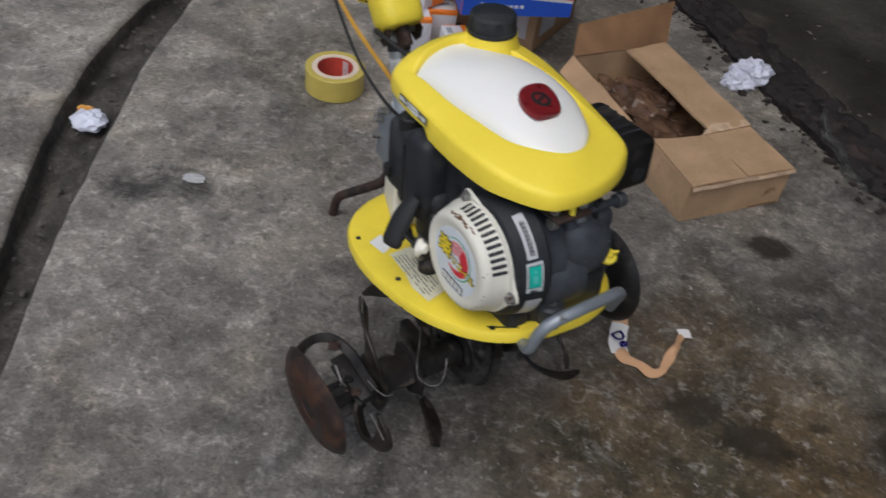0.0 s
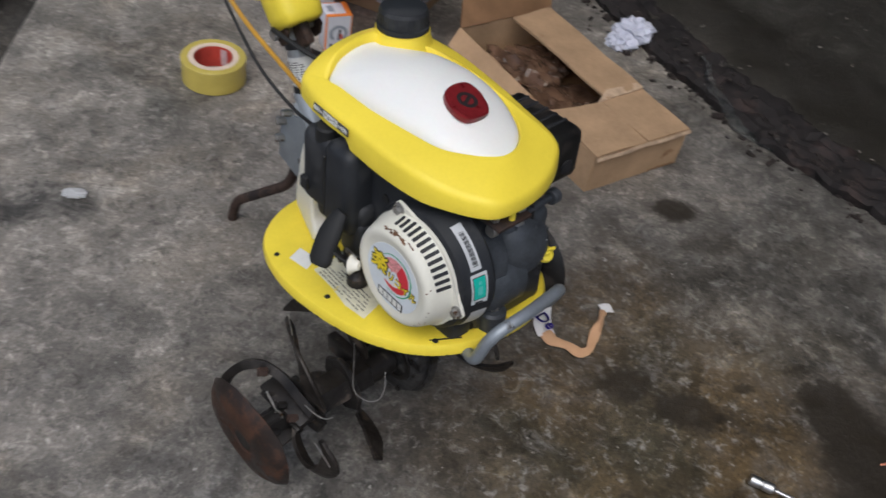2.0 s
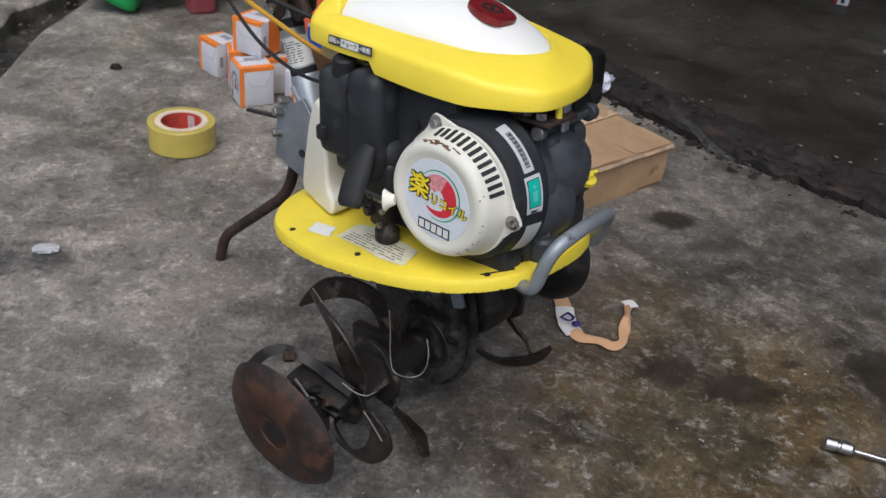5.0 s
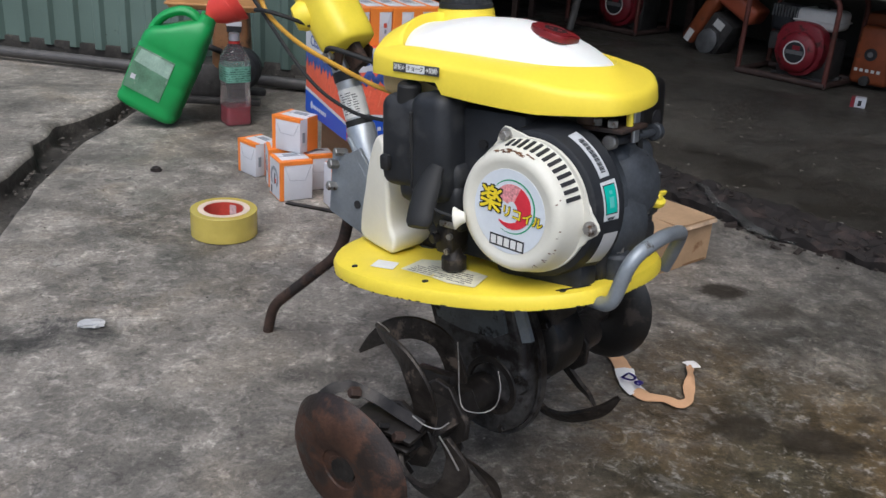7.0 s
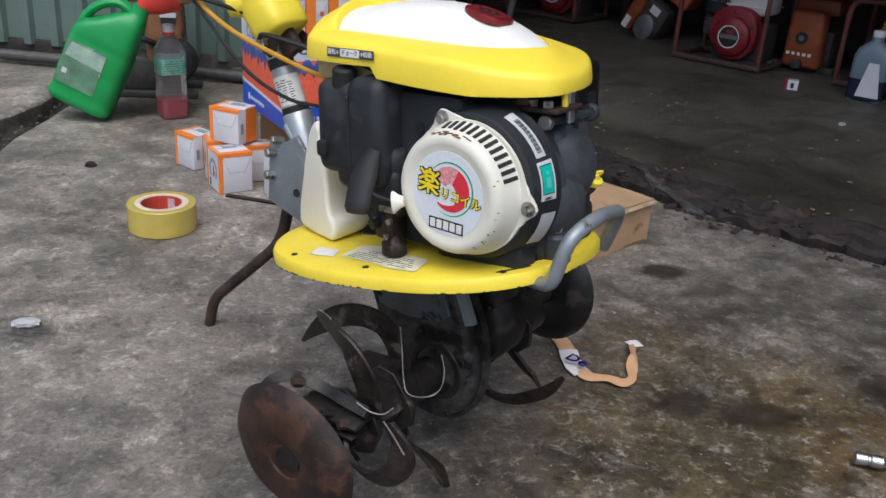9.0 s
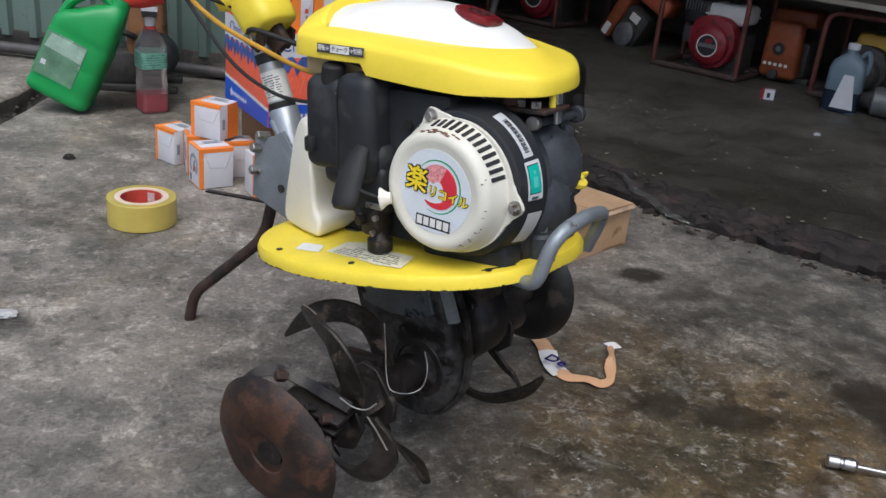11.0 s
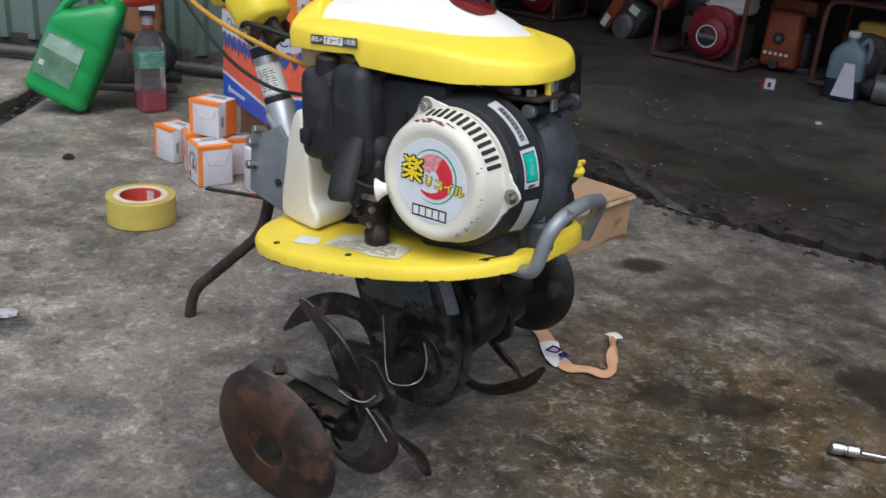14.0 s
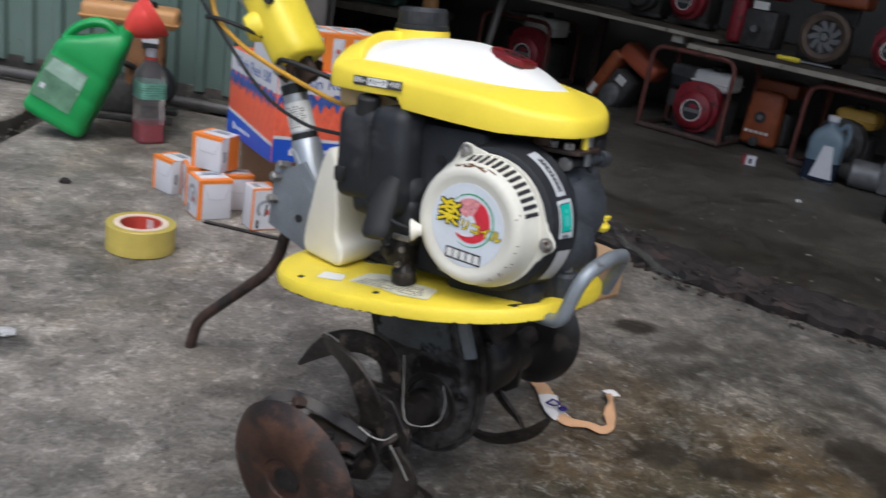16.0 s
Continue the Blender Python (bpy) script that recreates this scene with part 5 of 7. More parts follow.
def blade(pts, width, normal, label="curved dark worn tine", end=0.35):
    """A flat blade along a bent path; normal is its face at the hub, end the share of its width left at the tip."""
    P = smooth_path(pts, 6)
    w, t = width / 2, 0.0022
    n = len(P) - 1
    rad = [1.0 if i < 0.75 * n else 1.0 - (1 - end) * ((i / n - 0.75) / 0.25) ** 1.5 for i in range(n + 1)]
    sec = [(-w, -t), (-w, t), (0, t * 1.3), (w * 0.92, t), (w, 0), (w * 0.92, -t)]
    rings = []
    for i, p in enumerate(P):
        d = (P[min(i + 1, n)] - P[max(i - 1, 0)]).normalized()
        u = Vector(normal)
        u = (u - d * u.dot(d)).normalized()
        sd = d.cross(u)
        rings.append([p + sd * x * rad[i] + u * y for x, y in sec])
    return part("tine", loft(rings), TINE_STEEL, tiller, label)


blade([(-0.03, -0.104, 0.1), (-0.014, -0.107, 0.122), (-0.005, -0.115, 0.152), (-0.01, -0.122, 0.178), (-0.03, -0.119, 0.194), (-0.058, -0.109, 0.197), (-0.088, -0.094, 0.193)], 0.024, (0.3, -1, -0.25), end=0.8)
blade([(-0.044, -0.018, 0.1), (-0.046, -0.019, 0.128), (-0.053, -0.023, 0.152), (-0.066, -0.028, 0.17), (-0.091, -0.034, 0.174), (-0.116, -0.041, 0.166), (-0.136, -0.048, 0.15), (-0.153, -0.055, 0.129)], 0.024, (0.15, -1, 0.1), end=0.15)
blade([(-0.04, -0.112, 0.112), (-0.024, -0.126, 0.102), (-0.006, -0.137, 0.092), (0.018, -0.143, 0.09), (0.042, -0.145, 0.098), (0.056, -0.141, 0.116), (0.055, -0.14, 0.137), (0.042, -0.142, 0.155)], 0.025, (0.3, -0.8, -0.5), end=0.4)
blade([(-0.034, -0.05, 0.1), (-0.033, -0.044, 0.074), (-0.02, -0.036, 0.054), (0.006, -0.038, 0.049), (0.028, -0.045, 0.047), (0.046, -0.054, 0.04)], 0.025, (0.4, -0.6, -0.7), end=0.45)
blade([(-0.05, -0.06, 0.1), (-0.072, -0.06, 0.078), (-0.088, -0.06, 0.05), (-0.086, -0.06, 0.026), (-0.07, -0.056, 0.012)], 0.022, (-0.2, -1, 0), end=0.5)
part("bright_edge", sweep(smooth_path([(0.044, -0.1525, 0.163), (0.053, -0.149, 0.15), (0.062, -0.1445, 0.133)], 4), 0.0008, 6), BARE_EDGE, tiller)
part("bright_edge", sweep(smooth_path([(-0.06, -0.1105, 0.209), (-0.074, -0.103, 0.2065), (-0.092, -0.0935, 0.201)], 4), 0.0007, 6), BARE_EDGE, tiller)
blade([(-0.045, 0.15, 0.1), (-0.066, 0.152, 0.06), (-0.064, 0.154, 0.03), (-0.042, 0.154, 0.015), (-0.012, 0.153, 0.019), (0.016, 0.156, 0.034), (0.034, 0.162, 0.048), (0.046, 0.17, 0.066)], 0.02, (0.32, -0.77, -0.55), end=0.2)
blade([(-0.05, 0.2, 0.1), (-0.05, 0.2, 0.062), (-0.026, 0.198, 0.042), (-0.006, 0.195, 0.034), (0.012, 0.185, 0.026)], 0.015, (0.32, -0.77, -0.55), end=0.3)
disc_prof = [(0, 0.004), (0.014, 0.004), (0.018, 0.001), (0.022, 0.006), (0.035, 0.0095), (0.055, 0.007), (0.068, 0.0), (0.0745, -0.008), (0.0735, -0.009), (0.066, -0.002), (0.053, 0.004), (0.03, 0.006), (0, 0.001)]
DC = Vector((-0.041, -0.1845, 0.1027))
disc_b = lathe([(r * 0.968, h) for r, h in disc_prof], Matrix.Translation(DC) @ frame_to((0.03, -1, -0.12)), 64)
for v in disc_b.verts:
    d = v.co - DC
    d.y = 0
    f_ = math.exp(-((math.degrees(math.atan2(d.z, d.x)) - 42) / 26) ** 2) * max(0.0, d.length / 0.072 - 0.45)
    v.co -= d * 0.16 * f_
    v.co.y += 0.012 * f_
    v.co.y += 0.0018 * noise.noise(v.co * 28)
disc = part("side_disc", disc_b, RUST, tiller, "round rust-brown side disc")
part("disc_nut", cyl(DC, DC + Vector((0, -0.0055, 0)), 0.011, seg=24, bevel=0.001), DARK_STEEL, disc)
part("far_disc", lathe(disc_prof, Matrix.Translation((-0.06, 0.28, 0.11)) @ frame_to((0.0, -1, 0.0)), 48), BLACK_GLOSS, tiller, "round black side disc")
arm = part("disc_arm", sweep(smooth_path([(-0.112, -0.17, 0.1), (-0.108, -0.163, 0.124), (-0.099, -0.15, 0.143), (-0.088, -0.137, 0.148), (-0.078, -0.127, 0.143), (-0.058, -0.12, 0.138), (-0.03, -0.12, 0.136), (-0.002, -0.12, 0.135)], 5), 0, section=[(-0.0055, -0.003), (0.0055, -0.003), (0.0055, 0.003), (-0.0055, 0.003)], up=(0.3, -0.3, 1)), DARK_STEEL, tiller, "bent steel strap carrying the side disc")
part("arm_channel", box((0.074, 0.005, 0.026), m=face_m((-0.04, -0.127, 0.124), (0.98, 0.05, 0.02), (0.0, -0.15, 1)), bevel=0.0015), DARK_STEEL, arm)
part("channel_lip", box((0.07, 0.014, 0.004), m=face_m((-0.04, -0.134, 0.113), (0.98, 0.05, 0.02), (0.0, 1, 0.2)), bevel=0.0015), DARK_STEEL, arm)
part("axle_end", cyl((AX.x, -0.186, AX.z), (AX.x, -0.12, AX.z), 0.0135, seg=6, bevel=0.001), DARK_STEEL, arm)
part("spacer_plate", box((0.046, 0.004, 0.04), m=face_m((-0.03, -0.148, 0.104), (0.95, 0.1, -0.2), (0.1, 0, 1)), bevel=0.0012), DARK_STEEL, arm)
for x, y, z, k in ((-0.074, -0.133, 0.145, 1.2), (-0.056, -0.133, 0.121, 0.9), (-0.034, -0.134, 0.128, 0.9), (-0.014, -0.133, 0.124, 1.1), (-0.02, -0.152, 0.108, 0.9)):
    part("arm_bolt", cyl((x, y, z), (x - 0.004, y - 0.01, z + 0.003), 0.0048 * k, seg=6, bevel=0.001), RUST_ROD if k > 1 else DARK_STEEL, arm)
pin = lathe([(0.0042, -0.001), (0.0062, -0.001), (0.0062, 0.001), (0.0042, 0.001)], Matrix.Translation((-0.033, -0.145, 0.118)) @ frame_to((0.3, -1, 0.2)), 18)
part("cotter_pin", sweep([(-0.039, -0.144, 0.119), (-0.062, -0.142, 0.128)], 0.0016, 6, bm=pin), BOLT, arm)
part("loose_wire", sweep(smooth_path([(-0.0231, -0.052, 0.1916), (-0.0183, -0.0533, 0.1673), (-0.0106, -0.0586, 0.142), (-0.0012, -0.0613, 0.1295), (0.0185, -0.0588, 0.1333), (0.0281, -0.0506, 0.1417), (0.0281, -0.045, 0.1587), (0.0183, -0.0378, 0.1711)], 8), 0.0006, 6), BARE_EDGE, tiller, "thin bright loop of wire")
part("wire_end", sweep(smooth_path([(-0.012, -0.125, 0.145), (0.0, -0.12, 0.138), (0.012, -0.115, 0.138), (0.02, -0.11, 0.146)], 5), 0.0007, 6), BARE_EDGE, tiller)

# ---- loose things in the yard ----
TAPE = mat("clear_yellow_tape", (0.7, 0.565, 0.13), 0.22, var=0.06, scale=30, bump=0.02, trans=0.3, coat=0.25)
CORE = mat("tape_core_card", (0.62, 0.5, 0.4), 0.7, var=0.1, scale=50)
CORE_RED = mat("core_print_red", (0.5, 0.06, 0.04), 0.5, var=0.15, scale=60, bump=0.02)
tape = thing("packing_tape", "roll of clear yellow packing tape lying flat on concrete", "tape roll", Matrix.Translation((-0.189, 1.61, 0.0015)) @ Matrix.Diagonal((0.95, 0.95, 0.95, 1)))
rs = [(0.05, 0.0), (0.0598, 0.0), (0.0606, 0.001)]
for i in range(1, 9):
    rs += [(0.0606, i * 0.0055 - 0.001), (0.0604, i * 0.0055)] if i == 3 else [(0.0606, i * 0.0055)]
rs += [(0.0606, 0.0465), (0.0598, 0.0475), (0.047, 0.0475), (0.047, 0.0)]
part("tape_wind", lathe(rs, seg=72), TAPE, tape)
core = part("tape_core", lathe([(0.0468, 0.0), (0.0468, 0.0478), (0.0365, 0.0478), (0.0365, 0.0)], seg=64), CORE, tape, "thick pale cardboard core")
part("core_print", lathe([(0.0364, 0.002), (0.0361, 0.002), (0.0361, 0.0465), (0.0364, 0.0465)], seg=48, arc=(20, 330)), CORE_RED, core)
part("print_mark", lathe([(0.036, 0.006), (0.0358, 0.006), (0.0358, 0.042), (0.036, 0.042)], seg=6, arc=(52, 74)), mat("faded_print", (0.55, 0.4, 0.4), 0.6, var=0.3, scale=160), core)

# torn packing-paper strip with purple writing
STRIP = mat("kraft_strip", (0.56, 0.33, 0.18), 0.75, var=0.12, scale=30, bump=0.15)
STRIP_W = mat("white_strip", (0.7, 0.68, 0.67), 0.7, var=0.06, scale=40, bump=0.1)
PURPLE = mat("purple_ink", (0.05, 0.03, 0.3), 0.6, var=0.15, bump=0)


def ribbon(pts, width, material, name, parent, label="", thick=0.0012, curl=0.004):
    P = smooth_path(pts, 6)
    rings = []
    for i, p in enumerate(P):
        d = (P[min(i + 1, len(P) - 1)] - P[max(i - 1, 0)]).normalized()
        sd = Vector((-d.y, d.x, 0)).normalized()
        w = (width(i / (len(P) - 1)) if callable(width) else width) / 2
        rag = 0.0012 * noise.noise(p * 90)
        up = Vector((0, 0, curl * (0.5 + noise.noise(p * 25))))
        rings.append([p - sd * (w + rag), p + up * 0.6, p + sd * (w - rag) + up * 0.3, p + sd * (w - rag) + up * 0.3 + Vector((0, 0, thick)), p + up * 0.6 + Vector((0, 0, thick)), p - sd * (w + rag) + Vector((0, 0, thick))])
    return part(name, loft(rings), material, parent, label, sharp=60)


strip = thing("paper_strip", "torn brown paper strip with a white end and purple letters", "paper", Matrix.Translation((0.334, 1.022, 0.001)))
ribbon([(0.012, 0.1, 0.004), (0.011, 0.075, 0.005), (0.009, 0.046, 0.004)], 0.022, STRIP, "strip_head", strip)
ribbon([(0.009, 0.05, 0.0055), (0.006, 0.035, 0.0045), (0.003, 0.012, 0.0035), (0.006, -0.006, 0.0025)], 0.026, STRIP_W, "white_end", strip)
ribbon([(0.005, -0.001, 0.002), (0.014, -0.016, 0.002), (0.034, -0.026, 0.004), (0.05, -0.036, 0.002), (0.066, -0.03, 0.004), (0.078, -0.006, 0.003), (0.09, 0.016, 0.007), (0.1, 0.038, 0.008)], lambda s: 0.018 - 0.007 * s + 0.003 * math.sin(s * 19), STRIP, "strip_tail", strip, curl=0.011)
ribbon([(0.095, 0.042, 0.011), (0.114, 0.046, 0.01)], 0.016, STRIP_W, "white_tip", strip)
for k in (-0.0009, 0.0, 0.0009):
    words("strip_letters", "De", 0.026, PURPLE, strip, face_m((0.006 + k, 0.014 + k * 0.4, 0.0125), (0.1, -1, 0), (1, 0.1, 0)) @ Matrix.Rotation(radians(28), 4, "Z"))

# open cardboard carton with loose packing
bx = Vector((0.19, 0.097, 0)).normalized()
by = Vector((-bx.y, bx.x, 0))
CB = Matrix(((bx.x, by.x, 0, 0.466), (bx.y, by.y, 0, 1.349), (0, 0, 1, 0.001), (0, 0, 0, 1)))
carton = thing("open_carton", "open brown cardboard carton with torn flaps, half full of dirty packing", "cardboard box", CB)
BW, BL, BH = 0.209, 0.425, 0.077


def sheet_of(corners, t=0.004, n=(6, 6), warp=0.002, seed=0.0, bend=None):
    """A board between four corners, with thickness and a little warp."""
    a, b, c, d = [Vector(p) for p in corners]
    nor = (b - a).cross(d - a).normalized()
    bm = bmesh.new()
    grids = []
    for side in (0, 1):
        g = []
        for j in range(n[1] + 1):
            row = []
            for i in range(n[0] + 1):
                u, v = i / n[0], j / n[1]
                p = a.lerp(b, u).lerp(d.lerp(c, u), v)
                k = warp * noise.noise((p.x * 14 + seed, p.y * 14, p.z * 14)) + (bend(u, v) if bend else 0)
                row.append(bm.verts.new(p + nor * (k + (t if side else 0))))
            g.append(row)
        grids.append(g)
    for g in grids:
        for j in range(n[1]):
            for i in range(n[0]):
                bm.faces.new((g[j][i], g[j][i + 1], g[j + 1][i + 1], g[j + 1][i]))
    A, B = grids
    rim = [(0, i) for i in range(n[0])] + [(j, n[0]) for j in range(n[1])] + [(n[1], i) for i in range(n[0], 0, -1)] + [(j, 0) for j in range(n[1], 0, -1)]
    for (j0, i0), (j1, i1) in zip(rim, rim[1:] + rim[:1]):
        bm.faces.new((A[j0][i0], A[j1][i1], B[j1][i1], B[j0][i0]))
    return bm


TORN = mat("torn_card", (0.5, 0.36, 0.24), 0.9, var=0.25, scale=60)
# bottom and raised flap take the darker board, with shade in its colour
part("bottom_panel", sheet_of([(0, 0, 0), (BW, 0, 0), (BW, BL, 0), (0, BL, 0)]), CARDBOARD_SHADED, carton)
part("end_panel", sheet_of([(0, 0.0, 0), (0, 0, BH), (BW, 0, BH), (BW, 0, 0)], 0.004, seed=1), CARDBOARD, carton)
part("end_panel", sheet_of([(0, BL, 0), (BW, BL, 0), (BW, BL, BH), (0, BL, BH)], -0.004, seed=2), CARDBOARD, carton)
part("side_panel", sheet_of([(0, 0, 0), (0, BL, 0), (0, BL, BH - 0.004), (0, 0, BH)], -0.004, (8, 4), 0.005, 3), CARDBOARD, carton)
part("side_panel", sheet_of([(BW, 0, 0), (BW, 0, BH), (BW, BL, BH), (BW, BL, 0)], -0.004, (4, 8), 0.003, 4), CARDBOARD, carton)
part("closed_flap", sheet_of([(-0.004, -0.004, BH), (BW * 0.53, -0.004, BH + 0.001), (BW * 0.5, 0.118, BH + 0.002), (0.0, 0.135, BH)], 0.004, (8, 8), 0.004, 5), CARDBOARD, carton, "closed top flap with a torn seam")
part("closed_flap", sheet_of([(BW * 0.535, -0.004, BH + 0.001), (BW + 0.004, -0.004, BH), (BW + 0.002, 0.128, BH), (BW * 0.505, 0.12, BH + 0.002)], 0.004, (8, 8), 0.003, 6), CARDBOARD, carton)
part("long_flap", sheet_of([(BW * 0.56, 0.12, BH + 0.005), (BW + 0.003, 0.13, BH + 0.003), (BW + 0.003, BL, BH + 0.004), (BW * 0.5, BL - 0.02, BH + 0.01)], 0.004, (6, 10), 0.004, 7), CARDBOARD, carton, "long folded top flap")
part("torn_edge", sheet_of([(BW * 0.45, 0.118, BH + 0.006), (BW * 1.0, 0.124, BH + 0.0085), (BW * 0.99, 0.142, BH + 0.0085), (BW * 0.62, 0.14, BH + 0.0085)], 0.002, (12, 3), 0.007, 8), TORN, carton)
part("raised_flap", sheet_of([(-0.005, BL, BH), (BW + 0.01, BL + 0.005, BH), (BW + 0.03, BL + 0.045, BH + 0.075), (0.015, BL + 0.035, BH + 0.05)], 0.004, (8, 4), 0.006, 9), CARDBOARD_SHADED, carton, "raised end flap")
part("worn_rim", sheet_of([(-0.006, -0.008, BH - 0.004), (BW + 0.005, -0.008, BH - 0.004), (BW + 0.005, -0.006, BH + 0.002), (-0.006, -0.006, BH + 0.002)], 0.0015, (24, 2), 0.006, 12), TORN, carton, "frayed front rim")
part("side_flap", sheet_of([(-0.003, 0.14, BH), (-0.003, BL, BH), (-0.03, BL - 0.01, BH - 0.03), (-0.022, 0.16, BH - 0.03)], 0.004, (10, 3), 0.006, 10), CARDBOARD, carton)


def crumple(size, seed, n=3, amp=0.35):
    bm = bmesh.new()
    bmesh.ops.create_icosphere(bm, subdivisions=n, radius=1.0)
    for v in bm.verts:
        p = v.co.copy()
        k = 1 + amp * (1 - 2 * abs(noise.noise(p * 1.7 + Vector((seed, 0, 0))))) + amp * 0.7 * noise.noise(p * 4.3 + Vector((0, seed, 0)))
        v.co = Vector((p.x * k * size[0], p.y * k * size[1], max(p.z * k, -0.55) * size[2]))
    return bm


WRAP = mat("dirty_plastic_wrap", (0.11, 0.064, 0.04), 0.2, var=0.55, scale=30, bump=0.3, wear=(0.4, 0.33, 0.26), wear_at=0.6, wear_scale=40, wear_rough=0.2)
packing = thing("packing_wrap", "crumpled dirty brown plastic packing in the carton", "packing", CB)
part("wrap_ball", crumple((0.04, 0.075, 0.034), 3.1, 4), WRAP, packing, m=Matrix.Translation((0.06, 0.31, 0.024)), sharp=18)
part("wrap_fold", crumple((0.05, 0.04, 0.02), 7.7, 4), WRAP, packing, m=Matrix.Translation((0.065, 0.2, 0.016)), sharp=18)
part("wrap_sheet", sheet_of([(0.012, 0.11, 0.045), (0.16, 0.11, 0.03), (0.17, 0.27, 0.02), (0.012, 0.27, 0.05)], 0.001, (22, 22), 0.035, 2.2), WRAP, packing, sharp=18)
part("wrap_fold", crumple((0.045, 0.05, 0.024), 9.3, 4), WRAP, packing, m=Matrix.Translation((0.13, 0.33, 0.02)), sharp=18)

# crumpled paper and clear film by the slab edge
PAPER_BLUE = mat("bluish_white_paper", (0.62, 0.63, 0.72), 0.6, var=0.1, scale=30, bump=0.15)
for (x, y, z, s, sd, nm) in ((0.668, 1.86, 0.022, 0.032, 1.0, "crumpled_paper"), (0.64, 1.835, 0.012, 0.024, 5.0, "crumpled_paper")):
    ob = part(nm, crumple((s, s * 0.8, s * 0.75), sd, 4, 0.5), PAPER_BLUE, m=Matrix.Translation((x, y, z)), sharp=12)
    tagged(ob, "crumpled bluish-white paper lying by the slab edge", "paper", "paper scraps")
FILM = mat("clear_film", (0.62, 0.62, 0.6), 0.1, var=0.5, scale=70, bump=1.0, trans=0.95, ior=1.14)
fp = [(0.795, 1.785, 0.03), (0.79, 1.745, 0.032), (0.792, 1.7, 0.03), (0.79, 1.66, 0.024), (0.797, 1.62, 0.02), (0.81, 1.575, 0.012), (0.832, 1.54, 0.006), (0.855, 1.515, 0.003), (0.875, 1.5, 0.003)]
film = thing("plastic_film", "strip of clear crinkled plastic film over the slab edge", "film")
for k, (w0, off) in enumerate(((0.013, 0.0), (0.008, 0.008), (0.007, -0.009))):
    wav = [(x + off + 0.006 * math.sin(i * 1.9 + k * 2), y + 0.004 * math.cos(i * 2.3 + k), z + 0.002 + 0.0015 * math.sin(i * 2.7 + k)) for i, (x, y, z) in enumerate(fp[k:])]
    ribbon(wav, lambda u, w0=w0, k=k: w0 * (0.45 + 0.95 * u + 0.35 * math.sin(u * 33 + k)), FILM, "film_strand", film, curl=0.006, thick=0.0005)
tagged(part("twig", sweep(smooth_path([(0.56, 2.03, 0.04), (0.58, 1.99, 0.055), (0.6, 1.96, 0.05), (0.61, 1.92, 0.04)]), 0.0022, 6), SILL), "bent dry twig on the dark edging strip", "twig")

# chrome extension bar and hand tools
CHROME = mat("chrome", (0.5, 0.5, 0.5), 0.4, metal=1.0, var=0.08, scale=60, bump=0.02)
tdir = (Vector((0.741, 0.681, 0)) - Vector((0.576, 0.776, 0))).normalized()
tb0 = Vector((0.574, 0.777, 0.0105))
ext = thing("socket_driver", "long chrome socket driver with a dark handle on the concrete", "tool", face_m(tb0, tdir, (0, 0, 1)))
part("socket", lathe([(0, 0), (0.0065, 0), (0.0075, 0.001), (0.0075, 0.013), (0.0062, 0.0145), (0.0062, 0.0165), (0.0075, 0.018), (0.0075, 0.03), (0.005, 0.0325), (0.004, 0.034)], frame_to((1, 0, 0)), 24), CHROME, ext)
part("shaft", cyl((0.03, -0.001, 0), (0.21, -0.004, 0), 0.003, seg=12), CHROME, ext)
part("driver_handle", lathe([(0, 0), (0.006, 0), (0.009, 0.01), (0.0095, 0.06), (0.0085, 0.08), (0, 0.082)], Matrix.Translation((0.2, -0.003, 0)) @ frame_to((1, 0, 0)), 18), RUBBER, ext)
RED_GRIP = mat("red_grip", (0.5, 0.04, 0.02), 0.4, var=0.12, scale=40)
pl = thing("pliers", "pair of pliers with red grips on the concrete", "pliers", Matrix.Translation((0.625, 0.685, 0.008)) @ Matrix.Rotation(radians(-115), 4, "Z"))
for s_ in (-1, 1):
    part("grip", sweep(smooth_path([(0.0, 0.007 * s_, 0), (0.03, 0.014 * s_, 0), (0.07, 0.012 * s_, 0), (0.1, 0.005 * s_, 0)]), 0.0055, 10), RED_GRIP, pl)
part("jaw", box((0.05, 0.018, 0.009), (0.125, 0, 0), bevel=0.003), DARK_STEEL, pl)
cw = thing("wire_cutter", "black and yellow wire cutter with loose copper wire", "tool", Matrix.Translation((0.815, 0.745, 0.008)) @ Matrix.Rotation(radians(-60), 4, "Z"))
part("handle", lathe([(0, 0), (0.006, 0), (0.009, 0.004), (0.008, 0.03), (0.0085, 0.09), (0, 0.094)], frame_to((1, 0, 0)), 14), RUBBER, cw)
part("end_cap", lathe([(0, -0.012), (0.006, -0.012), (0.009, -0.008), (0.0085, 0.0), (0, 0.0)], frame_to((1, 0, 0)), 14), YELLOW_PLASTIC, cw)
part("copper_wire", sweep(smooth_path([(-0.012, 0.0, 0), (-0.03, 0.012, 0.006), (-0.045, 0.004, 0.01), (-0.06, 0.01, 0.004), (-0.07, -0.004, -0.004)]), 0.0012, 6), mat("copper", (0.5, 0.2, 0.12), 0.35, metal=0.8, var=0.1), cw)

# litter
BIT = mat("white_scrap", (0.4, 0.4, 0.4), 0.5, var=0.1, scale=60, bump=0.1)
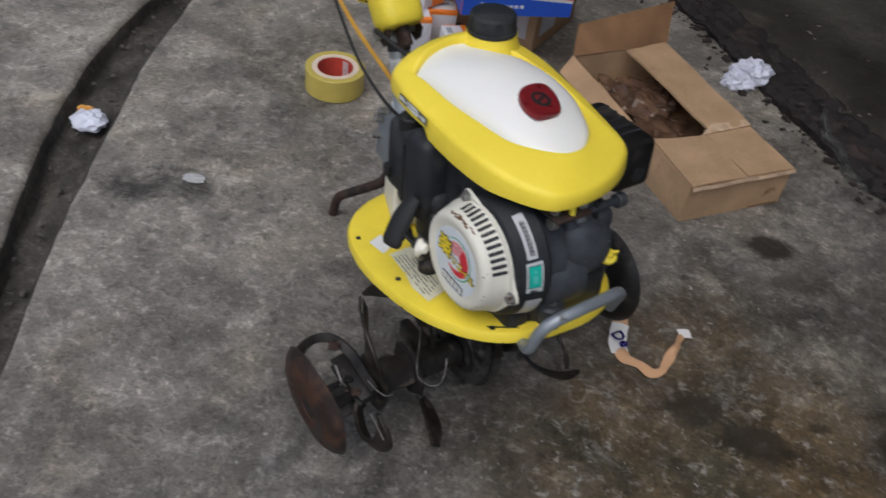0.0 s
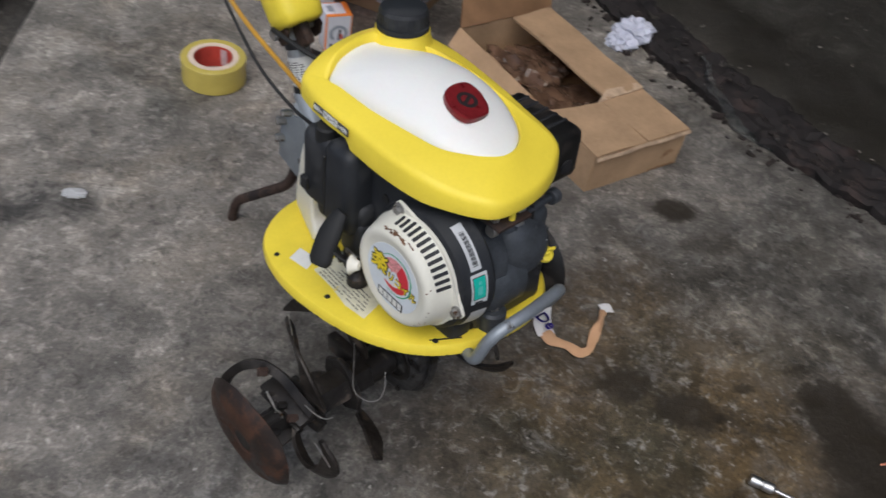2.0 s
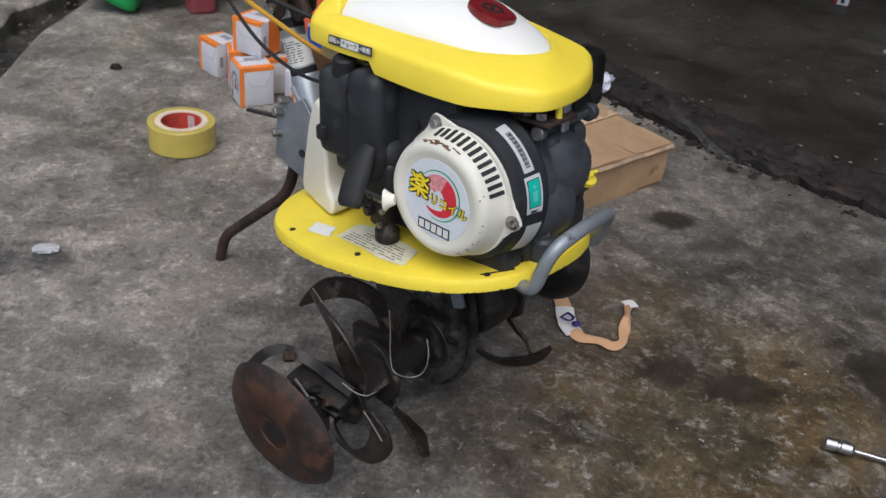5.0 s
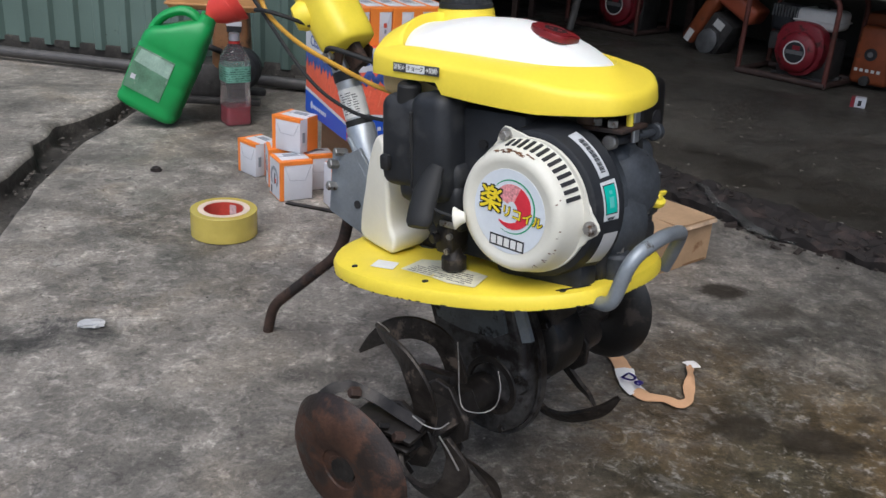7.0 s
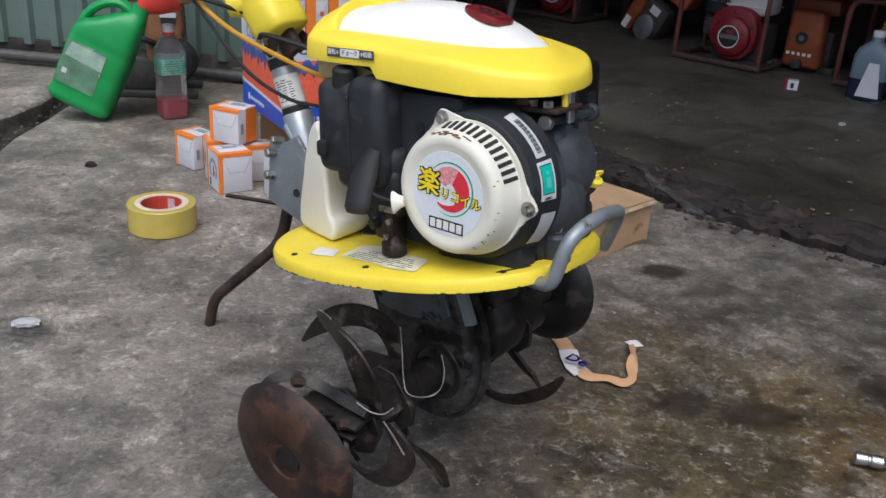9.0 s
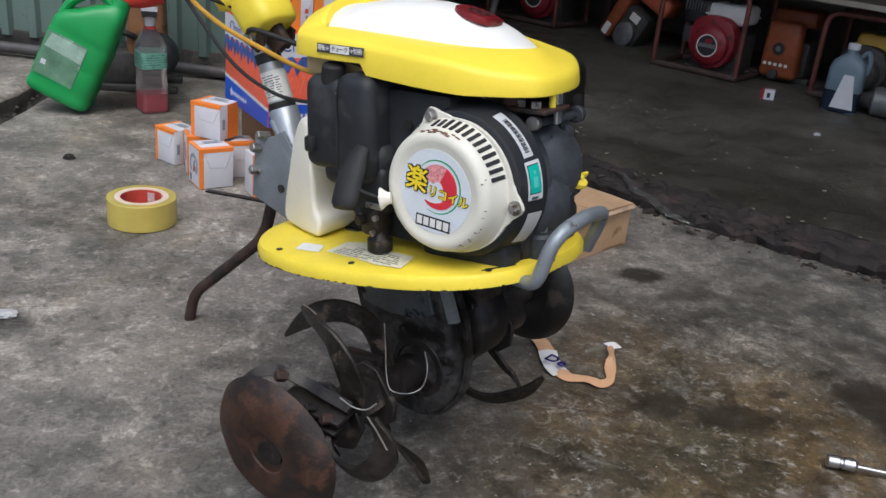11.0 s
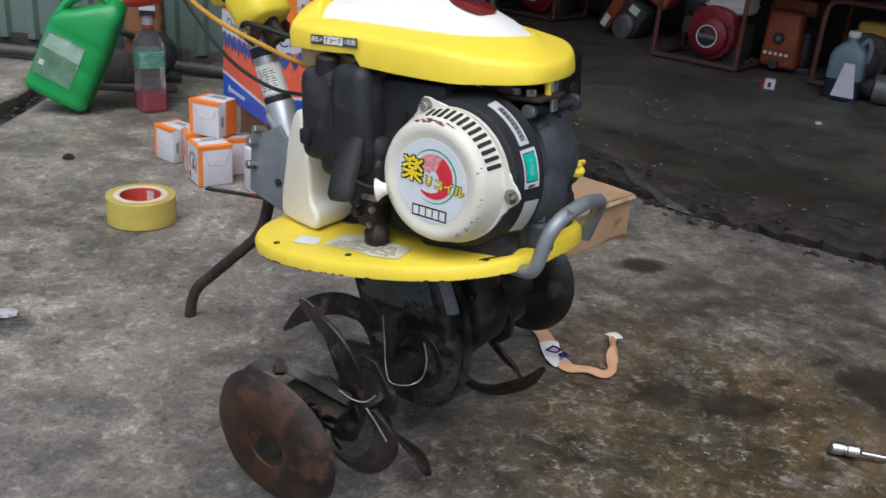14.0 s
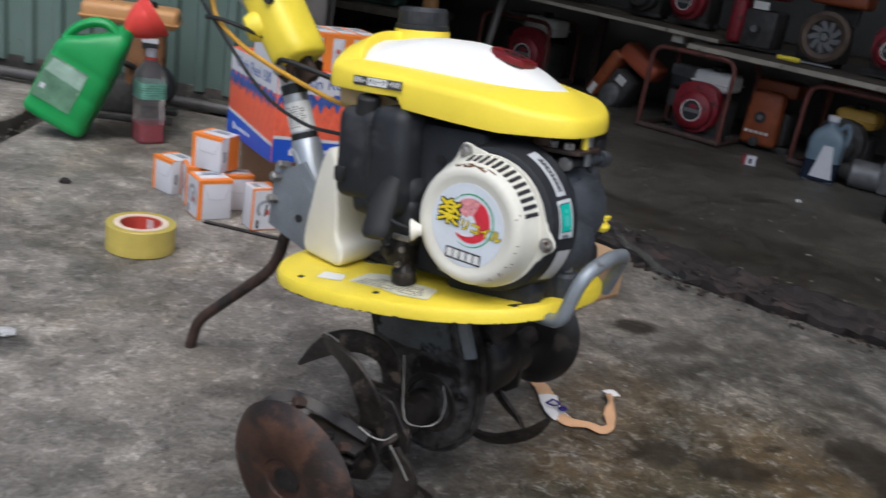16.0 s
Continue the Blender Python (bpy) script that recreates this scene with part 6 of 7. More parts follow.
for (x, y, s, sd, ma, lb) in ((-0.366, 1.272, (0.015, 0.009, 0.005), 2.0, BIT, "torn white plastic scrap on the concrete"), (-0.595, 1.405, (0.026, 0.022, 0.014), 4.0, PAPER_BLUE, "crumpled white wrapper in the drain"),
                          (-0.61, 1.432, (0.014, 0.01, 0.01), 6.0, mat("orange_scrap", (0.6, 0.3, 0.06), 0.5), "small orange wrapper scrap in the drain"), (-0.33, 1.96, (0.009, 0.006, 0.006), 8.0, SILL, "small dark clod on the concrete"),
                          (0.985, 1.43, (0.012, 0.005, 0.004), 9.0, BIT, "pale curled scrap by the slab edge"), (1.54, 2.05, (0.008, 0.006, 0.005), 3.0, BIT, "pale scrap on the shop floor"),
                          (-0.5, 1.02, (0.014, 0.007, 0.004), 5.5, SILL, "dark leaf scrap in the drain")):
    ob = part("scrap", crumple(s, sd, 3, 0.4), ma, m=Matrix.Translation((x, y, s[2] * 0.5 + (-0.018 if "drain" in lb else 0.036 if "shop" in lb else 0.001))), sharp=20)
    tagged(ob, lb, "litter", "litter")
peb = bmesh.new()
rp = random.Random(9)
for i in range(420):
    if i < 170:
        y = rp.uniform(0.9, 2.6)
        x = rp.uniform(drain_left(y) + 0.01, drain_right(y) - 0.01)
        z, s = -0.017, rp.uniform(0.001, 0.006)
    elif i < 290:
        y = rp.uniform(1.0, 2.3)
        x, z, s = sill_x(y) + rp.uniform(-0.05, 0.0), 0.0, rp.uniform(0.001, 0.004)
    else:
        x, y, z, s = rp.uniform(-0.5, 0.9), rp.uniform(0.5, 2.4), 0.0, rp.uniform(0.0006, 0.0022)
        if x > sill_x(y) - 0.03:
            continue
    b = bmesh.new()
    bmesh.ops.create_icosphere(b, subdivisions=1, radius=1)
    for v in b.verts:
        v.co = Vector((v.co.x * s * (1 + 0.4 * noise.noise(v.co + Vector((i, 0, 0)))), v.co.y * s * rp.uniform(0.6, 1.2), v.co.z * s * 0.7)) + Vector((x, y, z + s * 0.3))
    peb = join(peb, b)
tagged(part("grit", peb, mat("grit_stone", (0.07, 0.062, 0.053), 0.85, var=0.5, scale=40)), "scattered grit and small stones", "grit", kind="stuff")

# ---- goods by the sheet wall ----
ORANGE = mat("orange_print", (0.78, 0.22, 0.03), 0.45, var=0.05, scale=40, bump=0.02)
CARTON_W = mat("white_carton", (0.58, 0.58, 0.61), 0.45, var=0.04, scale=30, bump=0.03)
PRINT_RED = mat("print_red", (0.5, 0.08, 0.05), 0.5, bump=0)
PRINT_GREY = mat("grey_print", (0.25, 0.27, 0.3), 0.5, var=0.1, bump=0)


def part_box(name, w, d, h, label, m, picture=True, group="small white and orange cartons"):
    """A white carton with orange corner bands, folded end flaps and a line drawing on one end."""
    ob = thing(name, label, "box", m, group)
    part("carton", box((w, d, h), (0, 0, h / 2), bevel=0.0012, seg=2), CARTON_W, ob)
    part("edge_band", box((w * 0.13, d + 0.0008, h + 0.0008), (-w / 2 + w * 0.06, 0, h / 2), bevel=0.0006, seg=1), ORANGE, ob)
    part("top_band", box((w + 0.0012, d * 0.2, 0.0008), (0, -d * 0.4, h + 0.0003)), ORANGE, ob)
    part("rim_band", box((w + 0.001, 0.0008, h * 0.09), (0, -d / 2 - 0.0002, h * 0.955)), ORANGE, ob)
    part("side_band", box((0.0008, d * 0.55, h + 0.001), (w / 2 + 0.0002, d * 0.16, h / 2)), ORANGE, ob)
    part("side_print", box((0.0008, d * 0.12, h * 0.3), (w / 2 + 0.0004, -d * 0.32, h * 0.45)), PRINT_GREY, ob)
    part("flap_line", box((w * 0.9, 0.0006, 0.0008), (0, 0.006, h + 0.0003)), PRINT_GREY, ob)
    part("top_print", box((w * 0.45, d * 0.2, 0.0008), (w * 0.05, d * 0.24, h + 0.0003)), PRINT_GREY, ob)
    fold = mat("flap_crease", (0.36, 0.36, 0.4), 0.6, bump=0) if "flap_crease" not in bpy.data.materials else bpy.data.materials["flap_crease"]
    for p, q in (((-0.36, 0.9), (-0.2, 0.52)), ((-0.2, 0.52), (0.28, 0.5)), ((0.28, 0.5), (0.44, 0.86))):
        a, b = Vector((p[0] * w, -d / 2 - 0.0003, p[1] * h)), Vector((q[0] * w, -d / 2 - 0.0003, q[1] * h))
        part("flap_crease", box(((b - a).length, 0.0006, 0.0008), m=face_m((a + b) / 2, b - a, (0, -1, 0)) @ Matrix.Rotation(radians(90), 4, "X")), fold, ob)
    em = face_m((-w / 2 - 0.0008, 0.0, h * 0.5), (0, -1, 0), (0, 0, 1))
    part("end_panel", prism([(-d * 0.46, -h * 0.47), (d * 0.46, -h * 0.47), (d * 0.46, h * 0.47), (-d * 0.46, h * 0.47)], -0.0002, 0.0004, em), CARTON_W, ob)
    if picture:
        part("drawing", lathe([(d * 0.24, 0.0004), (d * 0.36, 0.0004), (d * 0.36, 0.0008), (d * 0.24, 0.0008)], em @ Matrix.Translation((0, h * 0.02, 0)), 28, arc=(-50, 230)), PRINT_GREY, ob)
        part("drawing_mark", box((d * 0.1, h * 0.2, 0.0006), (-d * 0.28, -h * 0.34, 0.0006), em), INK, ob)
        part("drawing_dot", prism([(d * 0.05, -h * 0.12), (d * 0.16, -h * 0.12), (d * 0.16, 0), (d * 0.05, 0)], 0.0004, 0.0008, em), PRINT_RED, ob)
        part("drawing_stroke", prism([(-d * 0.04, -h * 0.16), (d * 0.02, -h * 0.16), (d * 0.1, h * 0.12), (d * 0.02, h * 0.14)], 0.0004, 0.0008, em), INK, ob)
    return ob


def put(x, y, z, rz, ry=0, rx=0):
    return pose(x, y, z, rx, ry, rz)


part_box("small_carton", 0.066, 0.062, 0.078, "small white carton with orange edges and printed end", put(-0.062, 1.806, 0.0012, 16))
part_box("small_carton", 0.062, 0.055, 0.078, "small white carton standing behind another carton", put(-0.075, 1.885, 0.0012, 4))
part_box("small_carton", 0.062, 0.058, 0.07, "small white carton with orange edge standing alone", put(-0.122, 1.957, 0.0012, -56), picture=False)
part_box("small_carton", 0.06, 0.05, 0.072, "small white carton behind the stacked cartons", put(-0.008, 1.862, 0.0012, 10))
part_box("small_carton", 0.068, 0.062, 0.068, "white carton with orange band lying on other cartons", put(-0.05, 1.868, 0.0802, -40), picture=False)
part_box("small_carton", 0.046, 0.05, 0.082, "upright white carton with orange edge and cable drawing", put(0.028, 1.748, 0.0012, 106))
tagged(part("flat_bar", box((0.16, 0.012, 0.003), m=face_m((-0.005, 1.716, 0.0025), (0.85, -0.52, 0), (0, 0, 1)) @ Matrix.Rotation(radians(90), 4, "X")), DARK_STEEL), "thin dark steel strip lying on concrete", "strip")

# brown carton with the orange chain carton on it
q = Vector((0.194, 1.849, 0)) - Vector((0.008, 1.947, 0))
qd = q.normalized()
qn = Vector((-qd.y, qd.x, 0))
mb = face_m(Vector((0.008, 1.947, 0.001)) + qd * 0.105 + qn * 0.1, qd, qn)
brown = thing("brown_carton", "plain brown cardboard carton under a printed carton", "cardboard box", mb)
part("carton", box((0.21, 0.2, 0.137), (0, 0, 0.0685), bevel=0.002), CARDBOARD, brown)
part("side_label", box((0.07, 0.0008, 0.09), (0.05, -0.1004, 0.07)), CARTON_W, brown)
part("side_label", box((0.0008, 0.07, 0.09), (0.1054, -0.04, 0.075)), CARTON_W, brown)
REDBOX = mat("red_orange_print", (0.76, 0.125, 0.065), 0.4, var=0.12, scale=90, bump=0.02)
BLUE = mat("blue_print", (0.02, 0.08, 0.47), 0.4, var=0.05, bump=0.02)
NAVY = mat("chain_print", (0.05, 0.09, 0.3), 0.5, var=0.5, scale=70, bump=0.05)
lv = (Vector((0.034, 1.71, 0)) - Vector((-0.025, 1.939, 0)))
ld = lv.normalized()
ln_ = Vector((-ld.y, ld.x, 0))
reel = thing("chain_carton", "orange, blue and white printed chain reel carton", "cardboard box", face_m(Vector((-0.025, 1.939, 0.139)), ld, ln_))
RW, RD, RH = lv.length, 0.222, 0.172
part("carton", box((RW, RD, RH), (RW / 2, RD / 2, RH / 2), bevel=0.0015), REDBOX, reel)
for nm, fm, wid in (("front", face_m((0, 0, 0), (1, 0, 0), (0, 0, 1)), RW), ("side", face_m((RW, 0, 0), (0, 1, 0), (0, 0, 1)), RD)):
    def slab(n_, pts, ma, h0=0.0002, h1=0.0006, lb=""):
        part(n_, prism(pts, h0, h1, fm), ma, reel, lb)
    slab("blue_band", [(0.001, 0.001), (wid - 0.001, 0.001), (wid - 0.001, 0.03), (0.001, 0.046)], BLUE)
    slab("white_stripe", [(0.001, 0.046), (wid - 0.001, 0.03), (wid - 0.001, 0.036), (0.001, 0.052)], CARTON_W)
    slab("white_band", [(0.001, 0.128), (wid - 0.001, 0.128), (wid - 0.001, RH - 0.001), (0.001, RH - 0.001)], CARTON_W)
    zig = [(0.001, 0.118)]
    k_ = 26
    for i in range(k_):
        zig.append((0.002 + (wid - 0.004) * i / (k_ - 1), 0.104 + (0.009 if i % 2 else -0.006) + 0.004 * math.sin(i * 1.7)))
    zig += [(wid - 0.001, 0.118)]
    for i in range(k_ - 1, -1, -1):
        zig.append((0.002 + (wid - 0.004) * i / (k_ - 1), 0.124 + (0.006 if i % 3 else -0.005)))
    slab("chain_picture", zig[1:k_ + 1] + zig[k_ + 2:], NAVY, 0.0006, 0.001)
    for i in range(9):
        slab("hatch", [(0.01 + i * wid / 9, 0.062), (0.013 + i * wid / 9, 0.062), (0.022 + i * wid / 9, 0.094), (0.019 + i * wid / 9, 0.094)], mat("hatch_orange", (0.78, 0.165, 0.09), 0.4, bump=0) if i == 0 and nm == "front" else bpy.data.materials["hatch_orange"])
    words("carton_words", "Chain Reel 100", 0.03, NAVY, reel, fm @ Matrix.Translation((wid / 2, 0.149, 0.0009)), squeeze=0.95)
    for i in range(7):
        slab("logo_bar", [(0.05 + i * 0.011, 0.017), (0.057 + i * 0.011, 0.017), (0.057 + i * 0.011, 0.024), (0.05 + i * 0.011, 0.024)], CARTON_W, 0.0006, 0.0009)
    slab("logo_mark", [(0.034, 0.014), (0.044, 0.014), (0.046, 0.022), (0.04, 0.03), (0.033, 0.024)], CARTON_W, 0.0006, 0.0009)
for i in range(5):
    c = Vector((-0.025, 1.939, 0)) + ld * (RW - 0.075) + ln_ * (0.024 + 0.0435 * i)
    wc = part_box("small_carton", 0.042, 0.12, 0.066, "white and orange carton in clear wrap on the chain carton", face_m(Vector((c.x, c.y, 0.312)), ln_, -ld) @ Matrix.Rotation(radians(0.6 * (i % 3 - 1)), 4, "Z"), picture=False, group="cartons in wrap")
    part("front_panel", box((0.017, 0.0008, 0.0655), (-0.0122, -0.0606, 0.033)), ORANGE, wc)
    part("symbol", box((0.006, 0.0008, 0.008), (0.008, -0.0606, 0.036)), PRINT_RED, wc)
    part("symbol", box((0.004, 0.0008, 0.007), (0.0085, -0.0606, 0.025)), PRINT_GREY, wc)

# plastic bottle with red fluid
CLEAR = mat("clear_pet", (0.72, 0.68, 0.68), 0.12, var=0.03, scale=30, bump=0.05, trans=0.92, ior=1.2)
FLUID = mat("red_fluid", (0.34, 0.012, 0.035), 0.1, var=0.05, bump=0, trans=0.5, ior=1.33)
bot = thing("fluid_bottle", "clear square plastic bottle with a little red fluid", "bottle", pose(-0.168, 2.345, 0.0012, 0, 0, 20) @ Matrix.Diagonal((0.9, 0.9, 1, 1)))


def squarish(w, h, z, power=0.35):
    ring = []
    for i in range(32):
        t = 2 * math.pi * i / 32
        c, s = math.cos(t), math.sin(t)
        ring.append(Vector((w * math.copysign(abs(c) ** power, c), h * math.copysign(abs(s) ** power, s), z)))
    return ring


shape = ((0.034, 0.0), (0.036, 0.004), (0.036, 0.012), (0.035, 0.03), (0.0355, 0.05), (0.034, 0.09), (0.0355, 0.125), (0.0355, 0.15), (0.033, 0.165), (0.025, 0.183), (0.016, 0.196), (0.0125, 0.2), (0.0125, 0.206))
outer = loft([squarish(r, r, z, 0.35 if z < 0.17 else 0.7 if z < 0.19 else 1) for r, z in shape], caps=False)
ob_ = part("bottle_wall", outer, CLEAR, bot)
ob_.visible_shadow = False
part("fluid", loft([squarish(r - 0.0012, r - 0.0012, z) for r, z in ((0.034, 0.002), (0.0358, 0.006), (0.0358, 0.012), (0.035, 0.03), (0.0354, 0.046))]), FLUID, bot, "red fluid")
part("bottle_label", loft([squarish(0.0362, 0.0362, z) for z in (0.108, 0.146)], caps=False), mat("green_white_label", (0.16, 0.36, 0.28), 0.45, var=0.25, scale=60), bot, "green printed wrap label")
for i in range(6):
    part("label_line", loft([squarish(0.0365, 0.0365, z) for z in (0.1115 + i * 0.0055, 0.1132 + i * 0.0055)], caps=False), mat("dark_green_print", (0.02, 0.09, 0.06), 0.5, var=0.5, scale=90, wear=(0.2, 0.4, 0.32), wear_at=0.5, wear_scale=120) if i == 0 else bpy.data.materials["dark_green_print"], bot)
part("bottle_cap", cyl((0, 0, 0.204), (0, 0, 0.222), 0.0145, 0.014, 30, 0.0012), CARTON_W, bot)
part("neck_ring", lathe([(0.0126, 0.198), (0.0155, 0.198), (0.0155, 0.203), (0.0126, 0.203)], seg=28), mat("red_ring", (0.6, 0.06, 0.05), 0.4), bot)

# green oil jug leaning back, with a red funnel in its neck
GREEN = mat("green_jug_plastic", (0.022, 0.29, 0.07), 0.35, var=0.06, scale=20, bump=0.03, wear=(0.05, 0.22, 0.07), wear_at=0.7, wear_scale=12)
tilt = Matrix.Translation((-0.312, 2.325, 0.004)) @ Matrix.Rotation(radians(-14), 4, "Z") @ Matrix.Rotation(radians(25), 4, "Y") @ Matrix.Diagonal((0.92, 0.95, 1, 1))
jug = thing("oil_jug", "green plastic oil jug leaning against an engine", "jug", tilt)


def jring(cx, w, d, z, p=0.45):
    return [v + Vector((cx, 0, 0)) for v in squarish(w / 2, d / 2, z, p)]


jr = [jring(-0.08, 0.145, 0.085, 0.0), jring(-0.08, 0.16, 0.098, 0.006), jring(-0.08, 0.162, 0.1, 0.02), jring(-0.08, 0.156, 0.094, 0.032), jring(-0.08, 0.16, 0.099, 0.042), jring(-0.08, 0.16, 0.099, 0.09), jring(-0.08, 0.157, 0.096, 0.096),
      jring(-0.08, 0.16, 0.099, 0.102), jring(-0.08, 0.16, 0.099, 0.15), jring(-0.08, 0.155, 0.094, 0.157), jring(-0.08, 0.158, 0.098, 0.165), jring(-0.079, 0.154, 0.097, 0.182), jring(-0.074, 0.14, 0.094, 0.198, 0.48), jring(-0.061, 0.112, 0.089, 0.212, 0.52), jring(-0.048, 0.086, 0.08, 0.232, 0.58), jring(-0.038, 0.062, 0.064, 0.248, 0.7), jring(-0.031, 0.046, 0.046, 0.257, 1), jring(-0.03, 0.042, 0.042, 0.262, 1), jring(-0.03, 0.042, 0.042, 0.28, 1)]
part("jug_body", loft(jr), GREEN, jug, sharp=50)
part("jug_handle", sweep(smooth_path([(-0.04, 0, 0.25), (-0.062, 0, 0.262), (-0.088, 0, 0.262), (-0.115, 0, 0.246), (-0.138, 0, 0.217), (-0.147, 0, 0.185)], 6), 0, section=[(0.016 * math.cos(t), 0.0115 * math.sin(t)) for t in [2 * math.pi * i / 14 for i in range(14)]], up=(0, 0, 1)), GREEN, jug)
fmj = face_m((-0.08, -0.0495, 0.1), (1, 0, 0), (0, 0, 1))
part("jug_label", prism([(-0.07, -0.055), (0.03, -0.055), (0.03, 0.05), (-0.07, 0.05)], 0.0, 0.001, fmj), mat("faded_label", (0.12, 0.24, 0.15), 0.45, var=0.35, scale=22, wear=(0.34, 0.42, 0.34), wear_at=0.58, wear_scale=18), jug, "faded printed label")
part("label_panel", prism([(-0.066, 0.012), (0.028, 0.008), (0.028, 0.046), (-0.06, 0.046)], 0.001, 0.0014, fmj), mat("pale_label", (0.3, 0.42, 0.34), 0.5, var=0.3, scale=30), jug)
part("label_mark", prism([(-0.06, -0.03), (-0.048, -0.03), (-0.048, -0.018), (-0.06, -0.018)], 0.001, 0.0014, fmj), CARTON_W, jug)
FUNNEL = mat("red_funnel_plastic", (0.68, 0.06, 0.045), 0.4, var=0.06, scale=30, bump=0.03, sss=0.1)
fax = Vector((0.82, 0.12, 0.55)).normalized()
fn = thing("funnel", "red plastic funnel lying with its spout in the jug's neck", "funnel", Matrix.Translation(tilt @ Vector((-0.03, 0, 0.276))) @ frame_to(fax))
part("funnel_cone", lathe([(0.007, -0.03), (0.0105, -0.004), (0.014, 0.0), (0.024, 0.01), (0.035, 0.026), (0.043, 0.045), (0.047, 0.062), (0.0505, 0.066), (0.0515, 0.074), (0.049, 0.0745), (0.0475, 0.068), (0.044, 0.062), (0.04, 0.045), (0.032, 0.026), (0.02, 0.01), (0.009, 0.0), (0.005, -0.03)], seg=40), FUNNEL, fn)
part("funnel_rib", lathe([(0.0438, 0.046), (0.0448, 0.048), (0.0448, 0.05), (0.0443, 0.051)], seg=40), FUNNEL, fn)

# ---- old engines ----
ENG_RED = mat("engine_red", (0.2, 0.014, 0.022), 0.45, var=0.25, scale=20, bump=0.1, wear=(0.06, 0.022, 0.02), wear_at=0.54, wear_scale=20)
ENG_ORANGE = mat("engine_orange", (0.22, 0.055, 0.018), 0.5, var=0.25, scale=20, bump=0.1, wear=(0.12, 0.05, 0.025), wear_at=0.58, wear_scale=18)
ENG_TAN = mat("engine_tan", (0.5, 0.26, 0.1), 0.45, var=0.1, scale=20, bump=0.06, wear=(0.25, 0.12, 0.05), wear_at=0.64, wear_scale=20)
ENG_DARK = mat("greasy_engine", (0.05, 0.047, 0.045), 0.6, metal=0.3, var=0.4, scale=40, bump=0.3, wear=(0.11, 0.1, 0.09), wear_at=0.6, wear_scale=25)
ENG_WHITE = mat("tank_dirty_white", (0.64, 0.63, 0.6), 0.45, var=0.1, scale=20, bump=0.05, wear=(0.25, 0.22, 0.18), wear_at=0.64, wear_scale=16)
ENG_GREY = mat("engine_grey", (0.17, 0.17, 0.17), 0.5, metal=0.5, var=0.25, scale=40, bump=0.2)
FRAME_RED = mat("rusty_red_frame", (0.125, 0.04, 0.031), 0.6, metal=0.2, var=0.3, scale=40, bump=0.2, wear=(0.07, 0.035, 0.025), wear_at=0.55, wear_scale=30)
FRAME_DARK = mat("dark_frame", (0.07, 0.045, 0.038), 0.6, metal=0.3, var=0.3, scale=40, bump=0.2)


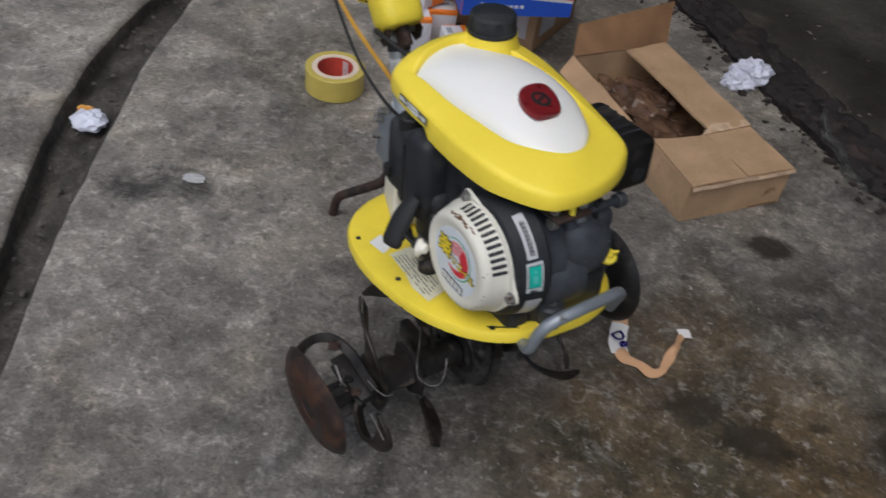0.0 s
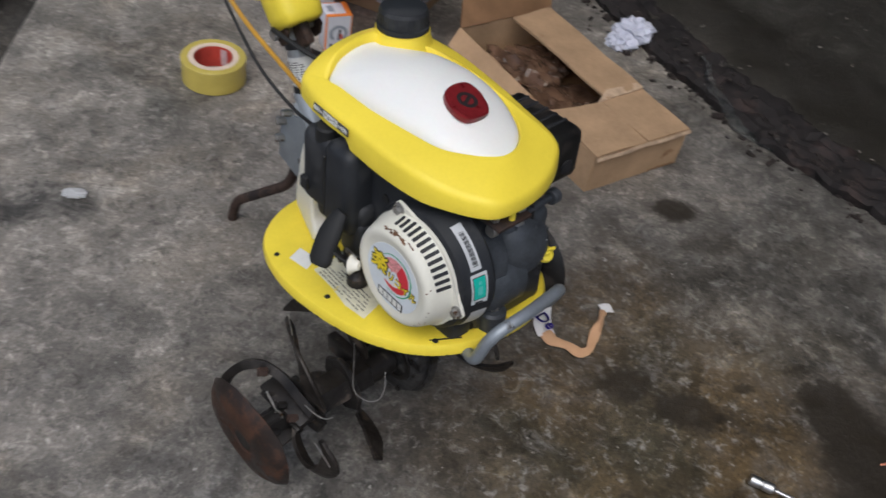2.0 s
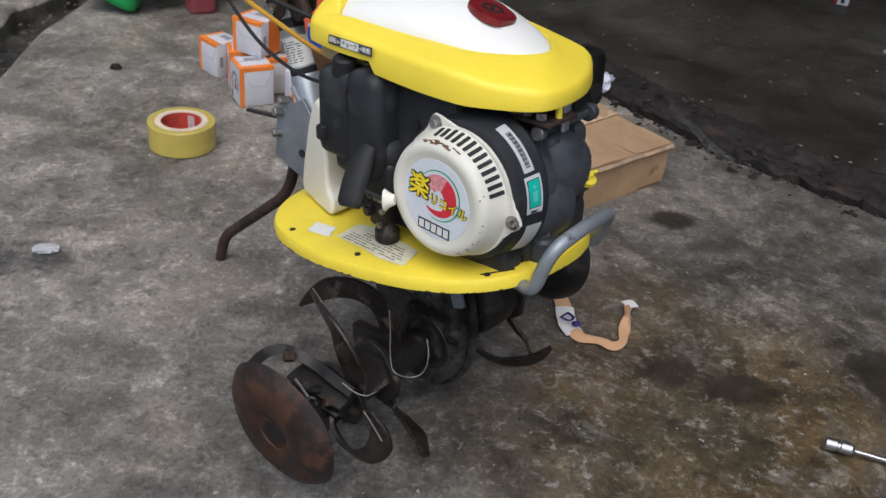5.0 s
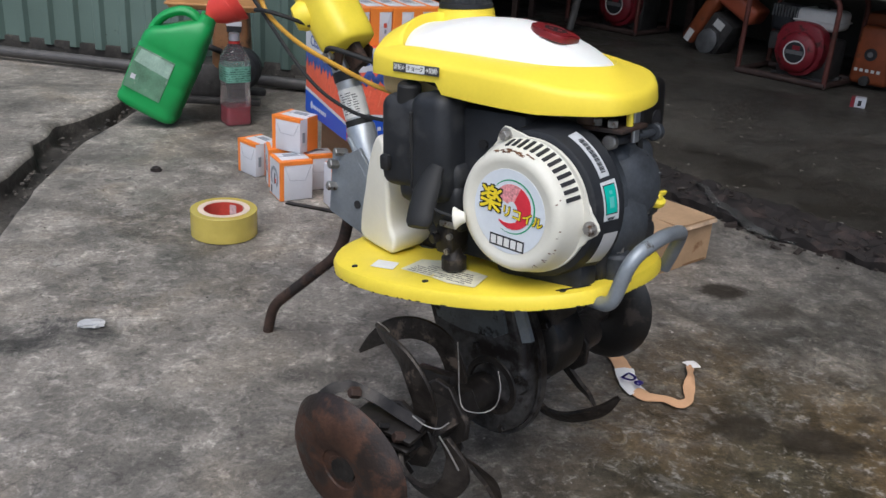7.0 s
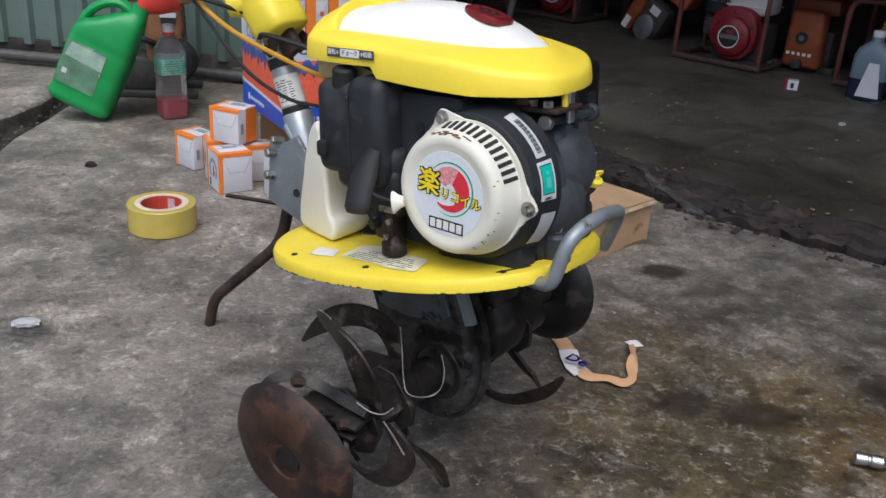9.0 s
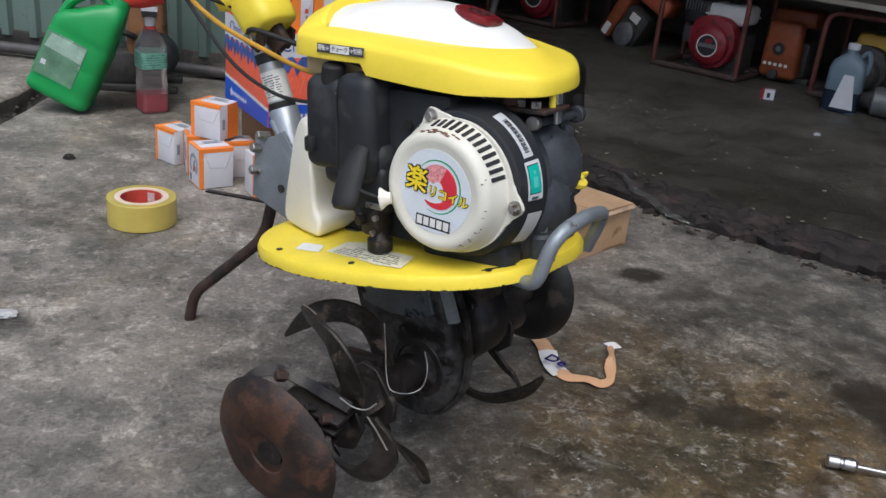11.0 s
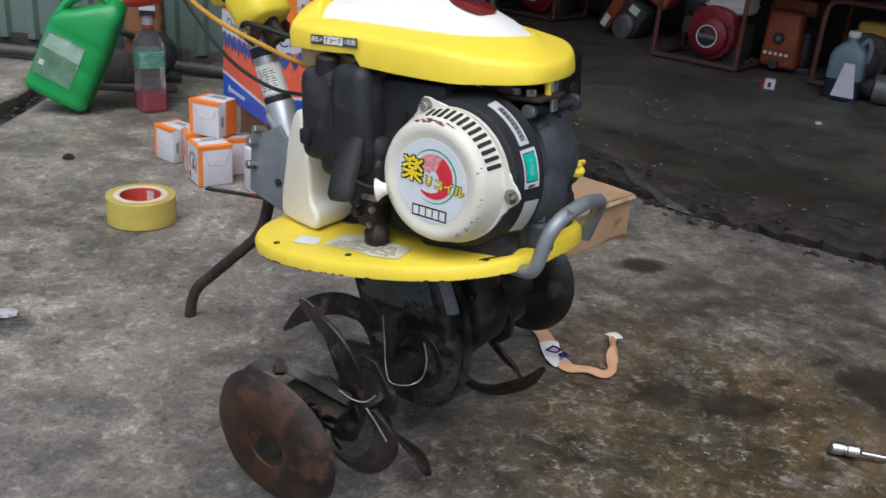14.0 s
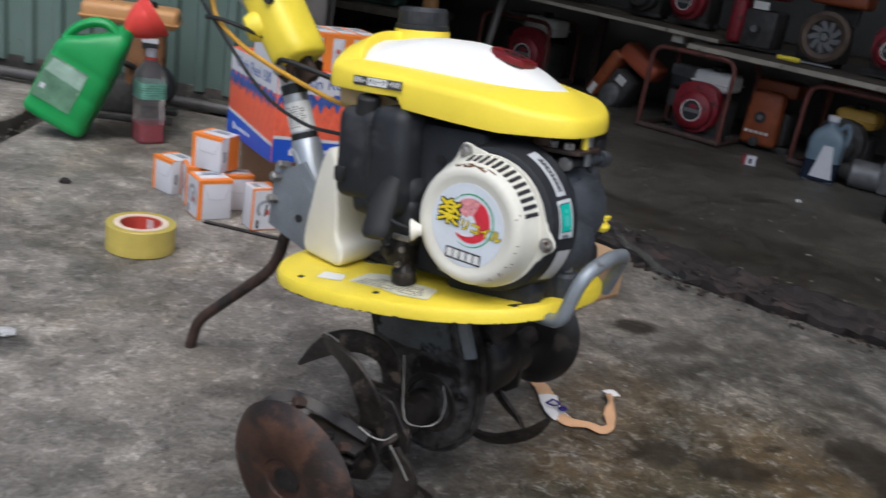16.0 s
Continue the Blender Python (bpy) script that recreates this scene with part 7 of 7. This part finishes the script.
def small_engine(name, label, m, shroud, tank, r=0.075, badge=True, height=0.27, frame_mat=None, tank_on=True, filt=True, group="old engines"):
    """A small upright engine seen on its starter side: x along the front, y away, z up."""
    e = thing(name, label, "engine", m, group)
    fm = face_m((0.0, 0.0, r + 0.02), (1, 0, 0), (0, 0, 1))
    part("crankcase", box((r * 2.3, 0.13, r * 1.7), (0.0, 0.11, r * 0.95), bevel=0.012), ENG_DARK, e)
    outline = closed_curve([(-r * 1.05, r * 0.2, 0), (-r * 0.95, r * 0.95, 0), (-r * 0.2, r * 1.25, 0), (r * 0.7, r * 1.1, 0), (r * 1.05, r * 0.4, 0), (r * 0.95, -r * 0.5, 0), (r * 0.35, -r * 0.95, 0), (-r * 0.35, -r * 0.95, 0), (-r * 0.95, -r * 0.5, 0)], 4)
    cow = part("cowling", prism([(p.x, p.y) for p in outline], -0.06, -0.004, fm, 0.01, 3), shroud, e)
    part("starter_dome", lathe([(r * 0.86, -0.004), (r * 0.84, 0.012), (r * 0.72, 0.022), (r * 0.5, 0.026), (r * 0.48, 0.022), (0, 0.022)], fm, 40), shroud, cow)
    if badge:
        part("maker_plate", cyl((0, 0, 0.022), (0, 0, 0.0235), r * 0.45, seg=32), INK, cow, "round black plate with a pale bar", m=fm)
        part("plate_ring", lathe([(r * 0.44, 0.022), (r * 0.51, 0.022), (r * 0.51, 0.0242), (r * 0.44, 0.0242)], fm, 32), ENG_WHITE, cow, "pale ring round the maker's plate")
        part("plate_bar", box((r * 0.78, r * 0.17, 0.001), (0, 0.0, 0.024)), ENG_GREY, cow, m=fm)
        part("plate_wing", box((r * 0.34, r * 0.18, 0.001), (r * 0.05, r * 0.2, 0.024)), ENG_RED, cow, m=fm)
    zt = r * 2.1
    if tank_on:
        part("fuel_tank", box((r * 1.9, 0.12, r * 0.85), (r * 0.25, 0.1, zt + r * 0.5), bevel=0.018, seg=3), tank, e)
        part("tank_seam", box((r * 1.96, 0.126, 0.006), (r * 0.25, 0.1, zt + r * 0.42), bevel=0.002, seg=1), tank, e)
        part("tank_cap", cyl((r * 0.2, 0.1, zt + r * 0.9), (r * 0.2, 0.1, zt + r * 1.15), 0.02, seg=20, bevel=0.003), RUBBER, e)
    if filt:
        part("air_filter", box((r * 1.1, 0.11, r * 1.1), (-r * 1.25, 0.1, zt + r * 0.35), bevel=0.02, seg=3), BLACK, e)
        fins_ = None
        for i in range(9):
            fins_ = box((0.004, 0.08, r * 0.5), (-r * 1.7 + i * 0.011, 0.08, zt + r * 0.68), None, 0.001, 1, fins_)
        part("filter_ribs", fins_, ENG_GREY, e)
        part("carburettor", box((0.05, 0.06, 0.06), (-r * 1.3, 0.06, r * 1.5), bevel=0.01), ENG_DARK, e)
    part("base_rail", box((r * 2.6, 0.03, 0.016), (0, 0.06, 0.008), bevel=0.003), ENG_DARK, e)
    part("base_rail", box((r * 2.6, 0.03, 0.016), (0, 0.15, 0.008), bevel=0.003), ENG_DARK, e)
    return e


def tube_frame(name, label, m, w, h, d, material):
    f_ = thing(name, label, "frame", m, "engine frames")
    for y in (0, d):
        part("hoop", sweep(round_path([(0, y, 0.012), (0, y, h), (w, y, h), (w, y, 0.012)], 0.05, 6), 0.0085, 12), material, f_)
        part("foot_rail", sweep([(-0.005, y, 0.0115), (w + 0.005, y, 0.0115)], 0.0115, 12), FRAME_DARK, f_)
    for x in (0, w):
        part("cross_rail", sweep([(x, 0, 0.0115), (x, d, 0.0115)], 0.0095, 10), FRAME_DARK, f_)
    return f_


def shop(s_, d_, z=0.035, rz=0.0):
    p = S0 + SD * s_ + SN * d_
    a = math.degrees(math.atan2(SD.y, SD.x))
    return pose(p.x, p.y, z, 0, 0, a + rz)


# tan engine behind the jug
tan = thing("tan_engine", "small tan petrol engine with a flat fuel tank", "engine", pose(-0.2, 2.56, 0.0, 0, 0, -8), "old engines")
part("fuel_tank", box((0.235, 0.12, 0.05), (-0.018, 0.03, 0.268), bevel=0.014, seg=3), ENG_TAN, tan)
part("tank_seam", box((0.242, 0.126, 0.006), (-0.018, 0.03, 0.258), bevel=0.002), ENG_TAN, tan)
part("tank_cap", cyl((0.022, 0.02, 0.29), (0.022, 0.02, 0.306), 0.022, seg=20, bevel=0.003), RUBBER, tan)
part("red_cap", cyl((-0.115, 0.03, 0.29), (-0.115, 0.03, 0.304), 0.012, seg=14), RED_GRIP, tan)
part("cowling", box((0.1, 0.09, 0.17), (0.022, 0.03, 0.155), bevel=0.016, seg=3, taper=(0.9, 0.95)), mat("greasy_tan_cowl", (0.2, 0.095, 0.04), 0.5, var=0.25, scale=20, bump=0.1, wear=(0.07, 0.04, 0.025), wear_at=0.56, wear_scale=16), tan, "greasy brown cowling")
part("starter", lathe([(0.055, 0), (0.055, 0.03), (0.045, 0.042), (0.02, 0.046), (0, 0.046)], face_m((0.05, -0.012, 0.1), (1, 0, 0), (0, 0, 1)), 32), BLACK, tan)
part("plate", box((0.04, 0.001, 0.012), (0.034, -0.017, 0.213)), CARTON_W, tan)
part("dark_plate", box((0.038, 0.001, 0.015), (0.034, -0.017, 0.199)), INK, tan)
part("crankcase", box((0.15, 0.11, 0.09), (-0.02, 0.04, 0.06), bevel=0.012), ENG_DARK, tan)
part("carburettor", box((0.06, 0.06, 0.07), (-0.1, 0.03, 0.16), bevel=0.012), ENG_DARK, tan)
part("lever", sweep(smooth_path([(0.0, -0.02, 0.14), (-0.02, -0.03, 0.15), (-0.04, -0.03, 0.155)]), 0.008, 10), RUBBER, tan)
part("grip_rod", sweep(round_path([(-0.075, 0.05, 0.28), (-0.075, 0.05, 0.36), (-0.04, 0.04, 0.372), (0.0, 0.04, 0.37)], 0.02, 5), 0.006, 10), RUBBER, tan)
part("grip", cyl((-0.055, 0.04, 0.371), (0.012, 0.04, 0.369), 0.013, seg=18, bevel=0.003), RUBBER, tan)
for y in (-0.02, 0.1):
    part("base_rail", box((0.2, 0.03, 0.016), (0, y, 0.009), bevel=0.003), ENG_DARK, tan)

# ---- shop shelf ----
PLANK = mat("dusty_plank", (0.1, 0.083, 0.062), 0.8, var=0.25, scale=12, bump=0.25, grain=80, wear=(0.11, 0.085, 0.06), wear_at=0.55, wear_scale=8)

# front edge strip, about three times paler than the plank's top
EDGE = mat("pale_plank_edge", (0.3, 0.27, 0.22), 0.8, var=0.25, scale=14, bump=0.2, wear=(0.12, 0.1, 0.08), wear_at=0.58, wear_scale=20)


def plank(s0, s1, d0, d1, z0, z1, t=0.02, label="", seed=0.0):
    a, b = S0 + SD * s0, S0 + SD * s1
    pts = [a + SN * d0 + Vector((0, 0, z0 - t)), b + SN * d0 + Vector((0, 0, z1 - t)), b + SN * d1 + Vector((0, 0, z1 - t)), a + SN * d1 + Vector((0, 0, z0 - t))]
    ob = part("shelf_plank", sheet_of(pts, t, (10, 3), 0.006, seed), PLANK)
    if d0 < 0.2:
        e0, e1 = a + SN * (d0 - 0.004) + Vector((0, 0, z0 - t)), b + SN * (d0 - 0.004) + Vector((0, 0, z1 - t))
        part("front_edge", sheet_of([e0, e1, e1 + Vector((0, 0, t * 0.9)), e0 + Vector((0, 0, t * 0.9))], 0.003, (24, 1), 0.004, seed + 3), EDGE, ob, "pale front edge")
    return tagged(ob, label, "shelf")


plank(-1.9, 0.17, 0.1, 0.34, 0.425, 0.382, t=0.014, label="long dusty sagging shelf plank carrying engines", seed=1)
plank(0.1, 1.9, 0.02, 0.32, 0.356, 0.338, t=0.018, label="dusty shelf plank with tools and engines on it", seed=4)
plank(-1.9, 1.9, 0.36, 0.6, 0.405, 0.385, label="dusty shelf plank at the back", seed=6)
tagged(part("wood_block", box((0.045, 0.05, 0.03), m=shop(0.01, 0.14, 0.355), bevel=0.002), mat("pale_block", (0.4, 0.38, 0.34), 0.8)), "pale wooden packing block under a plank", "block")
for s_, d_ in ((-1.7, 0.16), (-1.7, 0.56), (-0.56, 0.56), (0.44, 0.56), (1.2, 0.16), (1.2, 0.56)):
    tagged(part("shelf_post", box((0.035, 0.035, 0.35), (0, 0, 0.175), shop(s_, d_, 0.035), 0.003), FRAME_DARK), "dark shelf post standing on the shop floor", "post", "shelf posts")
small_engine("red_engine", "red petrol engine with a white tank in a tube frame", shop(0.165, 0.045), ENG_RED, ENG_WHITE, 0.078)
tube_frame("engine_frame", "rusty red tube frame round a red engine", shop(-0.015, 0.0), 0.31, 0.292, 0.22, FRAME_RED)
small_engine("red_engine", "red petrol engine with a white tank half hidden in shadow", shop(-0.78, 0.33), ENG_RED, ENG_WHITE, 0.09, badge=True)
tube_frame("engine_frame", "dark red tube frame in the shadow", shop(-1.0, 0.28), 0.36, 0.26, 0.24, FRAME_RED)
# orange engine with a square face
oe = thing("orange_engine", "dirty orange petrol engine with a square cowling", "engine", shop(0.365, 0.18), "old engines")
part("cowling", box((0.13, 0.06, 0.19), (0.005, 0, 0.11), bevel=0.018, seg=3, taper=(0.88, 1)), ENG_ORANGE, oe)
part("starter_hole", cyl((0.0, -0.0305, 0.115), (0.0, -0.035, 0.115), 0.02, seg=24), INK, oe)
part("hole_hub", cyl((0.0, -0.033, 0.115), (0.0, -0.038, 0.115), 0.009, seg=16), ENG_GREY, oe)
for i in range(5):
    part("maker_bar", box((0.011, 0.001, 0.01), (-0.038 + i * 0.0185, -0.0312, 0.062)), ENG_WHITE, oe)
part("drain_plug", cyl((0.0, -0.03, 0.03), (0.0, -0.045, 0.03), 0.016, seg=16), ENG_DARK, oe)
part("crankcase", box((0.14, 0.13, 0.12), (0.01, 0.1, 0.08), bevel=0.015), ENG_DARK, oe)
part("fuel_tank", box((0.15, 0.12, 0.055), (0.01, 0.09, 0.215), bevel=0.015), ENG_ORANGE, oe)
part("base_rail", box((0.2, 0.04, 0.02), (0.0, 0.05, 0.01), bevel=0.003), ENG_DARK, oe)
# tilted orange engine
te = thing("tilted_engine", "small orange and dark engine lying tilted on the shop floor", "engine", shop(-0.36, 0.27, 0.04) @ Matrix.Rotation(radians(28), 4, "Y") @ Matrix.Translation((0.03, 0, 0.0)) @ Matrix.Diagonal((1.05, 1.1, 1.22, 1)), "old engines")
part("fuel_tank", box((0.17, 0.1, 0.055), (0.03, 0.02, 0.2), bevel=0.014, seg=3), mat("engine_rust_red", (0.36, 0.085, 0.04), 0.5, var=0.12, scale=20), te)
part("cowling", box((0.05, 0.08, 0.17), (-0.05, 0.0, 0.1), bevel=0.014, seg=3), ENG_ORANGE, te)
part("crankcase", box((0.11, 0.11, 0.13), (0.02, 0.03, 0.08), bevel=0.02), ENG_DARK, te)
part("plate", box((0.04, 0.001, 0.025), (0.02, -0.026, 0.12)), ENG_WHITE, te)
part("flywheel", lathe([(0.04, 0), (0.04, 0.02), (0.03, 0.026), (0, 0.026)], face_m((0.02, -0.02, 0.06), (1, 0, 0), (0, 0, 1)), 24), ENG_GREY, te)
part("plate", box((0.024, 0.001, 0.04), (-0.05, -0.042, 0.04)), ENG_WHITE, te)
# yellow-tanked engine in the third frame
tube_frame("engine_frame", "rusty red tube frame round a yellow-tanked engine", shop(0.53, 0.06), 0.36, 0.27, 0.24, FRAME_RED)
small_engine("grey_engine", "greasy grey engine with a yellow tank", shop(0.65, 0.12), ENG_DARK, mat("tank_ochre", (0.5, 0.3, 0.05), 0.5, var=0.12, scale=20), 0.07, badge=False, filt=False)
# shelf-top engines
small_engine("red_engine", "red petrol engine standing on the shelf plank", shop(-0.03, 0.2, 0.4), ENG_RED, ENG_RED, 0.062, filt=False)
small_engine("dark_engine", "greasy dark engine standing on the shelf plank", shop(-0.24, 0.24, 0.4), ENG_DARK, ENG_GREY, 0.06, badge=False, filt=False)
re3 = thing("red_tank_engine", "engine with red cowl and red tank on the shelf", "engine", shop(0.235, 0.2, 0.367), "old engines")
part("cowling", box((0.05, 0.12, 0.15), (-0.05, 0.02, 0.085), bevel=0.016, seg=3), ENG_RED, re3)
part("fuel_tank", box((0.16, 0.12, 0.06), (0.01, 0.03, 0.2), bevel=0.015, seg=3), ENG_RED, re3)
part("crankcase", box((0.12, 0.13, 0.13), (0.03, 0.04, 0.07), bevel=0.015), ENG_DARK, re3)
part("plate", box((0.055, 0.001, 0.026), (0.025, -0.0265, 0.148)), ENG_WHITE, re3)
part("shaft", cyl((0.03, -0.03, 0.07), (0.03, -0.06, 0.07), 0.012, seg=14), ENG_GREY, re3)
# engine with an open finned flywheel
fe = thing("flywheel_engine", "grey engine with an open finned flywheel on the shelf", "engine", shop(0.5, 0.17, 0.367), "old engines")
ff = face_m((0, 0, 0.085), (1, 0, 0), (0, 0, 1))
part("flywheel_ring", lathe([(0.055, 0), (0.082, 0), (0.082, 0.02), (0.07, 0.026), (0.055, 0.02)], ff, 40), mat("rusty_ring", (0.11, 0.08, 0.06), 0.6, metal=0.4, var=0.35, scale=30, bump=0.2), fe)
part("hub_plate", lathe([(0, 0.004), (0.056, 0.004), (0.056, 0.0), (0, 0.0)], ff, 32), ENG_DARK, fe)
for i in range(9):
    a = i * 40
    part("fan_blade", sweep([ff @ Vector((r_ * math.cos(radians(a + r_ * 600)), r_ * math.sin(radians(a + r_ * 600)), 0.012)) for r_ in (0.018, 0.028, 0.04, 0.052)], 0, section=[(-0.002, -0.008), (0.002, -0.008), (0.002, 0.008), (-0.002, 0.008)]), ENG_GREY, fe)
part("hub_nut", cyl((0, -0.002, 0.085), (0, -0.022, 0.085), 0.014, seg=6), ENG_GREY, fe)
part("crankcase", box((0.15, 0.12, 0.13), (-0.02, 0.07, 0.066), bevel=0.015), ENG_DARK, fe)
part("fuel_tank", box((0.19, 0.11, 0.05), (0.0, 0.08, 0.21), bevel=0.014, seg=3), ENG_ORANGE, fe)
part("tank_leg", box((0.12, 0.02, 0.06), (0.0, 0.1, 0.16), bevel=0.003), ENG_DARK, fe)
small_engine("red_engine", "red petrol engine at the end of the shelf", shop(0.72, 0.15, 0.365), ENG_RED, ENG_ORANGE, 0.062, filt=False)
small_engine("dark_engine", "greasy dark engine on the long shelf plank", shop(-0.6, 0.24, 0.407), ENG_DARK, ENG_RED, 0.06, badge=False, filt=False)
# screwdriver on the plank
sd_ = thing("screwdriver", "screwdriver with a yellow handle on the plank", "screwdriver", shop(0.4, 0.06, 0.3685, -8))
part("driver_handle", lathe([(0, 0), (0.007, 0), (0.0088, 0.006), (0.0075, 0.02), (0.009, 0.05), (0.0085, 0.075), (0.004, 0.08), (0, 0.08)], frame_to((1, 0, 0)), 10), YELLOW_PLASTIC, sd_)
part("shaft", cyl((0.078, 0, 0), (0.19, 0, 0), 0.003, seg=10), CHROME, sd_)
# little red and white carton, blue jug, dark can
mc = thing("parts_box", "little red and white parts box on the shop floor", "box", shop(0.47, -0.14, 0.0355, 20))
part("carton", box((0.042, 0.03, 0.03), (0, 0, 0.015), bevel=0.0008, seg=1), CARTON_W, mc)
part("red_end", box((0.012, 0.0306, 0.0306), (-0.0158, 0, 0.015), bevel=0.0006, seg=1), ENG_RED, mc)
part("print_mark", box((0.01, 0.0004, 0.016), (0.004, -0.0153, 0.014)), INK, mc)
BLUEJUG = mat("pale_blue_plastic", (0.17, 0.23, 0.28), 0.35, var=0.12, scale=16, bump=0.05, trans=0.25)
bj = thing("blue_jug", "translucent blue jug with dark oil and a white label", "jug", shop(0.672, -0.075, 0.0355, 6) @ Matrix.Diagonal((0.88, 0.88, 0.92, 1)))
part("jug_body", loft([squarish(w / 2, d / 2, z, p) for w, d, z, p in ((0.11, 0.07, 0, 0.4), (0.118, 0.078, 0.006, 0.4), (0.118, 0.078, 0.14, 0.4), (0.1, 0.066, 0.165, 0.5), (0.05, 0.045, 0.185, 0.8), (0.036, 0.036, 0.19, 1), (0.036, 0.036, 0.205, 1))]), BLUEJUG, bj, sharp=50)
part("dark_oil", loft([squarish(w / 2, d / 2, z, 0.4) for w, d, z in ((0.1, 0.07, -0.0001), (0.1186, 0.0786, 0.006), (0.1188, 0.0788, 0.07))], caps=False), mat("dark_oil_blue", (0.012, 0.018, 0.035), 0.2, var=0.2), bj)
part("jug_label", prism([(-0.036, -0.06), (0.04, -0.06), (0.02, 0.05), (-0.012, 0.05)], 0, 0.0008, face_m((0.01, -0.0396, 0.075), (1, 0, 0), (0, 0, 1))), CARTON_W, bj, "pale printed label")
part("jug_handle", sweep(smooth_path([(0.03, 0, 0.18), (0.05, 0, 0.2), (0.062, 0, 0.17), (0.058, 0, 0.13)]), 0.008, 10), BLUEJUG, bj)
part("jug_cap", cyl((0, 0, 0.203), (0, 0, 0.222), 0.02, seg=24, bevel=0.002), CARTON_W, bj)
dc = thing("oil_filter", "dark oily can standing on the shop floor", "can", shop(0.99, -0.39, 0.0355))
part("can", cyl((0, 0, 0), (0, 0, 0.09), 0.036, seg=28, bevel=0.004), BLACK_GLOSS, dc)
part("can_top", lathe([(0.03, 0.09), (0.034, 0.094), (0.02, 0.1), (0, 0.1)], seg=24), ENG_GREY, dc)
gm_ = thing("gear_motor", "greasy grey motor lying on the shop floor", "motor", shop(0.79, -0.03, 0.0355, 10))
part("motor_body", cyl((-0.04, 0, 0.045), (0.05, 0, 0.045), 0.044, seg=28, bevel=0.006), ENG_GREY, gm_)
part("motor_nose", cyl((-0.075, 0, 0.045), (-0.04, 0, 0.045), 0.022, 0.03, 22, 0.003), ENG_DARK, gm_)
part("gearbox", box((0.07, 0.08, 0.1), (0.08, 0.01, 0.05), bevel=0.012), ENG_GREY, gm_)

# ---- machines in the dark behind the post ----
MGREEN = mat("machine_green", (0.06, 0.12, 0.09), 0.5, var=0.2, scale=10, bump=0.1)
bench = thing("work_bench", "dark bench with greasy parts at the back of the shop", "bench", pose(0.86, 4.05, 0.035, 0, 0, -30) @ Matrix.Diagonal((0.55, 1, 1, 1)))
part("bench_top", box((0.9, 0.4, 0.03), (0, 0, 0.2), bevel=0.003), PLANK, bench)
for x in (-0.4, 0.4):
    for y in (-0.16, 0.16):
        part("leg", box((0.04, 0.04, 0.186), (x, y, 0.093)), FRAME_DARK, bench)
dm = thing("green_machine", "dark green machine with a round hub standing on the bench", "machine", pose(0.8, 4.08, 0.2505, 0, 0, -30) @ Matrix.Diagonal((0.8, 0.8, 0.8, 1)))
part("machine_body", box((0.3, 0.22, 0.22), (0, 0, 0.11), bevel=0.03, seg=3), MGREEN, dm)
part("hub", lathe([(0.1, 0), (0.1, 0.03), (0.07, 0.045), (0, 0.05)], face_m((0.08, -0.11, 0.12), (1, 0, 0), (0, 0, 1)), 32), ENG_DARK, dm)
part("top_tank", box((0.2, 0.16, 0.1), (0.05, 0, 0.28), bevel=0.02), ENG_RED, dm)
tagged(part("oil_can", cyl((1.0, 3.93, 0.2505), (1.0, 3.93, 0.34), 0.035, seg=22, bevel=0.004), ENG_TAN), "dull orange can on the bench", "can")
tagged(part("leaning_pole", sweep([(1.18, 3.7, 0.04), (1.32, 3.78, 0.7)], 0.016, 12), POST), "dark pole leaning in the shop", "pole")
